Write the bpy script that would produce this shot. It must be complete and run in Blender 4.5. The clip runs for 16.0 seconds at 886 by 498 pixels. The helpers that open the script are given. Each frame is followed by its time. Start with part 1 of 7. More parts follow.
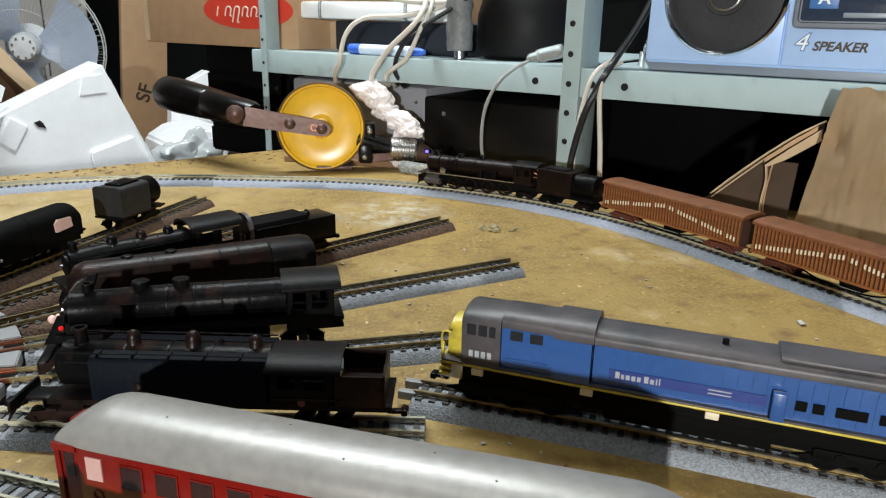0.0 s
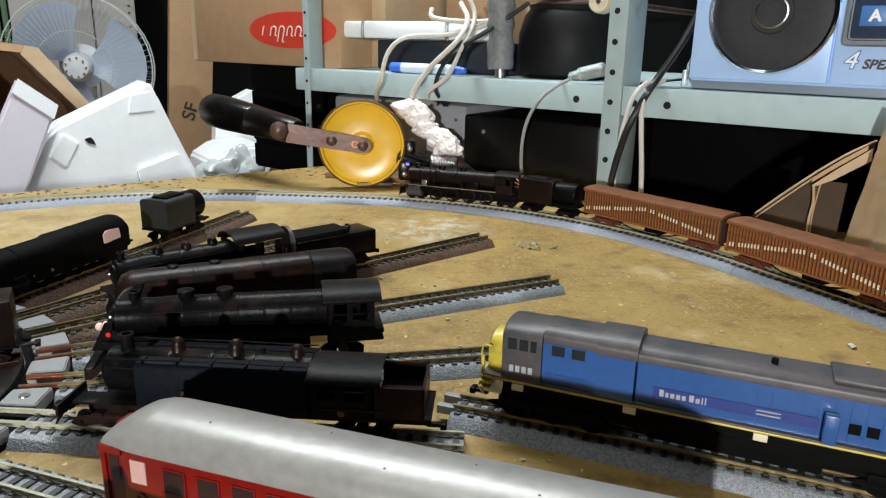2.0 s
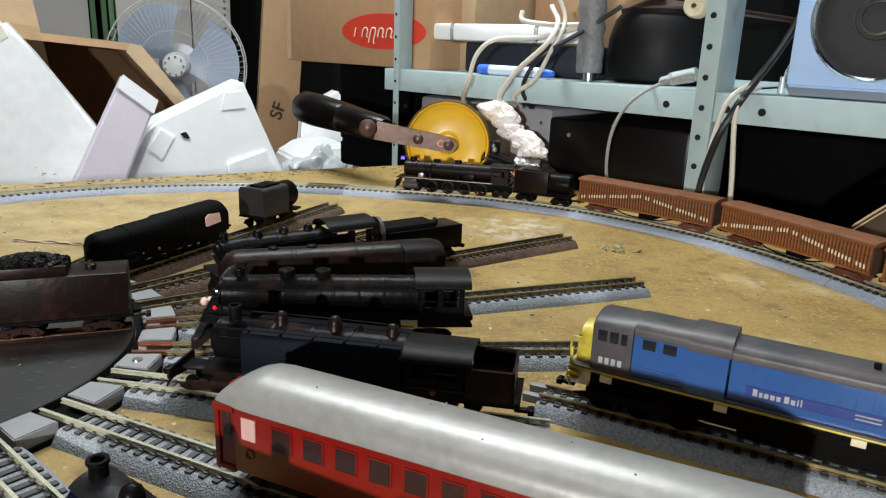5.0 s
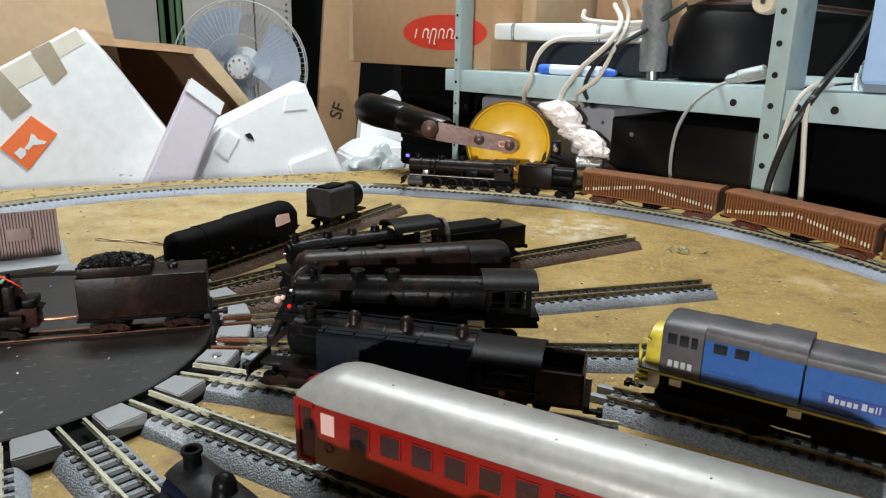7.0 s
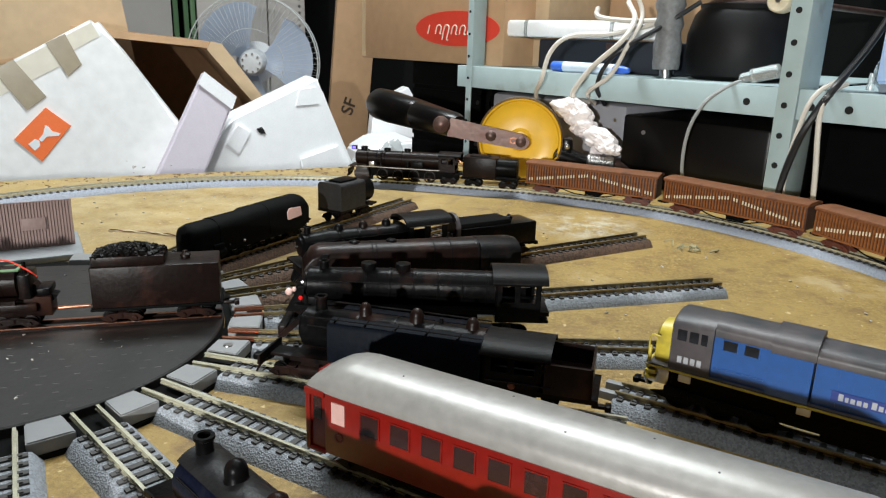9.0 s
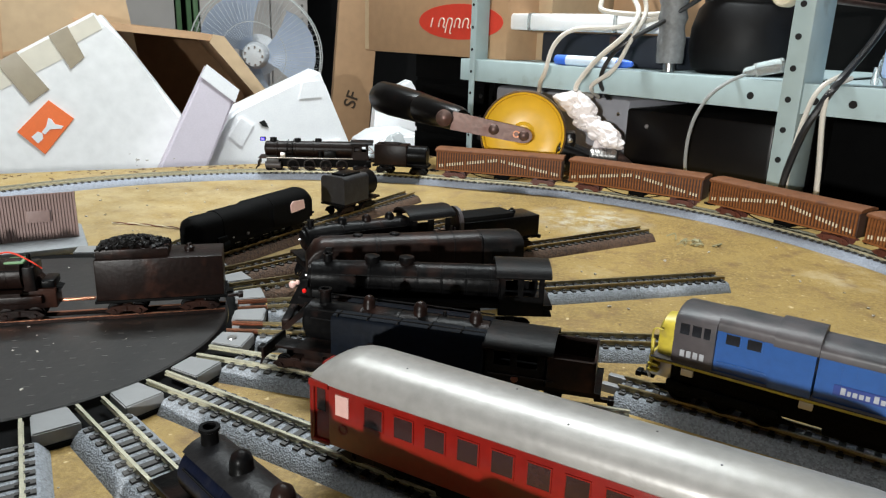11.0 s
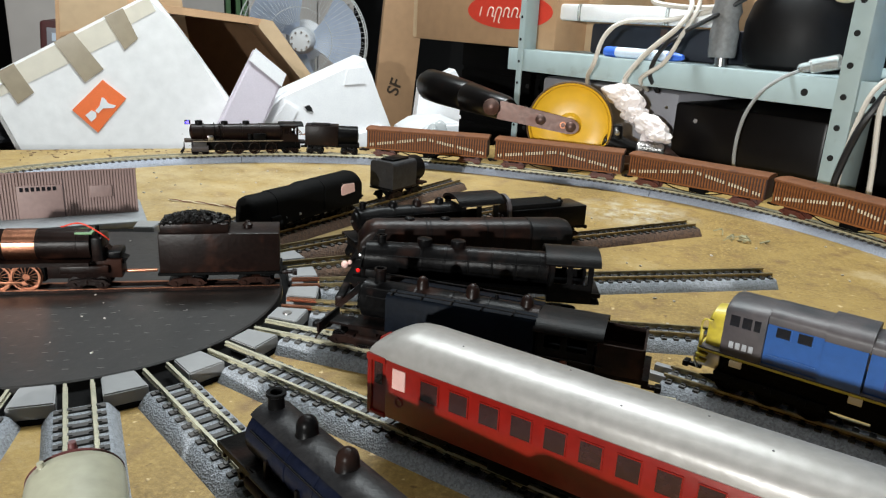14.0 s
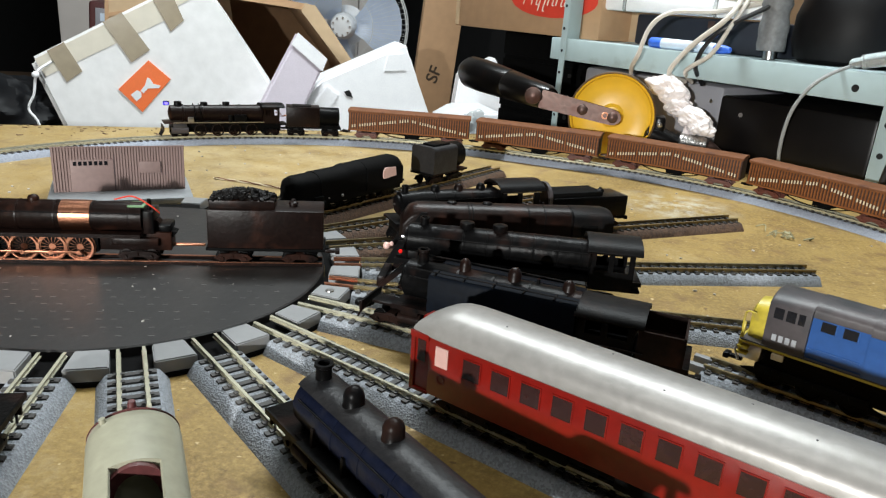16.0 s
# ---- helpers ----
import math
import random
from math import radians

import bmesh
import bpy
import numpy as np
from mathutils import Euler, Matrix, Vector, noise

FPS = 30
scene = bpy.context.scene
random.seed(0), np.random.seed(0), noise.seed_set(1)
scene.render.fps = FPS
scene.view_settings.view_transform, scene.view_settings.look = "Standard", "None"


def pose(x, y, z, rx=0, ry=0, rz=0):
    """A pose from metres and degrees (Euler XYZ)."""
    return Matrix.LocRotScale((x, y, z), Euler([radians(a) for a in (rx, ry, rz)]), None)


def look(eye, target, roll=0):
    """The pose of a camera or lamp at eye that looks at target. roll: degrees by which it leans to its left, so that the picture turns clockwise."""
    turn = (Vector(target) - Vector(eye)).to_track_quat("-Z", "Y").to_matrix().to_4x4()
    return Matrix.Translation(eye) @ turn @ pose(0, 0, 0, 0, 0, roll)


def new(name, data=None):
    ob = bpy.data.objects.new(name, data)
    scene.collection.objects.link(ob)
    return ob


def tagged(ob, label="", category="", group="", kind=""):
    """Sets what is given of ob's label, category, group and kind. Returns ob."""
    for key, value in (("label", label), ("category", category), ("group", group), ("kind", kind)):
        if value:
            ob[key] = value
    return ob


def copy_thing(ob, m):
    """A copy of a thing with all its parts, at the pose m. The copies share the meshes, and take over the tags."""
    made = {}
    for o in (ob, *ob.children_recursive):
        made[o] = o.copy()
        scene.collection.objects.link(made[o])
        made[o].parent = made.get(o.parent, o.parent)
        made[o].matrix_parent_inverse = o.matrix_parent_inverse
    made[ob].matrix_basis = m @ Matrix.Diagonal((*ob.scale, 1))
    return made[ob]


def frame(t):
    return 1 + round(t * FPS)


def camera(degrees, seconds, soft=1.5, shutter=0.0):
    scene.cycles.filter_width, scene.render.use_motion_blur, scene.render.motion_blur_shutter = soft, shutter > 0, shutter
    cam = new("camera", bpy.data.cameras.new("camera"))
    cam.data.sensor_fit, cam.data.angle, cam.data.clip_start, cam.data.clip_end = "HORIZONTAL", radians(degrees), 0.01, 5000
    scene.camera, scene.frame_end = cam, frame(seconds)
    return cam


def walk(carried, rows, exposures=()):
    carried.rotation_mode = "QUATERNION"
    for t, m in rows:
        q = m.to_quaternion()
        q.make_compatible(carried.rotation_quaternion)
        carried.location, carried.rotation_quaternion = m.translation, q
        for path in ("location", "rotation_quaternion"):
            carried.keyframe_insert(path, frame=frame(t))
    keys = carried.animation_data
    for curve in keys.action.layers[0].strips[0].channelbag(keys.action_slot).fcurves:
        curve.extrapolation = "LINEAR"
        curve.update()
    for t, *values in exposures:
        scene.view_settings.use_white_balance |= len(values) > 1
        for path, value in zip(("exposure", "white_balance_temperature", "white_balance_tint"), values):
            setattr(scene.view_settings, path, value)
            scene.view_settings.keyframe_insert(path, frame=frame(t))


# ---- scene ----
cam = camera(63.05, 16.0, soft=1.25)
ROWS = [
    (0.0, 0.0673, -0.0089, 0.1479, -0.26, -17.75, -1.18),
    (0.5, 0.0654, -0.0079, 0.1464, 0.85, -16.87, -1.28),
    (1.0, 0.0657, -0.0093, 0.1461, 1.57, -16.71, -1.08),
    (1.5, 0.0657, -0.0088, 0.1460, 1.97, -16.47, -0.96),
    (2.0, 0.0653, -0.0092, 0.1453, 2.72, -16.24, -1.14),
    (2.5, 0.0649, -0.0091, 0.1455, 2.46, -16.29, -0.90),
    (3.0, 0.0645, -0.0098, 0.1447, 2.78, -16.18, -0.75),
    (3.5, 0.0643, -0.0110, 0.1446, 3.60, -16.16, -0.82),
    (4.0, 0.0639, -0.0127, 0.1430, 4.80, -15.91, -1.97),
    (4.5, 0.0607, -0.0166, 0.1416, 6.93, -16.02, -2.04),
    (5.0, 0.0575, -0.0185, 0.1404, 8.87, -15.91, -2.07),
    (7.5, 0.0526, -0.0251, 0.1434, 13.54, -16.23, -1.17),
    (8.0, 0.0524, -0.0256, 0.1426, 13.68, -16.29, -1.59),
    (8.5, 0.0525, -0.0258, 0.1424, 13.95, -16.36, -1.69),
    (9.0, 0.0525, -0.0259, 0.1421, 14.06, -16.42, -1.69),
    (11.5, 0.0518, -0.0274, 0.1421, 14.45, -17.02, -1.92),
    (12.0, 0.0511, -0.0286, 0.1417, 14.88, -17.14, -2.37),
    (12.5, 0.0504, -0.0298, 0.1419, 15.18, -17.27, -2.43),
    (13.0, 0.0497, -0.0312, 0.1414, 15.71, -17.22, -2.75),
    (13.5, 0.0484, -0.0343, 0.1416, 16.69, -17.62, -3.01),
    (14.0, 0.0469, -0.0358, 0.1415, 17.52, -17.86, -2.91),
    (14.5, 0.0459, -0.0373, 0.1412, 18.70, -18.11, -3.42),
    (15.0, 0.0447, -0.0390, 0.1405, 19.79, -18.46, -3.61),
    (15.5, 0.0442, -0.0400, 0.1393, 20.14, -18.54, -4.12),
    (16.0, 0.0438, -0.0411, 0.1395, 20.53, -18.87, -3.98),
]
walk(cam, [(t, pose(x, y, z, 90 + pitch, roll, yaw)) for t, x, y, z, yaw, pitch, roll in ROWS],
     [(0.0, -0.17), (5.0, -0.17), (8.0, -0.09), (16.0, -0.04)])

# ---------------------------------------------------------------- light
world = bpy.data.worlds.new("world")
scene.world = world
world.use_nodes = True
world.node_tree.nodes["Background"].inputs[0].default_value = (0.80, 0.88, 1.0, 1)
world.node_tree.nodes["Background"].inputs[1].default_value = 0.003


def area_lamp(name, eye, target, sx, sy, watts, color):
    data = bpy.data.lights.new(name, "AREA")
    data.shape, data.size, data.size_y, data.energy, data.color = "RECTANGLE", sx, sy, watts, color
    ob = new(name, data)
    ob.matrix_world = look(eye, target)
    return ob


# a ceiling tube over the camera; an added, unseen fill lamp that brightens the far side of the table; a low work lamp
# behind the camera
area_lamp("ceiling_tube_light", (0.05, -0.05, 1.25), (0.0, 0.55, 0.0), 1.2, 0.06, 5.0, (0.96, 1.0, 0.98))
area_lamp("second_tube_light", (-0.30, 0.90, 1.35), (-0.30, 0.75, 0.0), 1.2, 0.06, 42.0, (0.91, 0.985, 1.0))
area_lamp("work_lamp_light", (-0.10, -0.85, 0.235), (0.0, 0.5, 0.06), 0.025, 0.025, 18.0, (0.975, 0.99, 0.965))

# ---------------------------------------------------------------- materials


def mat(name, color, rough=0.6, metal=0.0, vary=0.25, scale=120.0, bump=0.15, spec=0.5, coat=0.0,
        alpha=1.0, emit=None, transmission=0.0, stain=None, stain_at=0.6, stain_scale=25.0):
    """A worn surface: grain at a fine scale, blotches at a coarse one, an optional stain colour."""
    m = bpy.data.materials.new(name)
    m.use_nodes = True
    nt = m.node_tree
    b = nt.nodes["Principled BSDF"]
    b.inputs["Roughness"].default_value = rough
    b.inputs["Metallic"].default_value = metal
    b.inputs["Specular IOR Level"].default_value = spec
    b.inputs["Coat Weight"].default_value = coat
    b.inputs["Alpha"].default_value = alpha
    b.inputs["Transmission Weight"].default_value = transmission
    if emit:
        b.inputs["Emission Color"].default_value = (*emit[0], 1)
        b.inputs["Emission Strength"].default_value = emit[1]
    tc = nt.nodes.new("ShaderNodeTexCoord")
    fine = nt.nodes.new("ShaderNodeTexNoise")
    fine.inputs["Scale"].default_value, fine.inputs["Detail"].default_value = scale * 4, 4
    coarse = nt.nodes.new("ShaderNodeTexNoise")
    coarse.inputs["Scale"].default_value, coarse.inputs["Detail"].default_value = scale / 2, 3
    nt.links.new(tc.outputs["Object"], fine.inputs["Vector"])
    nt.links.new(tc.outputs["Object"], coarse.inputs["Vector"])
    both = nt.nodes.new("ShaderNodeMath")
    both.operation = "ADD"
    nt.links.new(fine.outputs["Fac"], both.inputs[0])
    nt.links.new(coarse.outputs["Fac"], both.inputs[1])
    ramp = nt.nodes.new("ShaderNodeValToRGB")
    lo = [c * (1 - vary) for c in color]
    hi = [min(1, c * (1 + vary)) for c in color]
    ramp.color_ramp.elements[0].position, ramp.color_ramp.elements[0].color = 0.30, (*lo, 1)
    ramp.color_ramp.elements[1].position, ramp.color_ramp.elements[1].color = 0.70, (*hi, 1)
    half = nt.nodes.new("ShaderNodeMath")
    half.operation = "MULTIPLY"
    half.inputs[1].default_value = 0.5
    nt.links.new(both.outputs[0], half.inputs[0])
    nt.links.new(half.outputs[0], ramp.inputs["Fac"])
    out = ramp.outputs["Color"]
    if stain:
        sn = nt.nodes.new("ShaderNodeTexNoise")
        sn.inputs["Scale"].default_value, sn.inputs["Detail"].default_value = stain_scale, 6
        nt.links.new(tc.outputs["Object"], sn.inputs["Vector"])
        sr = nt.nodes.new("ShaderNodeValToRGB")
        sr.color_ramp.elements[0].position, sr.color_ramp.elements[1].position = stain_at - 0.07, stain_at + 0.08
        nt.links.new(sn.outputs["Fac"], sr.inputs["Fac"])
        mx = nt.nodes.new("ShaderNodeMix")
        mx.data_type = "RGBA"
        nt.links.new(sr.outputs["Color"], mx.inputs["Factor"])
        nt.links.new(out, mx.inputs["A"])
        mx.inputs["B"].default_value = (*stain, 1)
        out = mx.outputs["Result"]
    nt.links.new(out, b.inputs["Base Color"])
    if bump:
        bp = nt.nodes.new("ShaderNodeBump")
        bp.inputs["Strength"].default_value, bp.inputs["Distance"].default_value = bump, 0.0006
        nt.links.new(both.outputs[0], bp.inputs["Height"])
        nt.links.new(bp.outputs["Normal"], b.inputs["Normal"])
    return m


def board_mat():
    """Raw particle board: flakes, fibres, glue patches and pale scuffs."""
    m = bpy.data.materials.new("particle_board")
    m.use_nodes = True
    nt = m.node_tree
    b = nt.nodes["Principled BSDF"]
    b.inputs["Roughness"].default_value = 0.55
    b.inputs["Specular IOR Level"].default_value = 0.35
    tc = nt.nodes.new("ShaderNodeTexCoord")

    def tex(kind, scale, **extra):
        n = nt.nodes.new(kind)
        n.inputs["Scale"].default_value = scale
        for key, value in extra.items():
            n.inputs[key].default_value = value
        nt.links.new(tc.outputs["Object"], n.inputs["Vector"])
        return n

    def ramp(src, stops):
        r = nt.nodes.new("ShaderNodeValToRGB")
        while len(r.color_ramp.elements) < len(stops):
            r.color_ramp.elements.new(0.5)
        for e, (p, c) in zip(r.color_ramp.elements, stops):
            e.position, e.color = p, (*c, 1)
        nt.links.new(src, r.inputs["Fac"])
        return r.outputs["Color"]

    def mix(fac, a, c, kind="MIX"):
        x = nt.nodes.new("ShaderNodeMix")
        x.data_type, x.blend_type = "RGBA", kind
        nt.links.new(fac, x.inputs["Factor"])
        nt.links.new(a, x.inputs["A"])
        if isinstance(c, tuple):
            x.inputs["B"].default_value = (*c, 1)
        else:
            nt.links.new(c, x.inputs["B"])
        return x.outputs["Result"]

    warp = tex("ShaderNodeTexNoise", 60, Detail=3)
    flakes = tex("ShaderNodeTexVoronoi", 170)
    grain = tex("ShaderNodeTexNoise", 420, Detail=6, Roughness=0.7)
    patch = tex("ShaderNodeTexNoise", 14, Detail=5, Roughness=0.6)
    base = ramp(grain.outputs["Fac"], [(0.28, (0.120, 0.070, 0.018)), (0.5, (0.250, 0.160, 0.045)), (0.72, (0.44, 0.300, 0.105))])
    tone = ramp(flakes.outputs["Color"], [(0.2, (0.62, 0.58, 0.52)), (0.8, (1.0, 1.0, 1.0))])
    whole = nt.nodes.new("ShaderNodeValue")
    whole.outputs[0].default_value = 0.55
    c = mix(whole.outputs[0], base, tone, "MULTIPLY")
    spot = ramp(patch.outputs["Fac"], [(0.36, (0, 0, 0)), (0.62, (0.75, 0.75, 0.75))])
    c = mix(spot, c, (0.340, 0.225, 0.066))
    dirt = ramp(warp.outputs["Fac"], [(0.56, (0, 0, 0)), (0.72, (0.8, 0.8, 0.8))])
    c = mix(dirt, c, (0.15, 0.08, 0.03))
    scuff = ramp(tex("ShaderNodeTexNoise", 7, Detail=8, Roughness=0.75).outputs["Fac"], [(0.57, (0, 0, 0)), (0.72, (0.60, 0.60, 0.60))])
    c = mix(scuff, c, (0.52, 0.44, 0.30))
    # the board is paler beside the turntable, fading out with distance
    pale_dist = nt.nodes.new("ShaderNodeVectorMath")
    pale_dist.operation = "DISTANCE"
    pale_dist.inputs[1].default_value = (-0.34, 0.50, 0.0)
    nt.links.new(tc.outputs["Object"], pale_dist.inputs[0])
    pale_fade = ramp(pale_dist.outputs["Value"], [(0.05, (0.62, 0.62, 0.62)), (0.34, (0, 0, 0))])
    flaky = ramp(tex("ShaderNodeTexNoise", 34, Detail=7, Roughness=0.7).outputs["Fac"], [(0.36, (0.15, 0.15, 0.15)), (0.60, (1, 1, 1))])
    pale = nt.nodes.new("ShaderNodeMix")
    pale.data_type, pale.blend_type = "RGBA", "MULTIPLY"
    pale.inputs["Factor"].default_value = 1.0
    nt.links.new(pale_fade, pale.inputs["A"])
    nt.links.new(flaky, pale.inputs["B"])
    c = mix(pale.outputs["Result"], c, (0.47, 0.375, 0.215))
    # spilt white plaster dust, and darker crumbs
    place = nt.nodes.new("ShaderNodeVectorMath")
    place.operation = "DISTANCE"
    place.inputs[1].default_value = (0.032, 0.543, 0.0)
    nt.links.new(tc.outputs["Object"], place.inputs[0])
    near = ramp(place.outputs["Value"], [(0.0, (1, 1, 1)), (0.055, (0, 0, 0))])
    powder = ramp(tex("ShaderNodeTexNoise", 55, Detail=8, Roughness=0.75).outputs["Fac"], [(0.45, (0, 0, 0)), (0.62, (0.9, 0.9, 0.9))])
    dust = nt.nodes.new("ShaderNodeMix")
    dust.data_type, dust.blend_type = "RGBA", "MULTIPLY"
    dust.inputs["Factor"].default_value = 1.0
    nt.links.new(near, dust.inputs["A"])
    nt.links.new(powder, dust.inputs["B"])
    c = mix(dust.outputs["Result"], c, (0.60, 0.60, 0.54))
    crumb = ramp(tex("ShaderNodeTexNoise", 260, Detail=2, Roughness=0.5).outputs["Fac"], [(0.68, (0, 0, 0)), (0.74, (0.8, 0.8, 0.8))])
    c = mix(crumb, c, (0.62, 0.47, 0.25))
    pits = ramp(tex("ShaderNodeTexNoise", 190, Detail=3, Roughness=0.6).outputs["Fac"], [(0.27, (0.85, 0.85, 0.85)), (0.35, (0, 0, 0))])
    c = mix(pits, c, (0.10, 0.05, 0.02))
    nt.links.new(c, b.inputs["Base Color"])
    bp = nt.nodes.new("ShaderNodeBump")
    bp.inputs["Strength"].default_value, bp.inputs["Distance"].default_value = 0.5, 0.0008
    nt.links.new(grain.outputs["Fac"], bp.inputs["Height"])
    nt.links.new(bp.outputs["Normal"], b.inputs["Normal"])
    return m


def ballast_mat(name, color, size=900, lo=0.55, hi=1.22):
    m = mat(name, color, 0.85, vary=0.2, scale=250, bump=0.35)
    nt = m.node_tree
    b = nt.nodes["Principled BSDF"]
    tc = nt.nodes.new("ShaderNodeTexCoord")
    v = nt.nodes.new("ShaderNodeTexVoronoi")
    v.inputs["Scale"].default_value = size
    nt.links.new(tc.outputs["Object"], v.inputs["Vector"])
    r = nt.nodes.new("ShaderNodeValToRGB")
    r.color_ramp.elements[0].position, r.color_ramp.elements[0].color = 0.15, (*[c * lo for c in color], 1)
    r.color_ramp.elements[1].position, r.color_ramp.elements[1].color = 0.75, (*[min(1, c * hi) for c in color], 1)
    nt.links.new(v.outputs["Color"], r.inputs["Fac"])
    nt.links.new(r.outputs["Color"], b.inputs["Base Color"])
    bp = nt.nodes.new("ShaderNodeBump")
    bp.inputs["Strength"].default_value, bp.inputs["Distance"].default_value = 0.5, 0.0007
    nt.links.new(v.outputs["Distance"], bp.inputs["Height"])
    nt.links.new(bp.outputs["Normal"], b.inputs["Normal"])
    return m


BOARD = board_mat()
BALLAST = ballast_mat("grey_ballast", (0.225, 0.240, 0.262), 1400, 0.74, 1.16)
BALLAST_FAR = ballast_mat("blue_grey_ballast", (0.27, 0.295, 0.35), 1500, 0.8, 1.12)
# brown bed, with the shadow among the engines darkened into its colour
BALLAST_BROWN = ballast_mat("shaded_brown_ballast", (0.070, 0.036, 0.019))
SLEEPER = mat("sleeper_plastic", (0.035, 0.032, 0.030), 0.6)
RAIL = mat("nickel_rail", (0.60, 0.575, 0.44), 0.26, 0.55, 0.2, 300)
RAIL_DULL = mat("tarnished_rail", (0.30, 0.24, 0.13), 0.35, 1.0, 0.3, 300)
COPPER = mat("copper_metal", (0.34, 0.15, 0.09), 0.34, 1.0, 0.3, 300)
BLACK = mat("weathered_black", (0.0032, 0.0031, 0.0033), 0.34, 0, 0.5, 120, 0.25, spec=0.06, stain=(0.015, 0.0075, 0.0058), stain_at=0.58, stain_scale=60)
BLACK_ROOF = mat("dusty_black_roof", (0.0052, 0.0050, 0.0052), 0.45, 0, 0.4, 150, 0.2, spec=0.08, stain=(0.014, 0.009, 0.008), stain_at=0.6, stain_scale=90)
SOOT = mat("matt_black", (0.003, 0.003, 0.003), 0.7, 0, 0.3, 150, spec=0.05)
RUSTY = mat("rusty_brown_black", (0.0080, 0.0041, 0.0033), 0.36, 0, 0.5, 120, 0.2, spec=0.12, stain=(0.029, 0.0115, 0.0076), stain_at=0.60, stain_scale=70)
WAGON_GAP = mat("wagon_gap_shade", (0.035, 0.012, 0.006), 0.7, 0, 0.3, 160)
REDBROWN = mat("wagon_red_brown", (0.205, 0.073, 0.023), 0.6, 0, 0.3, 160, 0.2, spec=0.2, stain=(0.12, 0.038, 0.012), stain_at=0.6, stain_scale=40)
WAGON_ROOF = mat("wagon_roof_brown", (0.135, 0.050, 0.019), 0.65, 0, 0.25, 160, spec=0.2, stain=(0.075, 0.028, 0.014), stain_at=0.6, stain_scale=70)
BOGIE_RED = mat("bogie_red", (0.10, 0.026, 0.016), 0.55, 0, 0.3, 200)
CREAM = mat("cream_paint", (0.60, 0.52, 0.38), 0.6, 0, 0.1)
DARKGREEN = mat("dark_blue_paint", (0.0018, 0.0032, 0.0062), 0.5, 0, 0.4, 120, 0.2, spec=0.05)
DUST_GREY = mat("dusty_grey_top", (0.014, 0.0135, 0.0150), 0.5, 0, 0.35, 150, 0.3, spec=0.3, stain=(0.020, 0.020, 0.022), stain_at=0.55, stain_scale=110)
ENGINE_TOP = mat("sooty_grey_top", (0.0115, 0.0110, 0.0115), 0.42, 0, 0.35, 150, 0.25, spec=0.22, stain=(0.007, 0.007, 0.008), stain_at=0.55, stain_scale=110)
NAVY = mat("navy_paint", (0.0036, 0.0052, 0.0135), 0.40, 0, 0.4, 120, 0.2, spec=0.18, stain=(0.011, 0.011, 0.012), stain_at=0.52, stain_scale=60)
BLUE = mat("loco_blue", (0.017, 0.068, 0.225), 0.30, 0, 0.12, 90, 0.1, coat=0.15)
DARKBLUE = mat("banner_blue", (0.012, 0.03, 0.16), 0.4, 0, 0.1)
GREYROOF = mat("loco_grey", (0.060, 0.052, 0.054), 0.42, 0, 0.2, 100, 0.15, spec=0.3, stain=(0.034, 0.034, 0.037), stain_at=0.55, stain_scale=60)
YELLOW = mat("loco_yellow", (0.42, 0.33, 0.035), 0.42, 0, 0.25, 100, stain=(0.26, 0.20, 0.05), stain_at=0.62, stain_scale=120)
WHITE = mat("white_lettering", (0.80, 0.82, 0.85), 0.5, 0, 0.05)
LETTER_GREY = mat("grey_lettering", (0.27, 0.28, 0.30), 0.5, 0, 0.2, 300)
PALE_BLUE = mat("pale_line", (0.62, 0.72, 0.85), 0.5, 0, 0.05)
GLASS = mat("dark_window", (0.012, 0.012, 0.014), 0.08, 0, 0.1, 100, 0.0)
FROST = mat("frosted_window", (0.46, 0.28, 0.25), 0.35, 0, 0.1)
COACH_RED = mat("coach_red", (0.150, 0.0062, 0.0038), 0.28, 0, 0.2, 100, 0.08, spec=0.35, coat=0.12)
COACH_DARK = mat("coach_window", (0.026, 0.010, 0.009), 0.2, 0, 0.3)
SILVER = mat("silver_roof", (0.245, 0.234, 0.221), 0.38, 0.25, 0.16, 70, 0.2, spec=0.45, stain=(0.215, 0.205, 0.19), stain_at=0.70, stain_scale=90)
OLIVE = mat("railcar_cream_green", (0.285, 0.275, 0.205), 0.35, 0, 0.15, 80, 0.1)
MAROON = mat("maroon_roof", (0.085, 0.022, 0.022), 0.5, 0, 0.3)
PINK = mat("pale_pink_plastic", (0.70, 0.45, 0.40), 0.5, 0, 0.1)
REDLAMP = mat("red_jewel", (0.55, 0.01, 0.01), 0.15, 0, 0.1, emit=((1.0, 0.03, 0.02), 0.30))
BLUELED = mat("blue_headlamp", (0.15, 0.12, 0.8), 0.2, 0, 0.1, emit=((0.12, 0.09, 1.0), 3.0))
DISC = mat("turntable_black", (0.019, 0.0175, 0.017), 0.45, 0, 0.25, 60, 0.2, spec=0.3, stain=(0.06, 0.055, 0.05), stain_at=0.72, stain_scale=160)
DISC_LINE = mat("worn_moulding", (0.075, 0.070, 0.066), 0.6, 0, 0.5, 200)
SPECK = mat("dust_speck", (0.45, 0.42, 0.38), 0.8, 0, 0.3)
GREYPLASTIC = mat("grey_plastic", (0.21, 0.212, 0.215), 0.45, 0, 0.08, 60)
PLATFORM = mat("platform_grey", (0.21, 0.22, 0.23), 0.55, 0, 0.15, 90)
HUT = mat("hut_pinkish_brown", (0.25, 0.172, 0.158), 0.6, 0, 0.12, 90)
HUT_DARK = mat("hut_painted_shade", (0.07, 0.045, 0.045), 0.7)
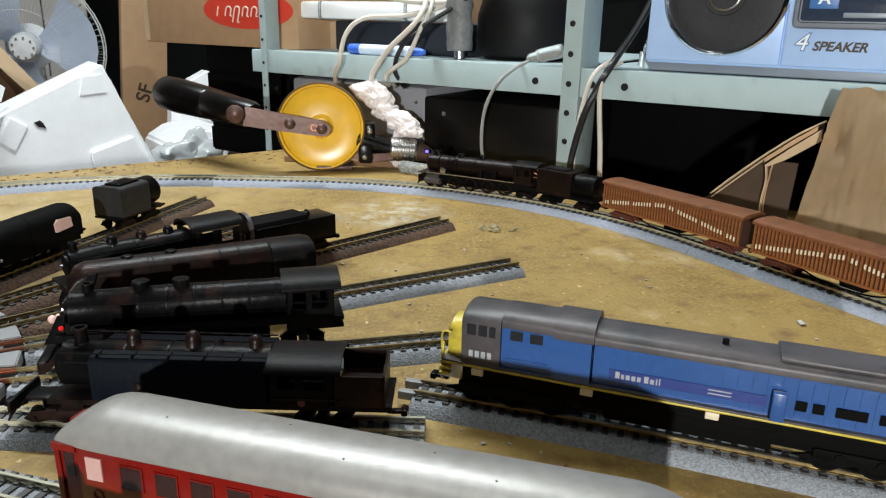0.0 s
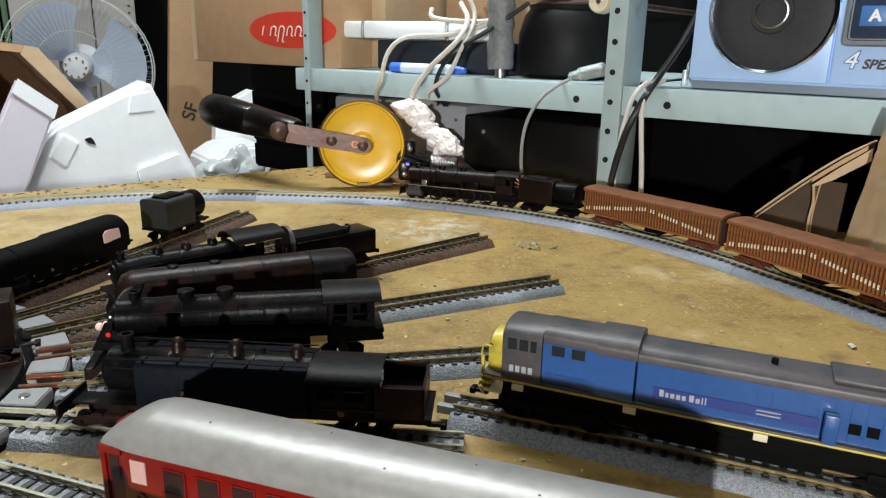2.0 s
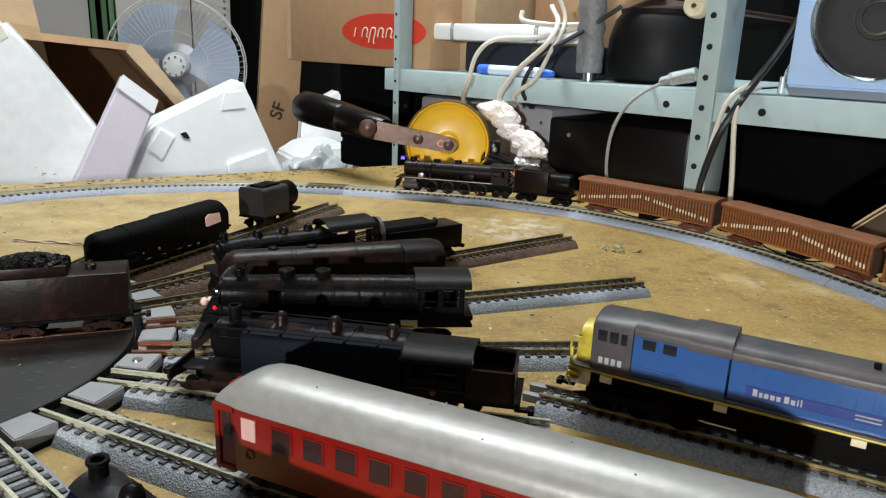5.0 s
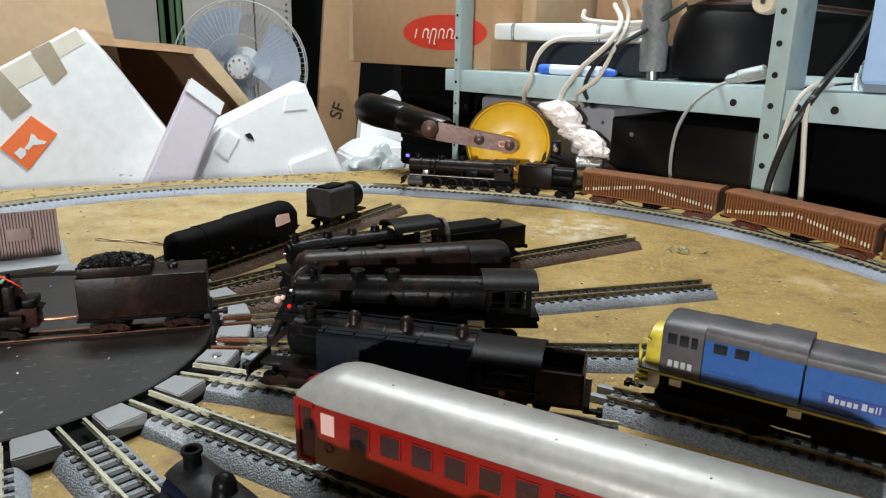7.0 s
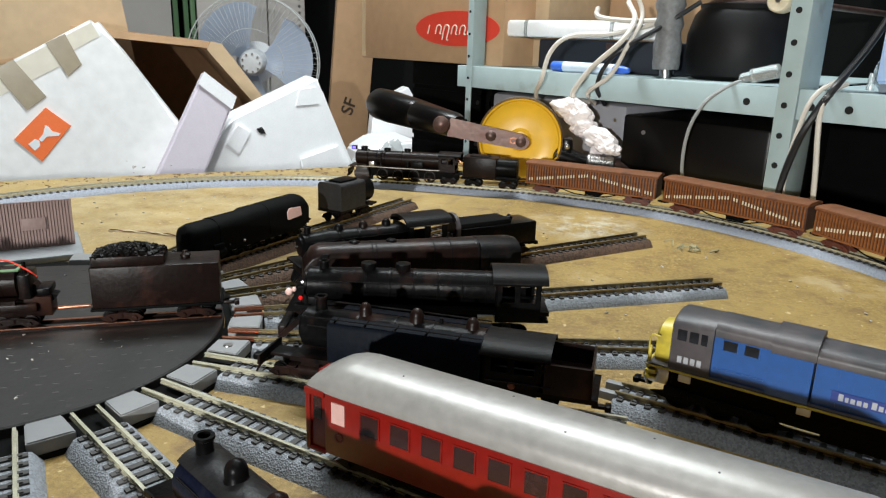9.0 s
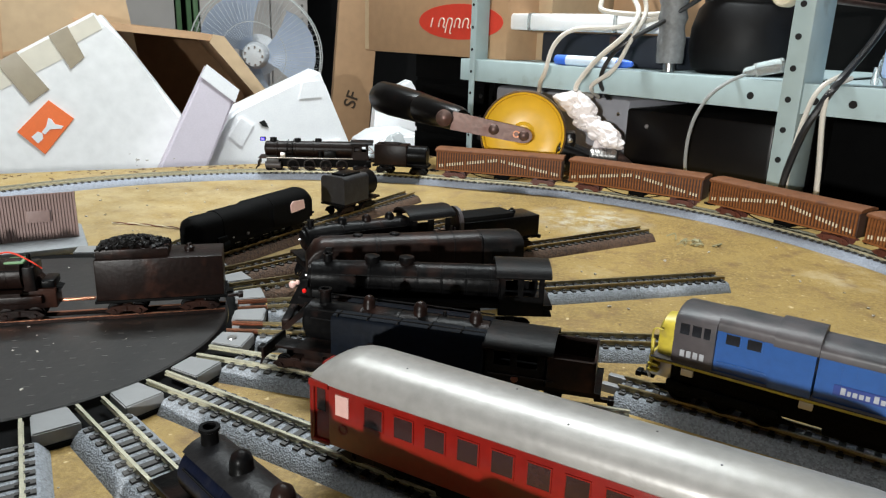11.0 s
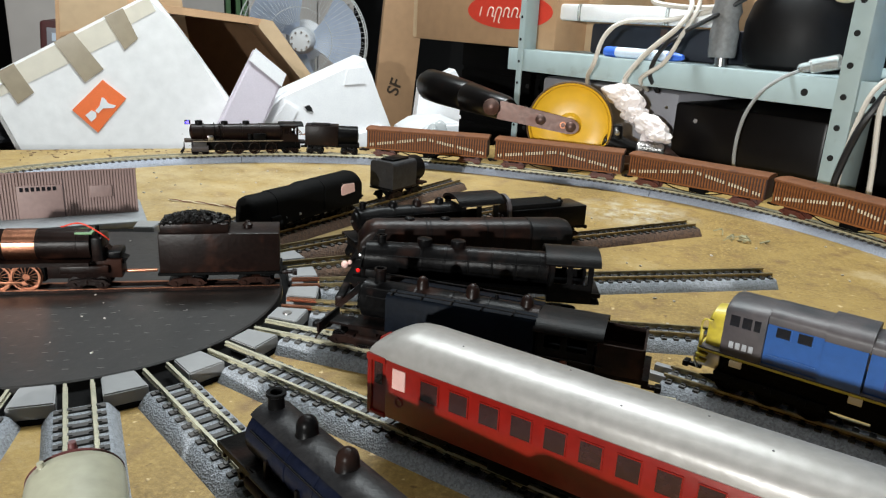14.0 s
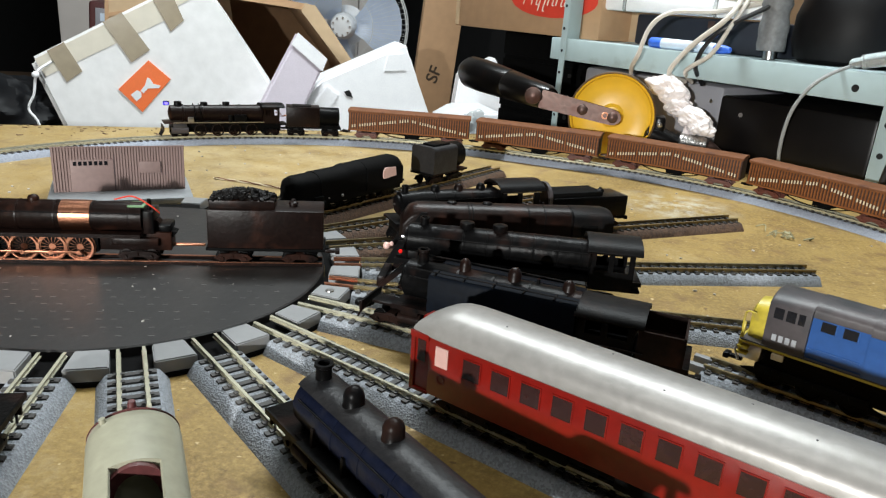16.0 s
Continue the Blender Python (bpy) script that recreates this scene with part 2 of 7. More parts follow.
COAL = mat("coal", (0.0050, 0.0042, 0.0040), 0.5, 0, 0.5, 300, 0.6, spec=0.15)
SHELF = mat("shelf_grey_green", (0.345, 0.43, 0.44), 0.42, 0.0, 0.10, 14, 0.1, stain=(0.22, 0.25, 0.24), stain_at=0.68, stain_scale=30)
HOLE = mat("black_hole", (0.004, 0.004, 0.004), 0.9)
STEEL = mat("steel", (0.45, 0.43, 0.42), 0.3, 1.0, 0.2, 60)
BROWNSTEEL = mat("patinated_steel", (0.13, 0.082, 0.070), 0.42, 0.6, 0.35, 60, 0.25, stain=(0.10, 0.05, 0.04), stain_at=0.55, stain_scale=60)
WHEELYELLOW = mat("wheel_yellow", (0.80, 0.46, 0.028), 0.28, 0, 0.10, 20, 0.05, coat=0.4)
WHEELRIM = mat("wheel_rim", (0.20, 0.13, 0.08), 0.35, 0.7, 0.2)
BLACKWOOD = mat("black_handle", (0.0035, 0.0031, 0.0031), 0.28, 0, 0.4, 40, 0.15, spec=0.22, coat=0.05, stain=(0.018, 0.008, 0.006), stain_at=0.70, stain_scale=30)
FOAM = mat("white_polystyrene", (0.93, 0.94, 0.97), 0.75, 0, 0.05, 150, 0.35)
FOAM_LILAC = mat("lilac_foam_sheet", (0.72, 0.66, 0.74), 0.75, 0, 0.05, 150, 0.2)
BAGWHITE = mat("white_paper_bag", (0.86, 0.86, 0.86), 0.5, 0, 0.09, 22, 1.0)
PAPER = mat("cream_paper_band", (0.74, 0.69, 0.58), 0.6, 0, 0.08, 22, 0.4)
BAGCLEAR = mat("crumpled_clear_bag", (0.66, 0.69, 0.70), 0.18, 0, 0.12, 40, 0.5, transmission=0.25)
BINBAG = mat("black_bin_bag", (0.007, 0.0075, 0.009), 0.55, 0, 0.4, 20, 0.4, spec=0.2)
TAPE = mat("brown_packing_tape", (0.34, 0.28, 0.19), 0.25, 0, 0.12, 30, 0.1, coat=0.3)
ORANGE = mat("orange_sticker", (0.90, 0.17, 0.03), 0.4, 0, 0.05)
CARD = mat("cardboard", (0.47, 0.29, 0.16), 0.75, 0, 0.10, 18, 0.15)
CARD_DARK = mat("card_shade_and_batten", (0.22, 0.12, 0.055), 0.8, 0, 0.15, 18, 0.15)
CARD_SHADE = mat("shaded_card", (0.060, 0.034, 0.018), 0.8, 0, 0.25, 18, 0.2)
CARD_PALE = mat("pale_cardboard", (0.50, 0.36, 0.22), 0.75, 0, 0.12, 18, 0.2)
REDPRINT = mat("red_print", (0.62, 0.045, 0.022), 0.6, 0, 0.08)
LETTER_PALE = mat("pale_print", (0.80, 0.70, 0.58), 0.6, 0, 0.05)
LETTER_DARK = mat("dark_print", (0.06, 0.04, 0.025), 0.6, 0, 0.1)
WALL = mat("beige_wall", (0.60, 0.56, 0.53), 0.8, 0, 0.08, 6, 0.1)
ROOM_SHADE = mat("room_shade_black", (0.006, 0.006, 0.0065), 0.9, 0, 0.3, 6)
CEILING = mat("grey_ceiling", (0.20, 0.20, 0.20), 0.9, 0, 0.1, 6)
GREENFRAME = mat("green_frame", (0.10, 0.20, 0.09), 0.5, 0, 0.15, 20)
FANWHITE = mat("fan_white", (0.80, 0.82, 0.84), 0.4, 0, 0.04, 20)
FANBLADE = mat("fan_blade_blue", (0.60, 0.68, 0.82), 0.3, 0, 0.05, 20)
FANWIRE = mat("fan_wire", (0.62, 0.64, 0.63), 0.4, 0, 0.08, 20)
BENCHWOOD = mat("bench_wood", (0.16, 0.10, 0.06), 0.7, 0, 0.3, 10)
GREYBOX = mat("grey_painted_box", (0.30, 0.30, 0.33), 0.45, 0, 0.10, 15, 0.15, stain=(0.18, 0.18, 0.19), stain_at=0.62, stain_scale=20)
DARKBOX = mat("black_metal_box", (0.005, 0.0042, 0.0042), 0.33, 0, 0.3, 15, 0.1, spec=0.25)
NAVYBOX = mat("navy_case", (0.020, 0.024, 0.035), 0.5, 0, 0.2, 15)
TISSUE = mat("white_tissue", (0.86, 0.79, 0.78), 0.85, 0, 0.06, 40, 0.15)
CABLE_W = mat("white_cable", (0.62, 0.58, 0.52), 0.45, 0, 0.08)
CABLE_G = mat("grey_cable", (0.30, 0.31, 0.31), 0.4, 0, 0.1)
CABLE_B = mat("black_cable", (0.012, 0.012, 0.014), 0.4, 0, 0.1)
CLEAR = mat("clear_plastic", (0.80, 0.84, 0.84), 0.12, 0, 0.05, 60, 0.1, transmission=0.75)
MARKBLUE = mat("marker_blue", (0.05, 0.16, 0.70), 0.35, 0, 0.1)
MARKWHITE = mat("marker_white", (0.62, 0.72, 0.86), 0.35, 0, 0.05)
TUBEGREY = mat("grey_foam_tube", (0.17, 0.175, 0.18), 0.55, 0, 0.35, 60, 0.6)
POT = mat("sooty_pot", (0.006, 0.0055, 0.006), 0.55, 0, 0.4, 30, 0.2, spec=0.2)
RADIO = mat("radio_blue_silver", (0.44, 0.62, 0.98), 0.30, 0.12, 0.06, 20, 0.03)
RADIOGREY = mat("radio_grey_edge", (0.26, 0.29, 0.34), 0.4, 0.2, 0.08, 20)
CHROME = mat("chrome_ring", (0.75, 0.80, 0.90), 0.12, 1.0, 0.05)
MESH = mat("speaker_cloth", (0.010, 0.010, 0.013), 0.6, 0, 0.4, 200, 0.5)
TAPEWINDOW = mat("cassette_window", (0.03, 0.045, 0.08), 0.1, 0, 0.2)
TAPEBLUE = mat("cassette_label", (0.05, 0.16, 0.42), 0.4, 0, 0.1)
# ---------------------------------------------------------------- mesh helpers
RT = 0.0075                      # rail top over the table
PIVOT = Vector((-0.2174, 0.2266, 0))   # turntable centre
EAST = Vector((-0.0575, 0.2877, 0))    # centre of the main line's right curve
WEST = Vector((-0.1255, 0.2877, 0))    # and of its left curve
RADIUS = 0.348


def finish(bm, ob_name, material, smooth=40):
    bmesh.ops.recalc_face_normals(bm, faces=bm.faces)
    me = bpy.data.meshes.new(ob_name)
    bm.to_mesh(me)
    bm.free()
    me.materials.append(material)
    if smooth:
        for p in me.polygons:
            p.use_smooth = True
        me.set_sharp_from_angle(angle=radians(smooth))
    return me


def part(name, bm, material, parent=None, label="", smooth=40):
    ob = new(name, finish(bm, name, material, smooth))
    if parent:
        ob.parent = parent
    if label:
        ob["label"] = label
    return ob


def thing(name, m, label, category, group="", kind=""):
    ob = new(name)
    ob.empty_display_size = 0.01
    ob.matrix_world = m
    return tagged(ob, label, category, group, kind)


def box(bm, x0, x1, y0, y1, z0, z1, bev=0.0, m=None):
    vs = [bm.verts.new((x, y, z)) for x in (x0, x1) for y in (y0, y1) for z in (z0, z1)]
    fs = [bm.faces.new([vs[i] for i in q]) for q in ((0, 1, 3, 2), (4, 6, 7, 5), (0, 4, 5, 1), (2, 3, 7, 6), (0, 2, 6, 4), (1, 5, 7, 3))]
    if bev:
        es = list({e for f in fs for e in f.edges})
        made = bmesh.ops.bevel(bm, geom=es, offset=bev, segments=2, profile=0.5, affect="EDGES")
        vs = list({v for f in made["faces"] for v in f.verts} | {v for v in vs if v.is_valid})
    if m is not None:
        bmesh.ops.transform(bm, matrix=m, verts=[v for v in vs if v.is_valid])
    return bm


def prism(bm, outline, a0, a1, axis="x", m=None):
    """Sweep a closed outline of 2D points from a0 to a1 along an axis (x: outline in y, z; y: in x, z; z: in x, y)."""
    def at(p, a):
        return {"x": (a, p[0], p[1]), "y": (p[0], a, p[1]), "z": (p[0], p[1], a)}[axis]
    lo = [bm.verts.new(at(p, a0)) for p in outline]
    hi = [bm.verts.new(at(p, a1)) for p in outline]
    n = len(outline)
    for i in range(n):
        bm.faces.new((lo[i], lo[(i + 1) % n], hi[(i + 1) % n], hi[i]))
    bm.faces.new(lo[::-1]), bm.faces.new(hi)
    if m is not None:
        bmesh.ops.transform(bm, matrix=m, verts=lo + hi)
    return bm


def ring_loft(bm, rings, cap=True):
    rows = [[bm.verts.new(p) for p in r] for r in rings]
    n = len(rows[0])
    for a, b in zip(rows, rows[1:]):
        for i in range(n):
            bm.faces.new((a[i], a[(i + 1) % n], b[(i + 1) % n], b[i]))
    if cap:
        bm.faces.new(rows[0][::-1]), bm.faces.new(rows[-1])
    return bm


def lathe(bm, p0, way, profile, n=24, cap=True):
    """Turn a profile of (distance along, radius) round a line from p0."""
    p0, way = Vector(p0), Vector(way).normalized()
    a = way.orthogonal().normalized()
    b = way.cross(a)
    return ring_loft(bm, [[p0 + way * d + (a * math.cos(k * math.tau / n) + b * math.sin(k * math.tau / n)) * max(r, 1e-5) for k in range(n)] for d, r in profile], cap)


def cyl(bm, p0, p1, r0, r1=None, n=16):
    d = Vector(p1) - Vector(p0)
    return lathe(bm, p0, d, [(0, r0), (d.length, r0 if r1 is None else r1)], n)


def tube(bm, pts, r, n=8, steps=6):
    """A round cable through points, smoothed."""
    P = [Vector(p) for p in pts]
    Q = [P[0] * 2 - P[1]] + P + [P[-1] * 2 - P[-2]]
    line = []
    for i in range(1, len(Q) - 2):
        for k in range(steps):
            t = k / steps
            a, b, c, d = Q[i - 1:i + 3]
            line.append(0.5 * ((2 * b) + (c - a) * t + (2 * a - 5 * b + 4 * c - d) * t * t + (3 * b - a - 3 * c + d) * t ** 3))
    line.append(P[-1])
    rings, ref = [], Vector((0.31, 0.2, 0.93))
    for i, p in enumerate(line):
        d = (line[min(i + 1, len(line) - 1)] - line[max(i - 1, 0)]).normalized()
        a = d.cross(ref).normalized()
        b = d.cross(a)
        rings.append([p + (a * math.cos(k * math.tau / n) + b * math.sin(k * math.tau / n)) * r for k in range(n)])
    return ring_loft(bm, rings)


def arch(w, z0, z1, n=10, square=0.0):
    """The outline of a roof or boiler casing: sides up to z0, an arc to z1."""
    pts = [(-w, 0), (-w, z0)]
    for i in range(1, n):
        a = math.pi * i / n
        pts.append((-w * math.cos(a), z0 + (z1 - z0) * math.sin(a) ** (1 - square)))
    return pts + [(w, z0), (w, 0)]


def text_mesh(words, size, material, parent, m, name="lettering", shear=0.0, bold=0.0, extrude=0.00003, label=""):
    cu = bpy.data.curves.new(name, "FONT")
    cu.body, cu.size, cu.align_x, cu.align_y, cu.extrude, cu.shear, cu.offset = words, size, "CENTER", "CENTER", extrude, shear, bold
    tmp = bpy.data.objects.new(name, cu)
    scene.collection.objects.link(tmp)
    me = bpy.data.meshes.new_from_object(tmp.evaluated_get(bpy.context.evaluated_depsgraph_get()))
    bpy.data.objects.remove(tmp)
    bpy.data.curves.remove(cu)
    me.materials.clear()
    me.materials.append(material)
    ob = new(name, me)
    ob.parent = parent
    ob.matrix_local = m
    if label:
        ob["label"] = label
    return ob


def bme():
    return bmesh.new()


# ---------------------------------------------------------------- table, floor and room
EDGE_U, EDGE_N = Vector((0.8, 0.6, 0)), Vector((-0.6, 0.8, 0))      # the table's back left edge
EDGE_O = Vector((-0.34, 0.645, 0))
SHELF_O = Vector((-0.1215, 0.837, 0))                               # the shelf's front edge
SHELF_U = Vector((0.8364, -0.5481, 0))
SHELF_N = Vector((0.5481, 0.8364, 0))


# the packing, fan and cupboard stand on a lower bench well behind the table, at twice the drawing's size
FAR = Matrix.Translation((0.055, -0.022, 0.1435)) @ Matrix.Scale(2.0, 4) @ Matrix.Translation((-0.055, 0.022, -0.1435))


def edge_pose(u, d, z, **turn):
    p = EDGE_O + EDGE_U * u + EDGE_N * d
    return FAR @ pose(p.x, p.y, z, rz=36.87) @ pose(0, 0, 0, **turn)


def shelf_pose(u, d, z, **turn):
    p = SHELF_O + SHELF_U * u + SHELF_N * d
    return pose(p.x, p.y, z, rz=-33.24) @ pose(0, 0, 0, **turn)


def build_room():
    bm = bme()
    outline = []
    corner = EDGE_O + EDGE_U * 0.30
    a = EDGE_O - EDGE_U * 0.75
    far = corner + SHELF_U * 1.1 + SHELF_N * 0.10
    for i in range(41):          # the sawn back edge is slightly ragged
        p = a.lerp(corner, i / 40) + EDGE_N * 0.0025 * noise.noise((i * 0.9, 3, 1))
        outline.append((p.x, p.y))
    outline += [(far.x, far.y), (0.75, -0.35), (-0.75, -0.35)]
    top = [bm.verts.new((x, y, 0)) for x, y in outline]
    low = [bm.verts.new((x, y, -0.018)) for x, y in outline]
    bm.faces.new(top)
    bm.faces.new(low[::-1])
    for i in range(len(outline)):
        j = (i + 1) % len(outline)
        bm.faces.new((top[i], low[i], low[j], top[j]))
    tagged(part("table_board", bm, BOARD, smooth=0), "raw tan particle board layout table with ragged sawn edge", "table top", kind="structure")
    # floor and walls carry the room's darkness as a near-black colour
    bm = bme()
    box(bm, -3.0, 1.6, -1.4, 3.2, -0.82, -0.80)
    tagged(part("floor", bm, ROOM_SHADE, smooth=0), "workshop floor under the table, its shadow put into a near-black colour", "floor", kind="structure")
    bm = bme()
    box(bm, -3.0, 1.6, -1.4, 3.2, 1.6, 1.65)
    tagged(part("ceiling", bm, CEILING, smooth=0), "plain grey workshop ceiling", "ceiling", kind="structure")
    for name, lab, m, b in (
            ("wall_north", "workshop wall behind the cupboard, coloured near black as unlit", ROOM_SHADE, (-3.0, 1.6, 3.2, 3.28, -0.80, 1.6)),
            ("wall_south", "workshop wall coloured near black as unlit", ROOM_SHADE, (-3.0, 1.6, -1.48, -1.4, -0.80, 1.6)),
            ("wall_east", "workshop wall behind the shelves, coloured near black as unlit", ROOM_SHADE, (1.6, 1.68, -1.4, 3.2, -0.80, 1.6)),
            ("wall_west", "workshop wall coloured near black as unlit", ROOM_SHADE, (-3.08, -3.0, -1.4, 3.2, -0.80, 1.6))):
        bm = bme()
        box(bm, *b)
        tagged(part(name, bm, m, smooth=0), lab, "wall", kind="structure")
    # the lower bench behind the table that carries the packing
    t = thing("side_bench", edge_pose(0.0, 0.36, -0.04), "dark wooden side bench behind the layout table", "bench")
    bm = bme()
    box(bm, -0.75, 0.62, -0.345, 0.45, -0.02, 0, 0.002)
    part("bench_top", bm, BENCHWOOD, t)
    for x in (-0.70, 0.57):
        for y in (-0.32, 0.42):
            bm = bme()
            box(bm, x - 0.02, x + 0.02, y - 0.02, y + 0.02, -0.288, -0.02, 0.002)
            part("leg", bm, BENCHWOOD, t)
    t = thing("table_frame", pose(0, 0, 0), "dark timber legs carrying the layout table", "table legs")
    for x, y in ((-0.6, -0.25), (0.6, -0.25), (-0.55, 0.40), (0.6, 0.5), (0.0, 0.74)):
        bm = bme()
        box(bm, x - 0.022, x + 0.022, y - 0.022, y + 0.022, -0.80, -0.0185, 0.002)
        part("leg", bm, BENCHWOOD, t)


# ---------------------------------------------------------------- track
def along(s):
    """A point and heading on the main line's centre line; s grows in the train's direction."""
    arc = RADIUS * radians(60)
    if s < 0:
        a = radians(30)
        p = EAST + Vector((math.cos(a), math.sin(a), 0)) * RADIUS
        h = Vector((-math.sin(a), math.cos(a), 0))
        return p + h * s, h
    if s < arc:
        a = radians(30) + s / RADIUS
        return EAST + Vector((math.cos(a), math.sin(a), 0)) * RADIUS, Vector((-math.sin(a), math.cos(a), 0))
    s -= arc
    if s < 0.068:
        return EAST + Vector((-s, RADIUS, 0)), Vector((-1, 0, 0))
    a = radians(90) + (s - 0.068) / RADIUS
    return WEST + Vector((math.cos(a), math.sin(a), 0)) * RADIUS, Vector((-math.sin(a), math.cos(a), 0))


def radial(k, extra=0.0):
    a = radians(-46.06 + 15 * k + extra)
    h = Vector((math.cos(a), math.sin(a), 0))
    return lambda s: (PIVOT + h * s, h)


BED = [(-0.0125, 0.0), (-0.0118, 0.0012), (-0.0092, 0.0046), (-0.0080, 0.0050), (0.0080, 0.0050), (0.0092, 0.0046), (0.0118, 0.0012), (0.0125, 0.0)]


def sweep(bm, path, s0, s1, outline, n):
    rings = []
    for i in range(n + 1):
        p, h = path(s0 + (s1 - s0) * i / n)
        side = Vector((-h.y, h.x, 0))
        rings.append([p + side * o + Vector((0, 0, z)) for o, z in outline])
    return ring_loft(bm, rings)


def rail_outline(o):
    return [(o - 0.0009, 0.0056), (o - 0.0009, 0.0060), (o - 0.0003, 0.0062), (o - 0.0003, 0.0069), (o - 0.0006, 0.0071), (o - 0.0006, RT),
            (o + 0.0006, RT), (o + 0.0006, 0.0071), (o + 0.0003, 0.0069), (o + 0.0003, 0.0062), (o + 0.0009, 0.0060), (o + 0.0009, 0.0056)]


def sleeper_mesh():
    bm = bme()
    box(bm, -0.0012, 0.0012, -0.0082, 0.0082, 0.0047, 0.0057, 0.0)
    for o in (-0.0045, 0.0045):
        box(bm, -0.0008, 0.0008, o - 0.0021, o + 0.0021, 0.0057, 0.00615)
    return finish(bm, "sleeper", SLEEPER, 0)


SLEEPER_MESH = None


def build_track(path, s0, s1, label, bed=BALLAST, rail=RAIL, n=1, overhang=0.0, joiners=False, tip=None):
    global SLEEPER_MESH
    SLEEPER_MESH = SLEEPER_MESH or sleeper_mesh()
    t = thing("railway_track", pose(0, 0, 0), label, "model track", "track pieces on the board")
    part("roadbed", sweep(bme(), path, s0, s1, BED, n), bed, t)
    for o in (-0.0045, 0.0045):
        part("rail", sweep(bme(), path, s0 if tip else s0 - overhang, s1, rail_outline(o), n), rail, t)
        if tip:
            part("rail_tip", sweep(bme(), path, s0 - overhang, s0 - 0.0001, rail_outline(o), n), tip, t, "copper-coloured rail end")
    count = max(2, round((s1 - s0) / 0.0056))
    for i in range(count):
        p, h = path(s0 + (s1 - s0) * (i + 0.5) / count)
        sl = new("sleeper", SLEEPER_MESH)
        sl.parent = t
        sl.matrix_local = pose(p.x, p.y, 0, rz=math.degrees(math.atan2(h.y, h.x)))
    if joiners:
        for end, way in ((s0, -1), (s1, 1)):
            for o in (-0.0045, 0.0045):
                p, h = path(end)
                bm = bme()
                box(bm, -0.001, 0.0065, o - 0.0016, o + 0.0016, 0.0030, 0.0066, 0.0004,
                    pose(p.x, p.y, 0, rz=math.degrees(math.atan2(h.y, h.x)) + (180 if way < 0 else 0)))
                part("joiner", bm, GREYPLASTIC, t)
    return t


def build_tracks():
    ends = {-1: 0.30, 0: 0.33, 1: 0.33, 2: 0.42, 3: 0.282, 4: 0.325, 5: 0.381, 6: 0.404, 7: 0.30, 8: 0.345, 9: 0.16}
    for k, end in ends.items():
        brown = k in (6, 7, 8)
        build_track(radial(k), 0.118, end, "straight N gauge stub track on brown bed with the engines' shade painted in" if brown else "straight N gauge stub track with grey ballast bed",
                    BALLAST_BROWN if brown else BALLAST, RAIL_DULL if k in (4, 5, 6, 7, 8, 9) else RAIL, overhang=0.0145, tip=COPPER if k in (4, 5) else None)
    # the blue diesel's loose track, a gentle curve
    c = Vector((0.0612, 0.2510, 0))

    def loose(s):
        a = radians(-16.5 - s * 34)
        b = radians(-16.5 - s * 17)
        return c + Vector((math.cos(b), math.sin(b), 0)) * s, Vector((math.cos(a), math.sin(a), 0))
    build_track(loose, 0.0, 0.30, "loose grey ballasted track carrying the blue diesel", BALLAST, RAIL_DULL, 24, joiners=True)
    for s0, s1 in ((-0.47, -0.25), (-0.25, -0.005), (-0.005, 0.262), (0.262, 0.44), (0.44, 0.662), (0.662, 0.93)):
        build_track(along, s0 + 0.0002, s1 - 0.0002, "main line track with blue-grey moulded ballast", BALLAST_FAR, RAIL, 40)


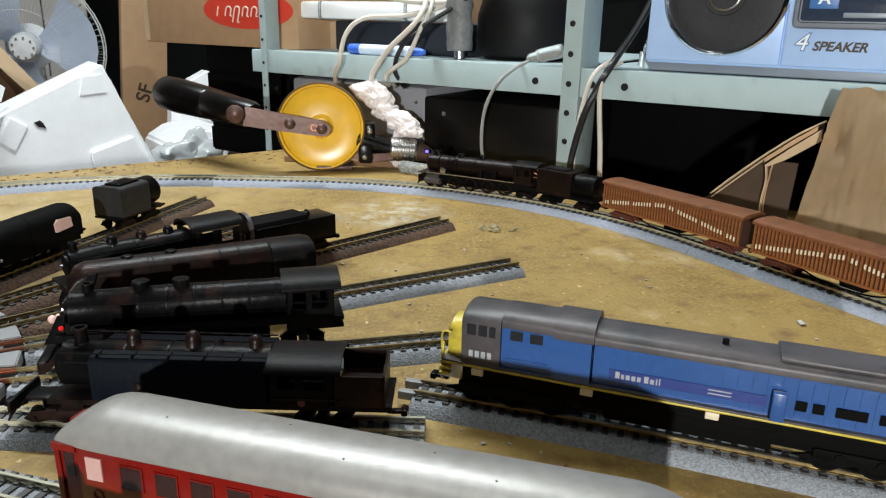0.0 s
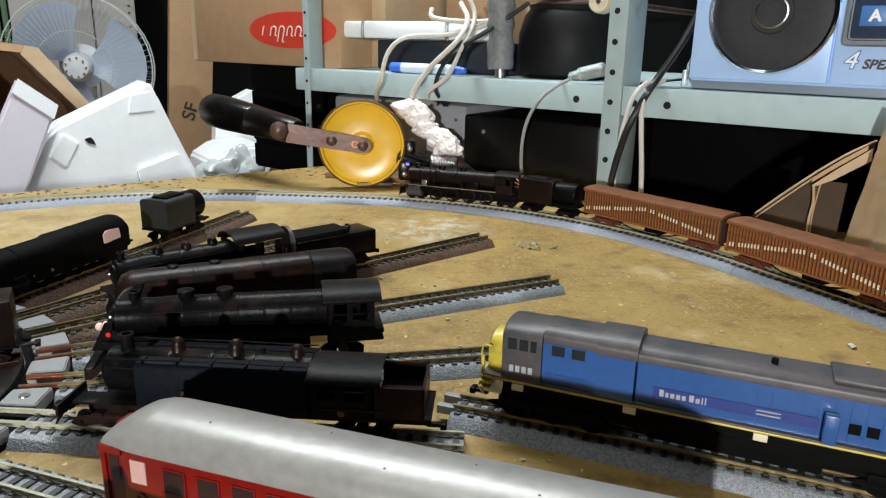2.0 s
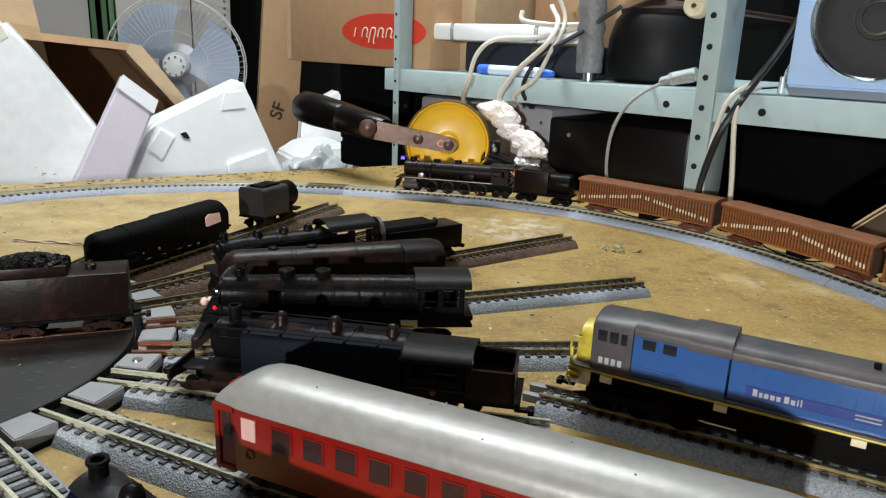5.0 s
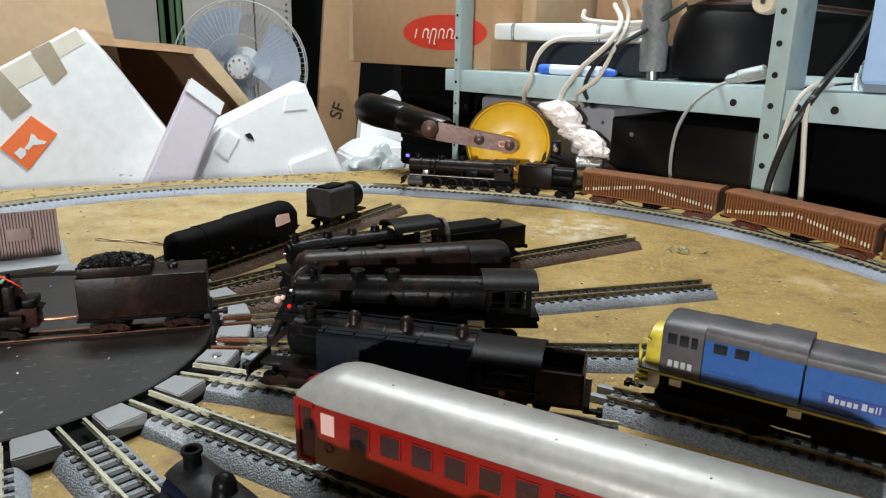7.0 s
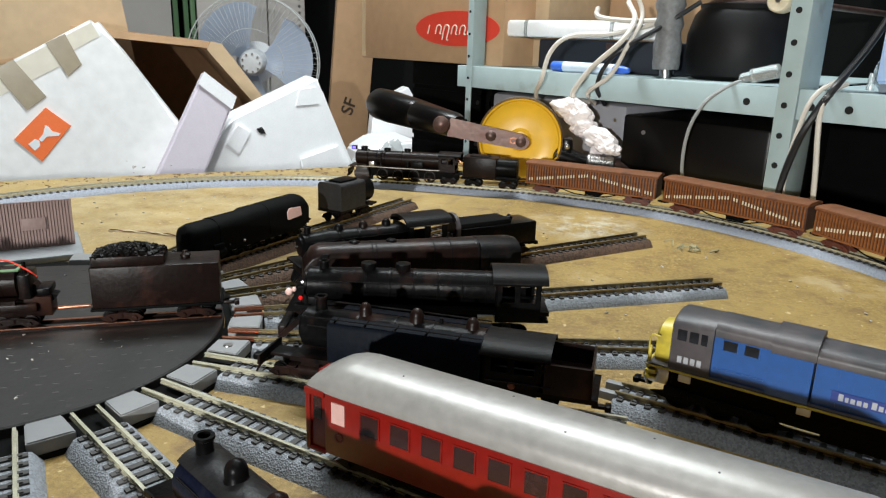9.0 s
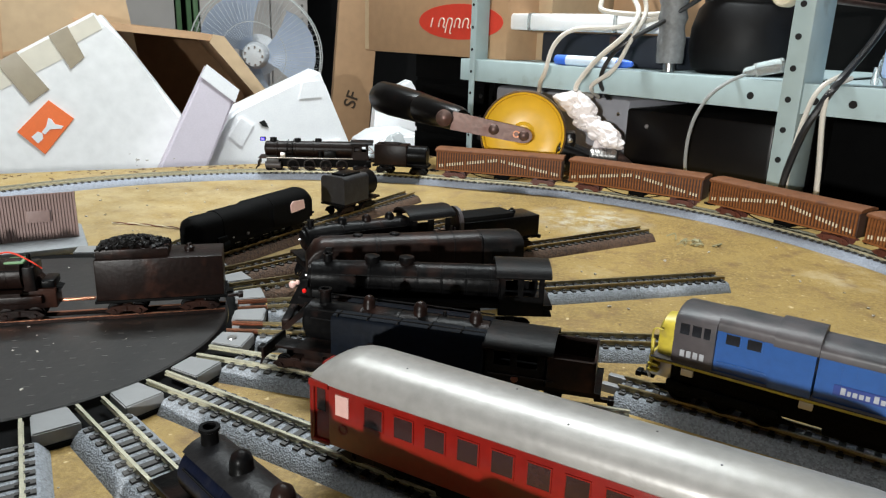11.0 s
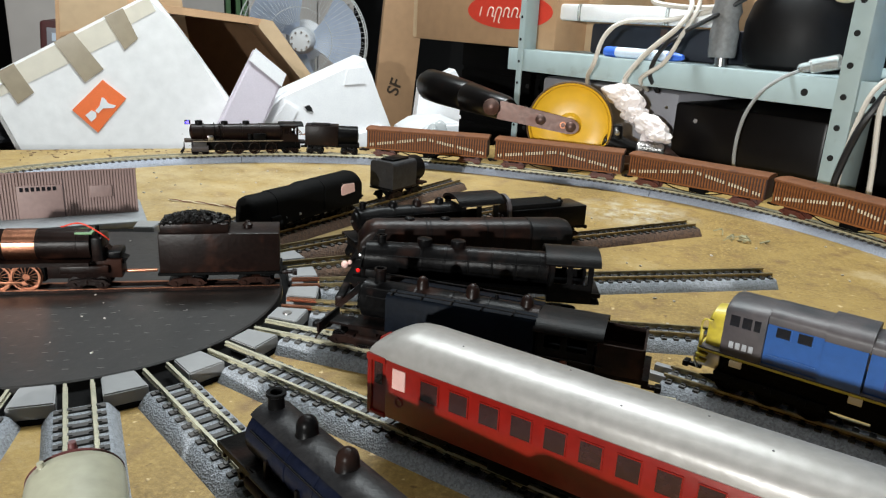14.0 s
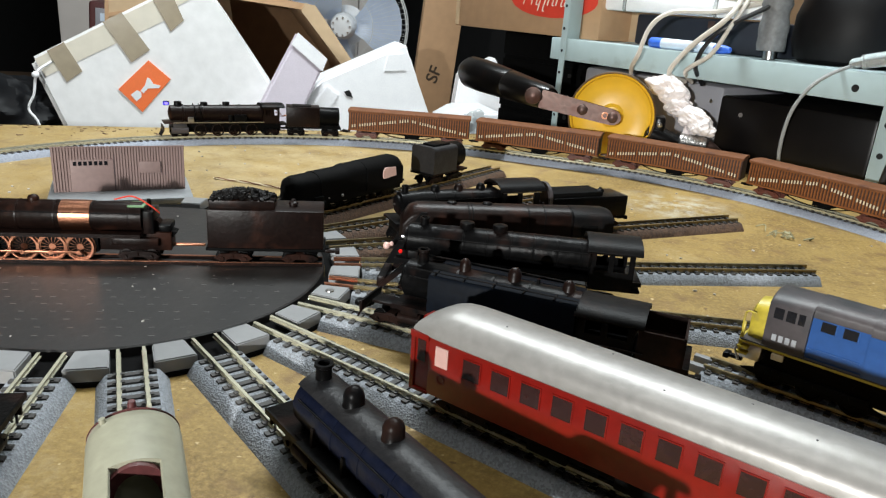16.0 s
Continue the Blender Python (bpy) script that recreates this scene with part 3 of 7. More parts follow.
def build_turntable():
    t = thing("turntable", pose(PIVOT.x, PIVOT.y, 0, rz=-46.06), "round black turntable deck with bridge rails, grey rim blocks", "turntable")
    bm = bme()
    lathe(bm, (0, 0, 0.0002), (0, 0, 1), [(0, 0.0985), (0.0048, 0.0985), (0.0054, 0.0978), (0.0054, 0.001)], 96)
    part("deck", bm, DISC, t)
    bm = bme()
    lathe(bm, (0, 0, 0.0001), (0, 0, 1), [(0, 0.118), (0.0016, 0.118), (0.0016, 0.099)], 96, False)
    part("pit_rim", bm, SOOT, t)
    b = radians(15 * 5)
    u, v = Vector((math.cos(b), math.sin(b), 0)), Vector((-math.sin(b), math.cos(b), 0))
    for o in (-0.0045, 0.0045):
        bm = bme()
        m = Matrix.Rotation(b, 4, "Z")
        box(bm, -0.0975, 0.0975, o - 0.0005, o + 0.0005, 0.0054, RT - 0.0004, 0, m)
        rail = part("bridge_rail", bm, RUSTY, t)
        bm = bme()
        box(bm, -0.0975, 0.0975, o - 0.0006, o + 0.0006, RT - 0.0004, RT, 0, m)
        part("rail_head", bm, COPPER, rail)
    # moulded dotted lines across the deck
    bm = bme()
    for j in range(-11, 12):
        if abs(j) < 3:
            continue
        y = j * 0.0078
        half = math.sqrt(0.094 ** 2 - y * y)
        x = -half
        while x < half - 0.004:
            if math.sin(x * 431 + j * 2.3) > -0.2:
                box(bm, x, x + 0.0022, y - 0.00013, y + 0.00013, 0.0053, 0.00570, 0, Matrix.Rotation(b, 4, "Z"))
            x += 0.0062
    tagged(part("moulded_line", bm, DISC_LINE, t), kind="stuff")
    for k in range(-3, 11):
        bm = bme()
        m = Matrix.Rotation(radians(15 * k + 7.5), 4, "Z") @ Matrix.Translation((0.1098, 0, 0))
        prism(bm, [(-0.0074, -0.0060), (0.0074, -0.0078), (0.0074, 0.0078), (-0.0074, 0.0060)], 0.0017, 0.0074, "z", m)
        bmesh.ops.bevel(bm, geom=list(bm.edges), offset=0.0005, segments=2, affect="EDGES")
        blk = part("rim_block", bm, GREYPLASTIC, t)
        if k == 3:
            bm = bme()
            lathe(bm, m @ Vector((0, 0, 0.0073)), (0, 0, 1), [(0, 0.0022), (0.0006, 0.002), (0.0006, 0.0004)], 16)
            part("screw", bm, STEEL, blk)


def build_hut():
    m = pose(PIVOT.x, PIVOT.y, 0, rz=133.94)
    t = thing("shed", m @ pose(0.150, 0, 0.0), "pinkish brown corrugated lineside shed on a grey platform", "model shed")
    bm = bme()
    box(bm, -0.030, 0.030, -0.044, 0.044, 0, 0.0045, 0.0012)
    part("platform", bm, PLATFORM, t)
    w, hgt = 0.0405, 0.0298
    bm = bme()
    prism(bm, [(-0.006, 0.0045), (-0.006, 0.0045 + hgt - 0.0008), (0.024, 0.0045 + hgt * 0.28), (0.024, 0.0045)], -w, w, "y")
    part("body", bm, HUT, t)
    n = 46
    bm = bme()
    prism(bm, [(-0.0068, -0.00055), (-0.0068, 0.00055), (-0.0060, 0.0008), (-0.0060, -0.0008)], 0.0046, 0.0045 + hgt, "z")
    rib = finish(bm, "rib", HUT, 0)
    for i in range(n):
        o = new("rib", rib)
        o.parent = t
        o.matrix_local = pose(0, -w + 2 * w * (i + 0.5) / n, 0)
    bm = bme()
    prism(bm, [(-0.0070, 0.0045 + hgt), (-0.0070, 0.0051 + hgt), (0.0246, 0.0050 + hgt * 0.28), (0.0246, 0.0044 + hgt * 0.28)], -w - 0.0002, w + 0.0002, "y")
    part("roof", bm, HUT, t)
    for y0, y1 in ((0.004, 0.030), (-0.025, -0.012)):
        bm = bme()
        low = 0.0046 if y0 > 0 else 0.0045 + hgt * 0.40
        box(bm, -0.0074, -0.006, y0, y1, low, 0.0045 + hgt * (0.72 if y0 > 0 else 0.66), 0.0002)
        d = part("door" if y0 > 0 else "hatch", bm, HUT, t)
        # raised dark strip paints the shadow at the edge of the door
        bm = bme()
        box(bm, -0.0072, -0.0058, y0 - 0.0006, y0 - 0.0001, low, 0.0045 + hgt * (0.84 if y0 > 0 else 0.66))
        part("door_gap", bm, HUT_DARK, d)
    for i in range(7):
        bm = bme()
        y = 0.0075 + i * 0.0031
        box(bm, -0.0077, -0.006, y, y + 0.0020, 0.0045 + hgt * 0.60, 0.0045 + hgt * 0.69)
        part("window", bm, GLASS, t)


# ---------------------------------------------------------------- rolling stock
WHEELS = {}


def wheel_mesh(r, material, spokes=0):
    key = (r, material.name, spokes)
    if key not in WHEELS:
        bm = bme()
        if spokes:
            # one casting: hub, spokes and tyre in a sheet with gaps, thickened, then the flange
            edges = []
            for i in range(spokes):
                a = math.tau * i / spokes
                edges += [a - 0.15 * math.pi / spokes, a + 0.15 * math.pi / spokes]
            rings = [[bm.verts.new((q * math.cos(a), -0.0002, q * math.sin(a))) for a in edges] for q in (r * 0.06, r * 0.24, r * 0.80, r * 0.90, r)]
            n = len(edges)
            for k in range(4):
                for i in range(n):
                    if k != 1 or i % 2 == 0:
                        bm.faces.new((rings[k][i], rings[k][(i + 1) % n], rings[k + 1][(i + 1) % n], rings[k + 1][i]))
            bm.faces.new(rings[0])
            bmesh.ops.solidify(bm, geom=list(bm.faces), thickness=0.0009)
            rim = [[bm.verts.new((q * math.cos(a), y, q * math.sin(a))) for a in edges] for q, y in ((r * 0.99, 0.0008), (r + 0.0006, 0.0008), (r + 0.0006, 0.0004), (r * 1.002, 0.0003), (r * 1.002, -0.0012), (r * 0.88, -0.0012), (r * 0.88, 0.0008))]
            for p, q in zip(rim, rim[1:] + rim[:1]):
                for i in range(n):
                    bm.faces.new((p[i], p[(i + 1) % n], q[(i + 1) % n], q[i]))
        else:
            lathe(bm, (0, 0.0008, 0), (0, -1, 0), [(0, r + 0.0006), (0.0004, r + 0.0006), (0.0005, r), (0.0016, r), (0.0017, r * 0.8), (0.0012, r * 0.7), (0.0014, r * 0.2), (0.0022, r * 0.18)], 22)
        WHEELS[key] = finish(bm, "wheel", material)
    return WHEELS[key]


def wheel_pair(t, x, r, material=BLACK, spokes=0, parent=None):
    for side in (-1, 1):
        o = new("wheel", wheel_mesh(r, material, spokes))
        o.parent = parent or t
        o.matrix_local = pose(x, side * 0.0046, r, rz=0 if side < 0 else 180)


def bogie(t, x, span=0.014, r=0.0030, frame_mat=BLACK, wheel_mat=BLACK):
    bm = bme()
    for s in (-1, 1):
        prism(bm, [(x - span * 0.85, r), (x - span * 0.6, r + 0.0022), (x - span * 0.2, r + 0.0026), (x + span * 0.2, r + 0.0026), (x + span * 0.6, r + 0.0022), (x + span * 0.85, r),
                   (x + span * 0.62, r - 0.0013), (x + span * 0.38, r - 0.0013), (x + span * 0.2, r - 0.0003), (x - span * 0.2, r - 0.0003), (x - span * 0.38, r - 0.0013), (x - span * 0.62, r - 0.0013)],
              s * 0.0072 - 0.0006, s * 0.0072 + 0.0006, "y")
        for dx in (-span / 2, span / 2):
            cyl(bm, (x + dx, s * 0.0076, r), (x + dx, s * 0.0086, r), 0.0010, n=10)
        cyl(bm, (x, s * 0.0074, r + 0.0002), (x, s * 0.0074, r + 0.0022), 0.0007, n=8)
    box(bm, x - 0.002, x + 0.002, -0.007, 0.007, r + 0.001, r + 0.0028)
    b = part("bogie", bm, frame_mat, t)
    for dx in (-span / 2, span / 2):
        wheel_pair(t, x + dx, r, wheel_mat, parent=b)
    return b


def coupler(t, x, way, material=BLACK):
    bm = bme()
    box(bm, min(x, x + way * 0.006), max(x, x + way * 0.006), -0.0011, 0.0011, 0.0042, 0.0058, 0.0004)
    box(bm, x + way * 0.0062 - 0.0012, x + way * 0.0062 + 0.0012, -0.0022, 0.0022, 0.0038, 0.0062, 0.0005)
    part("coupler", bm, material, t)


def dome(t, name, x, z0, h, r, material=BLACK, flare=1.25, label=""):
    bm = bme()
    lathe(bm, (x, 0, z0), (0, 0, 1), [(0, r * flare), (h * 0.15, r * 1.02), (h * 0.55, r), (h * 0.8, r * 0.82), (h * 0.95, r * 0.45), (h, r * 0.1)], 20)
    part(name, bm, material, t, label)


def chimney(t, x, z0, h, r, material=BLACK):
    bm = bme()
    lathe(bm, (x, 0, z0), (0, 0, 1), [(0, r * 1.35), (h * 0.12, r * 0.95), (h * 0.8, r * 0.9), (h * 0.86, r * 1.12), (h, r * 1.08), (h, r * 0.7), (h * 0.5, r * 0.65)], 20)
    part("chimney", bm, material, t)


def boiler(t, x0, x1, zc, r, material=BLACK, bands=5, smokebox=0.018, front=True):
    bm = bme()
    prof = [(0, r * 0.3), (0.0008, r * 0.86), (0.0012, r * 0.97), (smokebox, r * 0.97), (smokebox + 0.0003, r), (x1 - x0, r)]
    lathe(bm, (x0, 0, zc), (1, 0, 0), prof, 32)
    b = part("boiler", bm, material, t)
    for i in range(bands):
        x = x0 + smokebox + (x1 - x0 - smokebox) * (i + 0.6) / bands
        bm = bme()
        lathe(bm, (x, 0, zc), (1, 0, 0), [(0, r * 0.99), (0.0001, r * 1.025), (0.0010, r * 1.025), (0.0011, r * 0.99)], 32)
        part("boiler_band", bm, material, b)
    if front:
        bm = bme()
        lathe(bm, (x0, 0, zc), (-1, 0, 0), [(-0.0005, r * 0.72), (0.0006, r * 0.70), (0.0012, r * 0.4), (0.0014, r * 0.05)], 24)
        d = part("smokebox_door", bm, material, b)
        bm = bme()
        cyl(bm, (x0 - 0.0012, 0, zc), (x0 - 0.0026, 0, zc), 0.0006, n=8)
        part("door_handle", bm, STEEL, d)
    for s in (-1, 1):
        bm = bme()
        tube(bm, [(x0 + 0.004, s * r * 0.93, zc + r * 0.42), ((x0 + x1) / 2, s * r * 0.95, zc + r * 0.42), (x1, s * r * 0.95, zc + r * 0.42)], 0.0003, 6, 2)
        part("handrail", bm, BLACK_ROOF, b)
    return b


def cab(t, x0, x1, w, z0, z1, z2, material=BLACK, roof=BLACK_ROOF, back=False):
    """An open-sided engine cab: front sheet, sides with window cut-outs, posts and an arched roof."""
    bm = bme()
    mid = z0 + (z1 - z0) * 0.48
    for s in (-1, 1):
        y0, y1 = sorted((s * w, s * (w - 0.0009)))
        box(bm, x0, x1, y0, y1, z0, mid)
        for a, b in ((0.0, 0.14), (0.42, 0.54), (0.88, 1.0)):
            box(bm, x0 + (x1 - x0) * a, x0 + (x1 - x0) * b, y0, y1, mid, z1)
        box(bm, x0, x1, y0, y1, z1 - 0.0012, z1)
    box(bm, x0, x0 + 0.0009, -w, w, z0, z1)
    if back:
        box(bm, x1 - 0.0009, x1, -w, w, z0, mid)
    c = part("cab", bm, material, t)
    bm = bme()
    n = 12
    out = [(-(w + 0.001) * math.cos(math.pi * i / n), z1 + (z2 - z1) * math.sin(math.pi * i / n)) for i in range(n + 1)]
    inn = [(y * 0.95, z - 0.0007) for y, z in out[::-1]]
    rings = [[(x, y, z) for y, z in out + inn] for x in (x0 - 0.0015, x1 + 0.003)]
    ring_loft(bm, rings)
    part("cab_roof", bm, roof, c)
    return c


def running_gear(t, xs, r, material=BLACK, wheel_mat=BLACK, rod_mat=STEEL, spokes=12):
    for x in xs:
        wheel_pair(t, x, r, wheel_mat, spokes)
    for s in (-1, 1):
        bm = bme()
        y = s * 0.0071
        box(bm, xs[0] - 0.001, xs[-1] + 0.001, y - 0.0004, y + 0.0004, r * 0.62, r * 0.62 + 0.0011, 0.0002)
        for x in xs:
            cyl(bm, (x, y - s * 0.0004, r * 0.62 + 0.0005), (x, y + s * 0.0009, r * 0.62 + 0.0005), 0.0011, n=10)
        part("coupling_rod", bm, rod_mat, t)
        bm = bme()
        box(bm, xs[0] - 0.017, xs[1], y + s * 0.0010 - 0.0004, y + s * 0.0010 + 0.0004, r * 0.7, r * 0.7 + 0.0010, 0.0002)
        part("connecting_rod", bm, rod_mat, t)
        bm = bme()
        cyl(bm, (xs[0] - 0.023, s * 0.0080, 0.0062), (xs[0] - 0.013, s * 0.0080, 0.0062), 0.0030, n=18)
        box(bm, xs[0] - 0.022, xs[0] - 0.014, s * 0.0080 - 0.0022, s * 0.0080 + 0.0022, 0.0085, 0.0120, 0.0004)
        part("cylinder", bm, material, t)
    bm = bme()
    box(bm, xs[0] - 0.024, xs[-1] + 0.008, -0.0034, 0.0034, 0.0035, 0.0115, 0.0005)
    part("frame", bm, SOOT, t)


def footplate(t, x0, x1, z, w=0.0108, material=BLACK):
    bm = bme()
    box(bm, x0, x1, -w, w, z - 0.0008, z, 0.0002)
    for s in (-1, 1):
        box(bm, x0, x1, s * w - 0.0003, s * w + 0.0003, z - 0.0018, z + 0.0001)
    part("footplate", bm, material, t)


def pilot(t, x, material=BLACK):
    """Buffer beam, cowcatcher bars and lamp iron."""
    bm = bme()
    box(bm, x - 0.0012, x, -0.0098, 0.0098, 0.0058, 0.0102, 0.0003)
    part("buffer_beam", bm, material, t)
    for i in range(9):
        bm = bme()
        y = -0.0080 + 0.002 * i
        cyl(bm, (x - 0.0006, y, 0.0060), (x - 0.0052 + abs(y) * 0.25, y * 0.85, 0.0014), 0.00045, n=6)
        part("cowcatcher_bar", bm, material, t)


def tender(t, x0, x1, w=0.0105, z1=0.0290, material=BLACK, coal=False, round_end=False, hatch=True):
    bm = bme()
    box(bm, x0, x1, -w, w, 0.0078, 0.0092, 0.0003)
    part("frame", bm, SOOT, t)
    bm = bme()
    if round_end:
        mid = x0 + (x1 - x0) * 0.56
        box(bm, x0 + 0.001, mid, -w, w, 0.0092, z1, 0.0008)
        prism(bm, [(w * 0.86 * math.cos(a * math.tau / 28), 0.0185 + 0.0088 * math.sin(a * math.tau / 28)) for a in range(28)], mid, x1 - 0.001)
        box(bm, mid, x1 - 0.001, -w * 0.7, w * 0.7, 0.0092, 0.0125)
    else:
        box(bm, x0 + 0.001, x1 - 0.001, -w, w, 0.0092, z1, 0.0007)
    part("tank_body", bm, material, t)
    if coal:
        bm = bme()
        cx, ln = x0 + (x1 - x0) * 0.30, (x1 - x0) * 0.54
        box(bm, cx - ln / 2, cx + ln / 2, -w * 0.78, w * 0.78, z1 - 0.0005, z1 + 0.0042, 0.0006)
        part("coal_bunker", bm, material, t)
        random.seed(5)
        bm = bme()
        for i in range(260):
            a, b = random.uniform(-1, 1), random.uniform(-1, 1)
            hh = 0.0042 * (1 - a * a) * (1 - 0.6 * b * b)
            r = random.uniform(0.0006, 0.0012)
            m = pose(cx + a * ln * 0.48, b * w * 0.72, z1 + 0.0036 + hh, random.uniform(0, 90), random.uniform(0, 90), random.uniform(0, 90))
            bmesh.ops.create_cube(bm, size=r * 1.6, matrix=m)
        tagged(part("coal_load", bm, COAL, t, "heap of black coal", smooth=0), kind="stuff")
    if hatch:
        xh = x1 - (x1 - x0) * 0.28
        bm = bme()
        lathe(bm, (xh, 0, z1 - 0.0002), (0, 0, 1), [(0, 0.0022), (0.0012, 0.0021), (0.0014, 0.0026), (0.0022, 0.0024), (0.0030, 0.0012), (0.0038, 0.0010), (0.0038, 0.0001)], 16)
        part("filler_hatch", bm, material, t)
    for x in (x0 + (x1 - x0) * 0.22, x1 - (x1 - x0) * 0.22):
        bogie(t, x, 0.011, 0.0029, material)
    coupler(t, x1, 1, material)


def on_track(k, r):
    p, h = radial(k)(r)
    return pose(p.x, p.y, RT, rz=-46.06 + 15 * k)


def build_tank_engine():
    t = thing("tank_engine", on_track(3, 0.128), "weathered black tank engine with dark blue side tanks and open bunker", "steam engine", "engines on the stub tracks")
    footplate(t, 0.024, 0.143, 0.0125)
    bm = bme()
    box(bm, 0.012, 0.024, -0.0042, 0.0042, 0.0080, 0.0092, 0.0003)
    part("front_deck", bm, BLACK, t)
    boiler(t, 0.026, 0.100, 0.0215, 0.0082, BLACK, 4, 0.014)
    bm = bme()
    prism(bm, [(-0.0112, 0.0125), (-0.0112, 0.0268), (-0.0102, 0.0281), (-0.0046, 0.0287), (-0.0046, 0.0125)], 0.040, 0.100)
    prism(bm, [(0.0112, 0.0125), (0.0112, 0.0268), (0.0102, 0.0281), (0.0046, 0.0287), (0.0046, 0.0125)], 0.040, 0.100)
    tk = part("side_tank", bm, DARKGREEN, t, "dark blue-black side tank")
    bm = bme()
    for i in range(5):
        box(bm, 0.042 + i * 0.0122, 0.0426 + i * 0.0122, -0.0104, -0.005, 0.0281, 0.0290)
    for s in (-1, 1):
        tube(bm, [(0.030, s * 0.0092, 0.0292), (0.07, s * 0.0092, 0.0296), (0.100, s * 0.0092, 0.0294)], 0.0003, 6, 2)
    part("tank_rail", bm, BLACK_ROOF, tk)
    bm = bme()
    lathe(bm, (0.0565, -0.0111, 0.0175), (0, -1, 0), [(0, 0.0022), (0.0006, 0.0021), (0.0008, 0.0012), (0.0012, 0.0002)], 16)
    part("number_plate", bm, RUSTY, tk)
    chimney(t, 0.033, 0.0288, 0.0062, 0.0024)
    dome(t, "sand_dome", 0.0515, 0.0285, 0.0060, 0.0024, RUSTY)
    dome(t, "steam_dome", 0.0725, 0.0285, 0.0062, 0.0027, RUSTY)
    dome(t, "rear_dome", 0.0945, 0.0280, 0.0058, 0.0025, RUSTY)
    bm = bme()
    cyl(bm, (0.082, 0.001, 0.028), (0.082, 0.001, 0.0315), 0.0010, 0.0007, 10)
    part("safety_valve", bm, BLACK, t)
    cab(t, 0.101, 0.1225, 0.0112, 0.0125, 0.0250, 0.0290, BLACK, back=True)
    bm = bme()
    for x0, x1, y0, y1 in ((0.1235, 0.1405, -0.0112, -0.0103), (0.1235, 0.1405, 0.0103, 0.0112), (0.1397, 0.1406, -0.0112, 0.0112)):
        box(bm, x0, x1, y0, y1, 0.0125, 0.0240)
    box(bm, 0.1235, 0.1405, -0.0103, 0.0103, 0.0125, 0.0165)
    part("bunker", bm, RUSTY, t)
    for s in (-1, 1):
        bm = bme()
        tube(bm, [(0.102, s * 0.0118, 0.0150), (0.115, s * 0.0118, 0.0152), (0.126, s * 0.0118, 0.0150)], 0.0003, 6, 2)
        part("handrail", bm, BLACK_ROOF, t)
    bm = bme()
    lathe(bm, (0.112, -0.0113, 0.0138), (0, -1, 0), [(0, 0.0014), (0.0006, 0.0012), (0.0008, 0.0002)], 12)
    part("red_plate", bm, BOGIE_RED, t)
    running_gear(t, (0.050, 0.062, 0.074), 0.0055)
    bogie(t, 0.022, 0.011, 0.0028)
    bogie(t, 0.118, 0.014, 0.0030)
    pilot(t, 0.010)
    coupler(t, 0.010, -1)
    coupler(t, 0.1405, 1)


def build_red_lamp_engine():
    t = thing("steam_engine", on_track(4, 0.130), "black steam engine with sloping nose, red marker lamp and open cab", "steam engine", "engines on the stub tracks")
    footplate(t, 0.008, 0.121, 0.0185)
    boiler(t, 0.012, 0.097, 0.0255, 0.0078, BLACK, 6, 0.020)
    bm = bme()
    for s in (-1, 1):
        prism(bm, [(0.000, 0.003), (0.003, 0.003), (0.020, 0.0190), (0.032, 0.0190), (0.032, 0.0205), (0.018, 0.0205), (0.012, 0.0160)], s * 0.0098 - 0.0006, s * 0.0098 + 0.0006, "y")
        prism(bm, [(0.003, 0.014), (0.009, 0.0255), (0.012, 0.0255), (0.010, 0.014)], s * 0.0060 - 0.0006, s * 0.0060 + 0.0006, "y")
    box(bm, 0.000, 0.004, -0.0098, 0.0098, 0.003, 0.008, 0.0008)
    part("nose_frame", bm, BLACK, t)
    bm = bme()
    bmesh.ops.create_uvsphere(bm, u_segments=16, v_segments=10, radius=0.0010, matrix=pose(0.0105, -0.0084, 0.0212))
    part("marker_lamp", bm, REDLAMP, t, "glowing red marker lamp")
    bm = bme()
    box(bm, 0.014, 0.019, -0.0105, -0.0070, 0.0190, 0.0225, 0.0006)
    part("sandbox", bm, BLACK_ROOF, t)
    chimney(t, 0.020, 0.0325, 0.0040, 0.0022)
    for x in (0.040, 0.0555):
        bm = bme()
        lathe(bm, (x, 0, 0.0318), (0, 0, 1), [(0, 0.0030), (0.0008, 0.0030), (0.0030, 0.0036), (0.0042, 0.0034), (0.0048, 0.0004)], 20)
        part("dome", bm, BLACK, t)
    cab(t, 0.097, 0.117, 0.0112, 0.0140, 0.0315, 0.0362, BLACK)
    bm = bme()
    box(bm, 0.097, 0.121, -0.0106, 0.0106, 0.0130, 0.0145, 0.0004)
    part("cab_floor", bm, SOOT, t)
    running_gear(t, (0.040, 0.054, 0.068, 0.082), 0.0060)
    bogie(t, 0.018, 0.010, 0.0028)
    bogie(t, 0.104, 0.012, 0.0030)


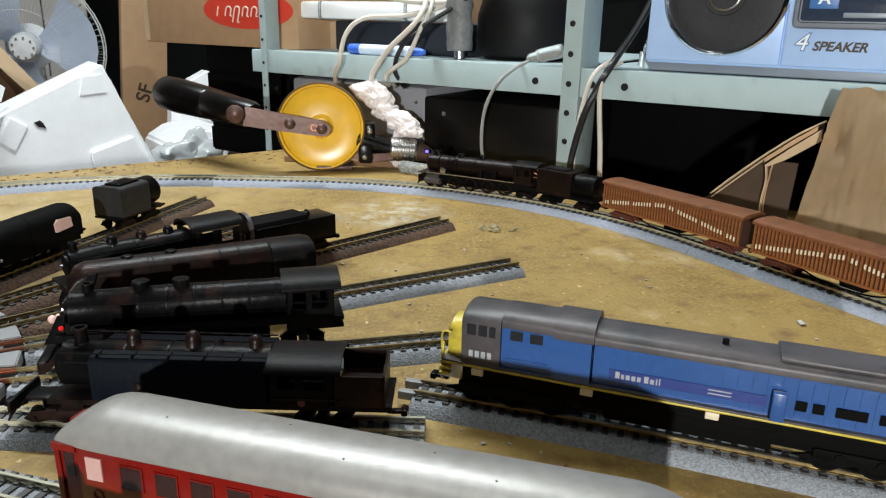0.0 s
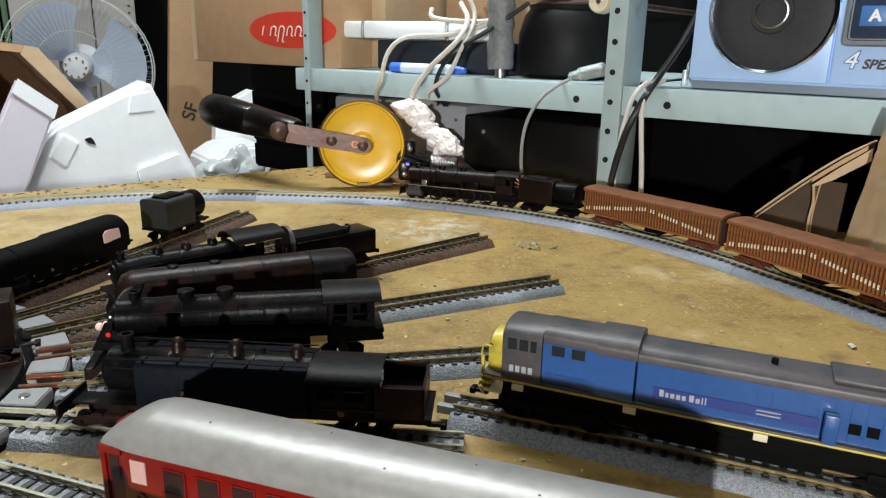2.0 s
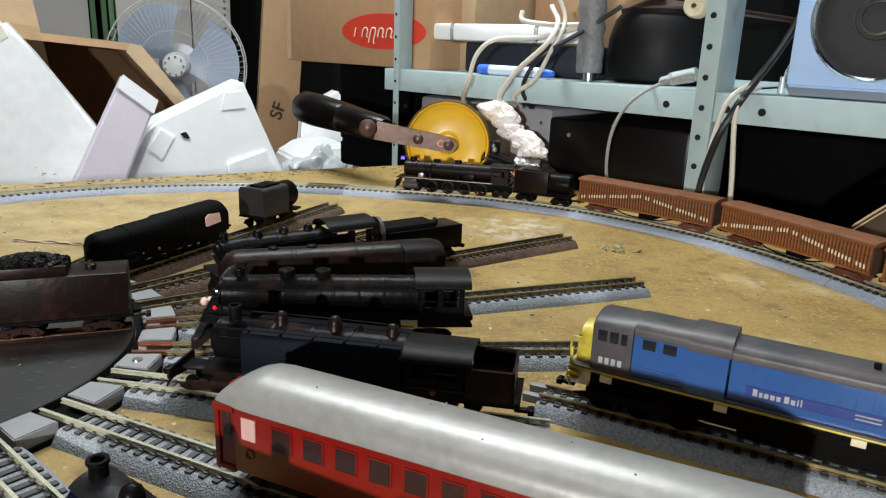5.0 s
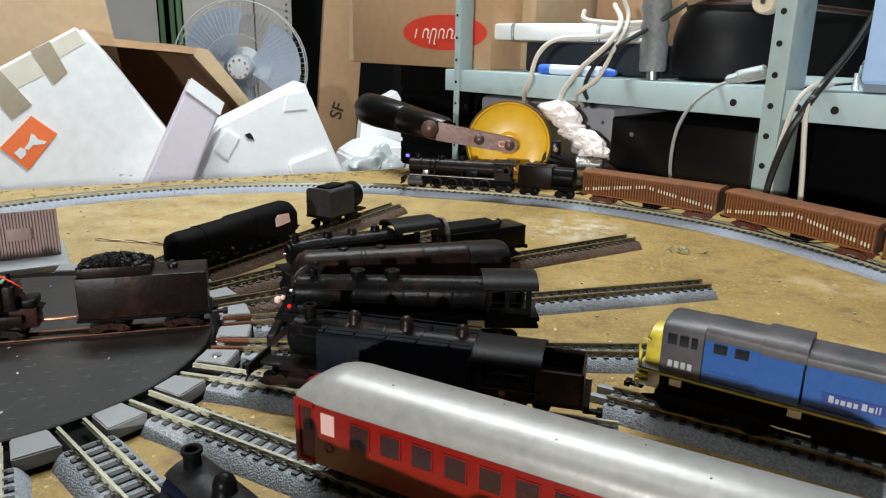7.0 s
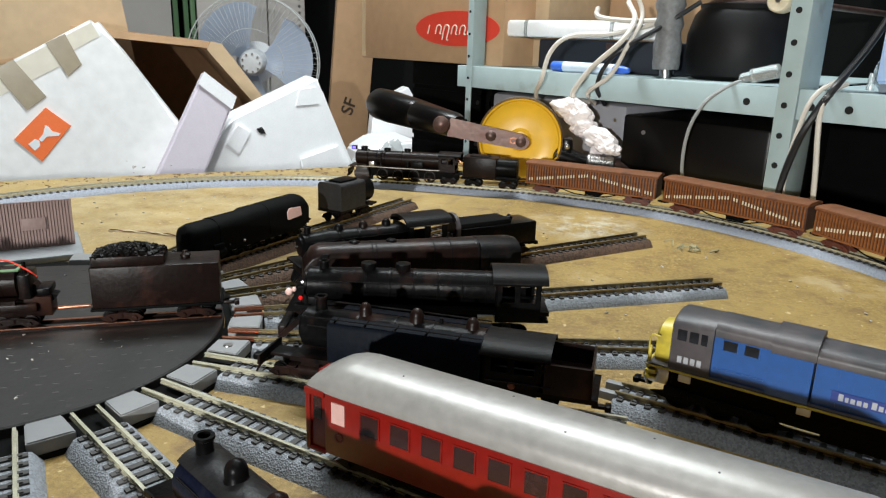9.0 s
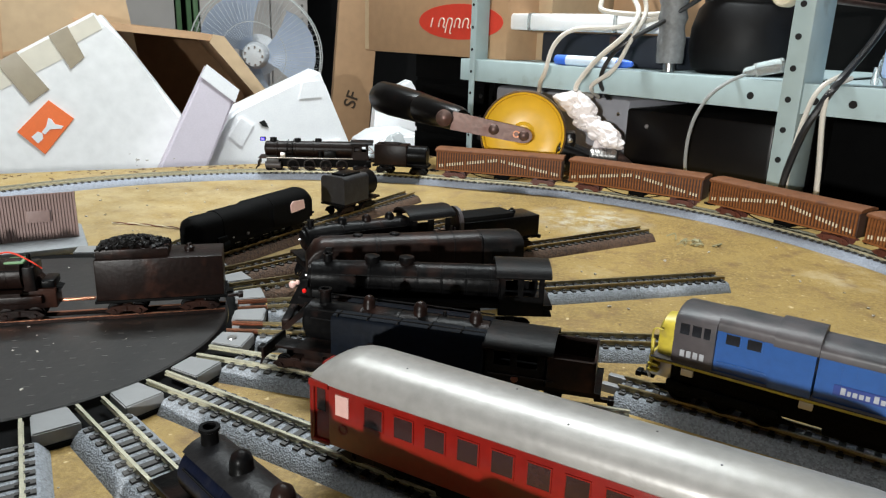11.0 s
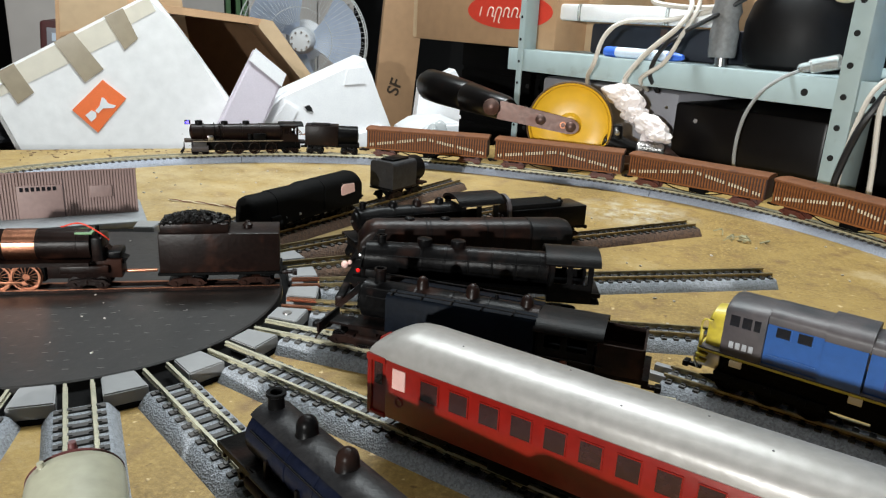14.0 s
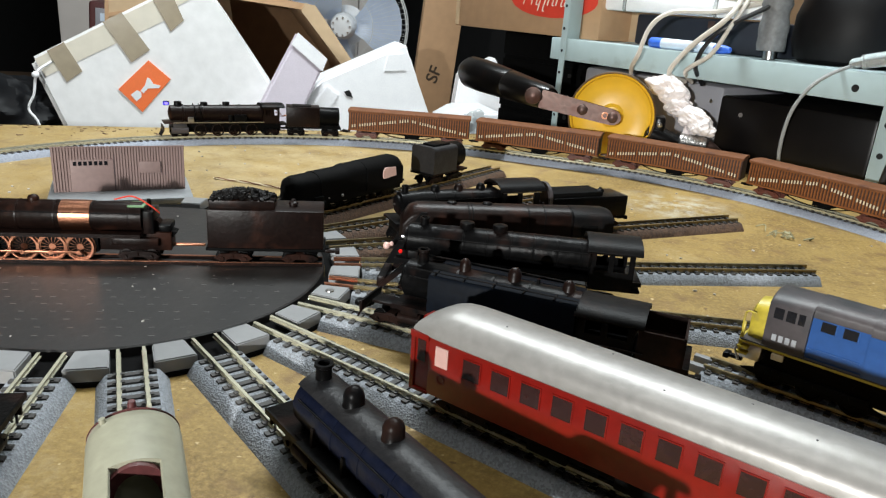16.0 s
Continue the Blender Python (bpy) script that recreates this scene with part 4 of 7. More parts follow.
def build_streamlined_engine():
    t = thing("steam_engine", on_track(5, 0.134), "rusty black streamlined steam engine casing with closed cab", "steam engine", "engines on the stub tracks")
    footplate(t, 0.006, 0.118, 0.0125)
    bm = bme()
    sec = arch(0.0088, 0.0150, 0.0205, 14)
    rings = []
    for x, k in ((0.004, 0.62), (0.008, 0.92), (0.012, 1.0), (0.094, 1.0)):
        rings.append([(x, y * (0.8 + 0.2 * k), 0.0125 + z * k) for y, z in sec])
    ring_loft(bm, rings)
    cs = part("casing", bm, RUSTY, t)
    for x in (0.038, 0.040, 0.070, 0.079, 0.0935):
        bm = bme()
        ring_loft(bm, [[(xx, y * 1.02, 0.0125 + z * 1.012) for y, z in sec] for xx in (x, x + 0.0007)])
        part("casing_band", bm, BLACK_ROOF, cs)
    bm = bme()
    for s in (-1, 1):
        prism(bm, [(-0.001, 0.004), (0.002, 0.004), (0.012, 0.0180), (0.016, 0.0300), (0.013, 0.0300), (0.006, 0.0190)], s * 0.0092 - 0.0007, s * 0.0092 + 0.0007, "y")
    part("smoke_deflector", bm, BLACK_ROOF, t)
    bm = bme()
    box(bm, 0.0052, 0.0062, -0.004, 0.004, 0.018, 0.021)
    part("front_plate", bm, BOGIE_RED, t)
    for x in (0.030, 0.049):
        dome(t, "dome", x, 0.0320, 0.0022, 0.0028)
    bm = bme()
    ring_loft(bm, [[(x, y * 1.22, 0.0125 + z * f) for y, z in sec] for x, f in ((0.0945, 1.0), (0.113, 0.99), (0.1165, 0.94))])
    cb = part("cab", bm, BLACK_ROOF, t)
    for s in (-1, 1):
        bm = bme()
        box(bm, 0.099, 0.108, s * 0.0106 - 0.0004, s * 0.0106 + 0.0004, 0.0195, 0.0255, 0.0002)
        part("cab_window", bm, SOOT, cb)
    running_gear(t, (0.040, 0.054, 0.068, 0.082), 0.0060)
    bogie(t, 0.018, 0.010, 0.0028)
    bogie(t, 0.104, 0.012, 0.0030)
    bm = bme()
    bmesh.ops.create_uvsphere(bm, u_segments=16, v_segments=10, radius=0.0019, matrix=pose(-0.0035, -0.004, 0.0100))
    bmesh.ops.create_uvsphere(bm, u_segments=12, v_segments=8, radius=0.0012, matrix=pose(-0.0010, -0.0045, 0.0112))
    part("pink_lamp", bm, PINK, t, "pale pink plastic lamp on the nose")


def build_small_engine():
    t = thing("steam_engine", on_track(6, 0.134), "black steam engine with three domes and pale-framed cab windows", "steam engine", "engines on the stub tracks")
    footplate(t, 0.006, 0.100, 0.0125)
    boiler(t, 0.010, 0.072, 0.0212, 0.0072, BLACK, 4, 0.014)
    chimney(t, 0.0145, 0.0275, 0.0045, 0.0020)
    for x in (0.033, 0.048, 0.0625):
        dome(t, "dome", x, 0.0272, 0.0048, 0.0027)
    cab(t, 0.072, 0.098, 0.0105, 0.0125, 0.0285, 0.0335, BLACK)
    bm = bme()
    for s in (-1, 1):
        box(bm, 0.0725, 0.0985, s * 0.0105 - 0.0006, s * 0.0105 + 0.0006, 0.0276, 0.0284)
    part("window_rail", bm, STEEL, t)
    running_gear(t, (0.034, 0.046, 0.058, 0.070), 0.0055)
    bogie(t, 0.017, 0.010, 0.0028)
    bogie(t, 0.090, 0.010, 0.0028)
    pilot(t, 0.010)
    t = thing("tender", on_track(6, 0.2400), "black tender with rounded pale grey front plate and low coal space", "tender", "engines on the stub tracks")
    bm = bme()
    out = arch(0.0098, 0.022, 0.0312, 14)
    ring_loft(bm, [[(x, y, z) for y, z in out] for x in (0.000, 0.0022)])
    fp = part("front_plate", bm, GREYROOF, t, "rounded grey front plate")
    bm = bme()
    ring_loft(bm, [[(x, y * 0.8, 0.004 + z * 0.8) for y, z in out] for x in (-0.0006, 0.0)])
    part("inner_panel", bm, RUSTY, fp)
    bm = bme()
    for y in (-0.005, -0.001, 0.004):
        box(bm, -0.0016, -0.0006, y, y + 0.0014, 0.009, 0.019)
    part("pipe", bm, GREYROOF, fp)
    tender(t, 0.002, 0.060, 0.0100, 0.0225, BLACK)
    bm = bme()
    box(bm, 0.003, 0.040, -0.0085, 0.0085, 0.0225, 0.0255, 0.0006)
    part("coal_space", bm, SOOT, t)


def build_dark_engine():
    t = thing("steam_engine", on_track(8, 0.1065), "plain matt black steam engine body with pink cab opening", "steam engine", "engines on the stub tracks")
    bm = bme()
    sec = arch(0.0086, 0.0105, 0.0172, 12)
    ring_loft(bm, [[(x, y * k, 0.0085 + z * kz) for y, z in sec] for x, k, kz in ((0.0, 0.72, 0.80), (0.0020, 0.92, 0.95), (0.0060, 1.0, 1.0), (0.020, 1.0, 1.0), (0.0202, 1.03, 1.03), (0.044, 1.03, 1.04), (0.047, 1.05, 1.11), (0.076, 1.05, 1.12))])
    part("casing", bm, SOOT, t)
    bm = bme()
    ring_loft(bm, [[(x, y * 1.12, 0.0085 + z * f) for y, z in sec] for x, f in ((0.062, 1.12), (0.094, 1.16), (0.098, 1.10), (0.0995, 0.98))])
    cb = part("cab", bm, SOOT, t)
    bm = bme()
    prism(bm, [(0.0780, 0.0150), (0.0775, 0.0200), (0.0800, 0.0222), (0.0905, 0.0215), (0.0915, 0.0155), (0.0790, 0.0146)], -0.0102, -0.0094, "y")
    part("cab_opening", bm, PINK, cb, "pale pink bare plastic in the cab opening")
    bm = bme()
    box(bm, 0.002, 0.098, -0.0090, 0.0090, 0.0055, 0.0087, 0.0004)
    part("frame", bm, SOOT, t)
    bm = bme()
    box(bm, 0.098, 0.106, -0.0060, 0.0060, 0.0085, 0.0100, 0.0004)
    part("fall_plate", bm, BLACK, t)
    for x in (0.0190, 0.0390, 0.0270):
        bm = bme()
        bmesh.ops.create_uvsphere(bm, u_segments=10, v_segments=6, radius=0.0009 if x != 0.0270 else 0.0005, matrix=pose(x, -0.0092, 0.0096))
        part("rivet_head", bm, STEEL, t)
    running_gear(t, (0.036, 0.048, 0.060), 0.0055, SOOT, SOOT, SOOT)
    bogie(t, 0.013, 0.010, 0.0028)
    bogie(t, 0.086, 0.010, 0.0028)
    t = thing("tender", on_track(8, 0.2405), "dusty black box tender with rounded top edges", "tender", "engines on the stub tracks")
    bm = bme()
    r = 0.0030
    out = [(-0.0106, 0.0092), (-0.0106, 0.0290 - r)] + [(-0.0106 + r - r * math.cos(a * math.pi / 10), 0.0290 - r + r * math.sin(a * math.pi / 10)) for a in range(1, 6)]
    out += [(-y, z) for y, z in out[::-1]]
    prism(bm, out, 0.0008, 0.030)
    body = part("tank_body", bm, DUST_GREY, t)
    bm = bme()
    lathe(bm, (0.030, 0, 0.0192), (1, 0, 0), [(0, 0.0100), (0.0125, 0.0100), (0.0135, 0.0090), (0.0140, 0.002)], 28)
    part("round_tank", bm, BLACK, t)
    bm = bme()
    prism(bm, [(y * 1.02, z + 0.0004) for y, z in out], 0.0, 0.0012)
    part("end_plate", bm, DUST_GREY, body, "dusty grey-black end plate")
    bm = bme()
    box(bm, 0.006, 0.026, -0.0060, 0.0060, 0.0288, 0.0306, 0.0008)
    part("coal_hatch", bm, BLACK, body)
    bm = bme()
    box(bm, -0.0010, 0.045, -0.0106, 0.0106, 0.0078, 0.0094, 0.0003)
    part("frame", bm, BLACK, t)
    bogie(t, 0.0085, 0.010, 0.0029, BLACK)
    bogie(t, 0.0350, 0.010, 0.0029, BLACK)
    coupler(t, 0.045, 1)


def build_turntable_train():
    p, h = radial(5)(0)
    base = pose(p.x, p.y, RT, rz=-46.06 + 75)
    t = thing("steam_engine", base @ pose(-0.098, 0, 0), "unpainted brown metal steam engine with copper spoked wheels on the turntable", "steam engine", "engines on the stub tracks")
    running_gear(t, (0.0405, 0.0532, 0.0659, 0.0786), 0.0066, RUSTY, COPPER, COPPER, 16)
    footplate(t, 0.004, 0.108, 0.0150, 0.0100, RUSTY)
    boiler(t, 0.006, 0.108, 0.0216, 0.0072, RUSTY, 5, 0.018)
    bm = bme()
    lathe(bm, (0.0705, 0, 0.0216), (1, 0, 0), [(0, 0.0070), (0.0002, 0.0075), (0.014, 0.0075), (0.0142, 0.0070)], 32)
    part("bright_boiler_section", bm, COPPER, t, "polished copper boiler section")
    for x, hh in ((0.016, 0.0050), (0.040, 0.0035), (0.058, 0.0035)):
        dome(t, "dome", x, 0.0280, hh, 0.0026, RUSTY)
    bm = bme()
    box(bm, 0.1015, 0.1095, -0.0045, 0.0045, 0.0272, 0.0281, 0.0002)
    part("circuit_board", bm, GREENFRAME, t, "small green circuit board")
    bm = bme()
    tube(bm, [(0.096, -0.004, 0.031), (0.104, -0.003, 0.0325), (0.112, -0.004, 0.0285), (0.116, -0.002, 0.024)], 0.0004, 6)
    part("wire", bm, REDPRINT, t, "red wire")
    bm = bme()
    prism(bm, [(0.110, 0.015), (0.122, 0.012), (0.124, 0.0145), (0.118, 0.0165), (0.115, 0.0205), (0.110, 0.0205)], -0.0030, 0.0030, "y")
    box(bm, 0.109, 0.114, -0.0070, 0.0070, 0.0145, 0.0262, 0.0006)
    cyl(bm, (0.1115, -0.003, 0.026), (0.1115, -0.003, 0.0315), 0.0012, 0.0009, 10)
    box(bm, 0.116, 0.1215, -0.0060, 0.0060, 0.0155, 0.0190, 0.0006)
    part("cab_frame", bm, BLACK, t)
    bogie(t, 0.016, 0.010, 0.0030, RUSTY, COPPER)
    bogie(t, 0.106, 0.012, 0.0032, RUSTY, RUSTY)
    bm = bme()
    box(bm, 0.120, 0.137, -0.0012, 0.0012, 0.0068, 0.0080, 0.0003)
    part("drawbar", bm, COPPER, t)
    bm = bme()
    box(bm, 0.088, 0.1215, -0.0052, 0.0052, 0.0055, 0.0150, 0.0006)
    box(bm, 0.094, 0.116, -0.0078, 0.0078, 0.0085, 0.0125, 0.0008)
    part("rear_frame", bm, RUSTY, t)
    t = thing("tender", base @ pose(0.0405, 0, 0), "rusty brown tender heaped with black coal on the turntable", "tender", "engines on the stub tracks")
    tender(t, 0.0, 0.0585, 0.0106, 0.0290, RUSTY, coal=True)


def build_blue_engine():
    t = thing("steam_engine", on_track(1, 0.178), "dark navy steam engine with chimney and two domes", "steam engine", "engines on the stub tracks")
    footplate(t, 0.004, 0.120, 0.0112, 0.0105, BLACK)
    boiler(t, 0.016, 0.098, 0.0178, 0.0086, NAVY, 5, 0.014)
    bm = bme()
    arc = [radians(46 + 88 * i / 14) for i in range(15)]
    out = [(0.0089 * math.cos(a), 0.0178 + 0.0089 * math.sin(a)) for a in arc] + [(0.0084 * math.cos(a), 0.0178 + 0.0084 * math.sin(a)) for a in arc[::-1]]
    prism(bm, out, 0.0165, 0.0975)
    part("boiler_top", bm, ENGINE_TOP, t, "dust-greyed boiler top")
    for x in (0.030, 0.046, 0.064, 0.082):
        bm = bme()
        for q in (-1, 1):
            prism(bm, [(q * 0.0080, 0.0178), (q * 0.0094, 0.0178), (q * 0.0098, 0.0112), (q * 0.0084, 0.0112)], x, x + 0.0012)
        part("splasher_bracket", bm, BLACK, t)
    for q in (-1, 1):
        bm = bme()
        box(bm, 0.026, 0.118, q * 0.0094 - 0.0026, q * 0.0094 + 0.0026, 0.0113, 0.0121, 0.0002)
        part("running_board", bm, BLACK_ROOF, t)
    chimney(t, 0.0205, 0.0251, 0.0062, 0.0026)
    for x in (0.0370, 0.0560):
        dome(t, "dome", x, 0.0256, 0.0062, 0.0030, BLACK)
    cab(t, 0.098, 0.122, 0.0108, 0.0112, 0.0250, 0.0295, BLACK)
    running_gear(t, (0.044, 0.057, 0.070), 0.0058)
    bogie(t, 0.018, 0.010, 0.0028)
    pilot(t, 0.006)
    coupler(t, 0.006, -1)


def build_railcar():
    t = thing("railcar", on_track(0, 0.1965), "cream-green railcar front with maroon roof band and open top", "railcar", "engines on the stub tracks")
    bm = bme()
    sec = arch(0.0112, 0.0165, 0.0245, 24)
    rings = []
    for x, k, kz in ((0.000, 0.80, 0.86), (0.0012, 0.90, 0.93), (0.0035, 0.98, 0.985), (0.007, 1.0, 1.0), (0.0255, 1.0, 1.0)):
        rings.append([(x, y * k, 0.0055 + z * kz) for y, z in sec])
    ring_loft(bm, rings)
    part("body", bm, OLIVE, t)
    bm = bme()
    ring_loft(bm, [[(x, y * k, 0.0055 + z * kz) for y, z in sec] for x, k, kz in ((-0.0004, 0.80, 0.86), (0.0006, 0.90, 0.94), (0.0022, 0.96, 0.985), (0.0032, 0.99, 1.004))])
    part("roof_band", bm, MAROON, t)
    # behind the cab the roof is cut open between its two shoulders
    for q in (-1, 1):
        bm = bme()
        out = [(q * 0.0112, 0.0055), (q * 0.0112, 0.0220)]
        ang = [math.pi * i / 24 for i in range(1, 9)]
        out += [(q * 0.0112 * math.cos(a), 0.0220 + 0.0080 * math.sin(a)) for a in ang]
        out += [(q * 0.0104 * math.cos(a), 0.0216 + 0.0074 * math.sin(a)) for a in ang[::-1]]
        prism(bm, out + [(q * 0.0104, 0.0216), (q * 0.0104, 0.0055)], 0.0255, 0.112)
        part("side", bm, OLIVE, t)
    bm = bme()
    box(bm, 0.0255, 0.112, -0.0104, 0.0104, 0.0056, 0.0080)
    part("floor_pan", bm, SOOT, t)
    bm = bme()
    arc = [math.pi * (0.08 + 0.84 * i / 16) for i in range(17)]
    out = [(0.0078 * math.cos(a), 0.0196 + 0.0098 * math.sin(a)) for a in arc] + [(0.0052 * math.cos(a), 0.0190 + 0.0080 * math.sin(a)) for a in arc[::-1]]
    prism(bm, out, 0.0256, 0.0272)
    part("motor_ring", bm, MAROON, t, "copper rim of the roof opening")
    bm = bme()
    cyl(bm, (0.0014, 0.0, 0.0290), (0.0014, 0.0, 0.0312), 0.0012, 0.0009, 10)
    part("roof_knob", bm, MAROON, t)
    bm = bme()
    cyl(bm, (0.0050, -0.0066, 0.0272), (0.0050, -0.0070, 0.0294), 0.0011, 0.0008, 10)
    part("roof_knob", bm, OLIVE, t)
    bm = bme()
    box(bm, 0.038, 0.100, -0.0080, 0.0080, 0.0080, 0.0180, 0.001)
    part("motor", bm, SOOT, t)
    bogie(t, 0.020, 0.014, 0.0030)
    bogie(t, 0.092, 0.014, 0.0030)
    t = thing("steam_engine", on_track(-1, 0.150), "black steam engine nose at the turntable rim", "steam engine", "engines on the stub tracks")
    footplate(t, 0.004, 0.110, 0.0125)
    boiler(t, 0.014, 0.100, 0.0205, 0.0080)
    chimney(t, 0.022, 0.0280, 0.0050, 0.0022)
    running_gear(t, (0.044, 0.057, 0.070), 0.0058)
    bogie(t, 0.020, 0.010, 0.0028)
    pilot(t, 0.006)
    coupler(t, 0.006, -1)


def build_coach():
    t = thing("passenger_coach", on_track(2, 0.1925), "glossy red passenger coach with silver arched roof", "passenger coach")
    L, w = 0.168, 0.0118
    bm = bme()
    box(bm, 0.0075, L - 0.0075, -w, w, 0.0078, 0.0290, 0.0005)
    body = part("body", bm, COACH_RED, t)
    for x0, x1 in ((0.0, 0.0010), (L - 0.0010, L)):
        for y0, y1 in ((-w, -0.0034), (0.0034, w)):
            bm = bme()
            box(bm, x0, x1, y0, y1, 0.0078, 0.0290, 0.0002)
            part("end_panel", bm, COACH_RED, t)
    for x0, x1 in ((0.0, 0.0075), (L - 0.0075, L)):
        bm = bme()
        box(bm, x0, x1, -w, w, 0.0072, 0.0084, 0.0002)
        part("vestibule_floor", bm, COACH_RED, t)
        bm = bme()
        box(bm, x0 + 0.0012, x1 - 0.0006, -0.0034, 0.0034, 0.0085, 0.0285, 0.0004)
        part("corridor_bellows", bm, SOOT, t)
        bm = bme()
        xe = -0.0018 if x0 == 0 else L
        prism(bm, [(-0.0036, 0.0088), (-0.0036, 0.0292), (-0.0026, 0.0306), (0.0026, 0.0306), (0.0036, 0.0292), (0.0036, 0.0088)], xe, xe + 0.0018)
        part("corridor_end", bm, COACH_RED, t)
        for s in (-1, 1):
            bm = bme()
            box(bm, x0 + 0.0009, x1 + 0.0004, s * (w - 0.0012) - 0.0003, s * (w - 0.0012) + 0.0003, 0.0084, 0.0288)
            d = part("vestibule_door", bm, COACH_RED, t)
            bm = bme()
            box(bm, x0 + 0.0024, x1 - 0.0018, s * (w - 0.0009) - 0.0002, s * (w - 0.0009) + 0.0002, 0.0185, 0.0262)
            part("door_window", bm, COACH_DARK, d)
        for s in (-1, 1):
            bm = bme()
            box(bm, x0, x1, s * w - 0.0004, s * w + 0.0004, 0.0270, 0.0290)
            part("lintel", bm, COACH_RED, t)
            bm = bme()
            xx = 0.0012 if x0 == 0 else L - 0.0012
            cyl(bm, (xx, s * (w - 0.0004), 0.008), (xx, s * (w - 0.0004), 0.029), 0.0004, n=6)
            part("grab_rail", bm, COACH_RED, t)
    # roof with rounded ends
    n = 18
    prof = [(-(w + 0.0006) * math.cos(math.pi * i / n), 0.0288 + 0.0088 * math.sin(math.pi * i / n) ** 0.8) for i in range(n + 1)]
    rings = []
    for x, k in ((0.0002, 0.30), (0.0030, 0.52), (0.0065, 0.76), (0.0105, 0.93), (0.015, 1.0), (L - 0.015, 1.0), (L - 0.0105, 0.93), (L - 0.0065, 0.76), (L - 0.0030, 0.52), (L - 0.0002, 0.30)):
        rings.append([(x, y * (0.86 + 0.14 * k), 0.0288 + (z - 0.0288) * k) for y, z in prof] + [(x, w * (0.86 + 0.14 * k), 0.0282), (x, -w * (0.86 + 0.14 * k), 0.0282)])
    bm = bme()
    ring_loft(bm, rings)
    roof = part("roof", bm, SILVER, t, "dull silver roof")
    for x, y in ((0.031, -0.0034), (0.064, 0.0030), (0.083, -0.0060), (0.104, 0.0020), (0.121, -0.0042)):
        bm = bme()
        lathe(bm, (x, y, 0.0288 + 0.0088 * (1 - (y / (w + 0.0006)) ** 2) ** 0.4 - 0.0002), (0, 0, 1), [(0, 0.0004), (0.0003, 0.0003), (0.0004, 0.0001)], 8)
        part("roof_rivet", bm, GREYROOF, roof)
    for s in (-1, 1):
        bm = bme()
        box(bm, 0.0105, 0.0155, s * (w + 0.0002) - 0.0002, s * (w + 0.0002) + 0.0002, 0.0195, 0.0265, 0.0)
        part("frosted_window", bm, FROST, body, "pale frosted lavatory window")
        bm = bme()
        lathe(bm, (0.0130, s * w, 0.0148), (0, s, 0), [(0, 0.0017), (0.0002, 0.0017), (0.0002, 0.0011), (0.0001, 0.0010)], 18, False)
        part("crest", bm, COACH_RED, body)
        for i in range(13):
            x = 0.0215 + i * 0.0107
            bm = bme()
            box(bm, x, x + 0.0064, s * (w + 0.0001) - 0.0002, s * (w + 0.0001) + 0.0002, 0.0190, 0.0258, 0.0)
            wd = part("window", bm, COACH_DARK, body)
            bm = bme()
            for a in ((x - 0.0004, x + 0.0068, 0.0186, 0.0190), (x - 0.0004, x + 0.0068, 0.0258, 0.0262), (x - 0.0004, x, 0.0190, 0.0258), (x + 0.0064, x + 0.0068, 0.0190, 0.0258)):
                box(bm, a[0], a[1], s * (w + 0.0002) - 0.0002, s * (w + 0.0002) + 0.0003, a[2], a[3])
            part("window_frame", bm, COACH_RED, wd)
    bm = bme()
    box(bm, 0.030, L - 0.030, -0.008, 0.008, 0.0035, 0.0078, 0.0006)
    for x in (0.046, 0.075, 0.105):
        box(bm, x, x + 0.014, -0.0105, 0.0105, 0.0030, 0.0076, 0.0006)
    part("underframe", bm, SOOT, t)
    bogie(t, 0.022, 0.016, 0.0032)
    bogie(t, L - 0.022, 0.016, 0.0032)
    coupler(t, 0.0, -1)


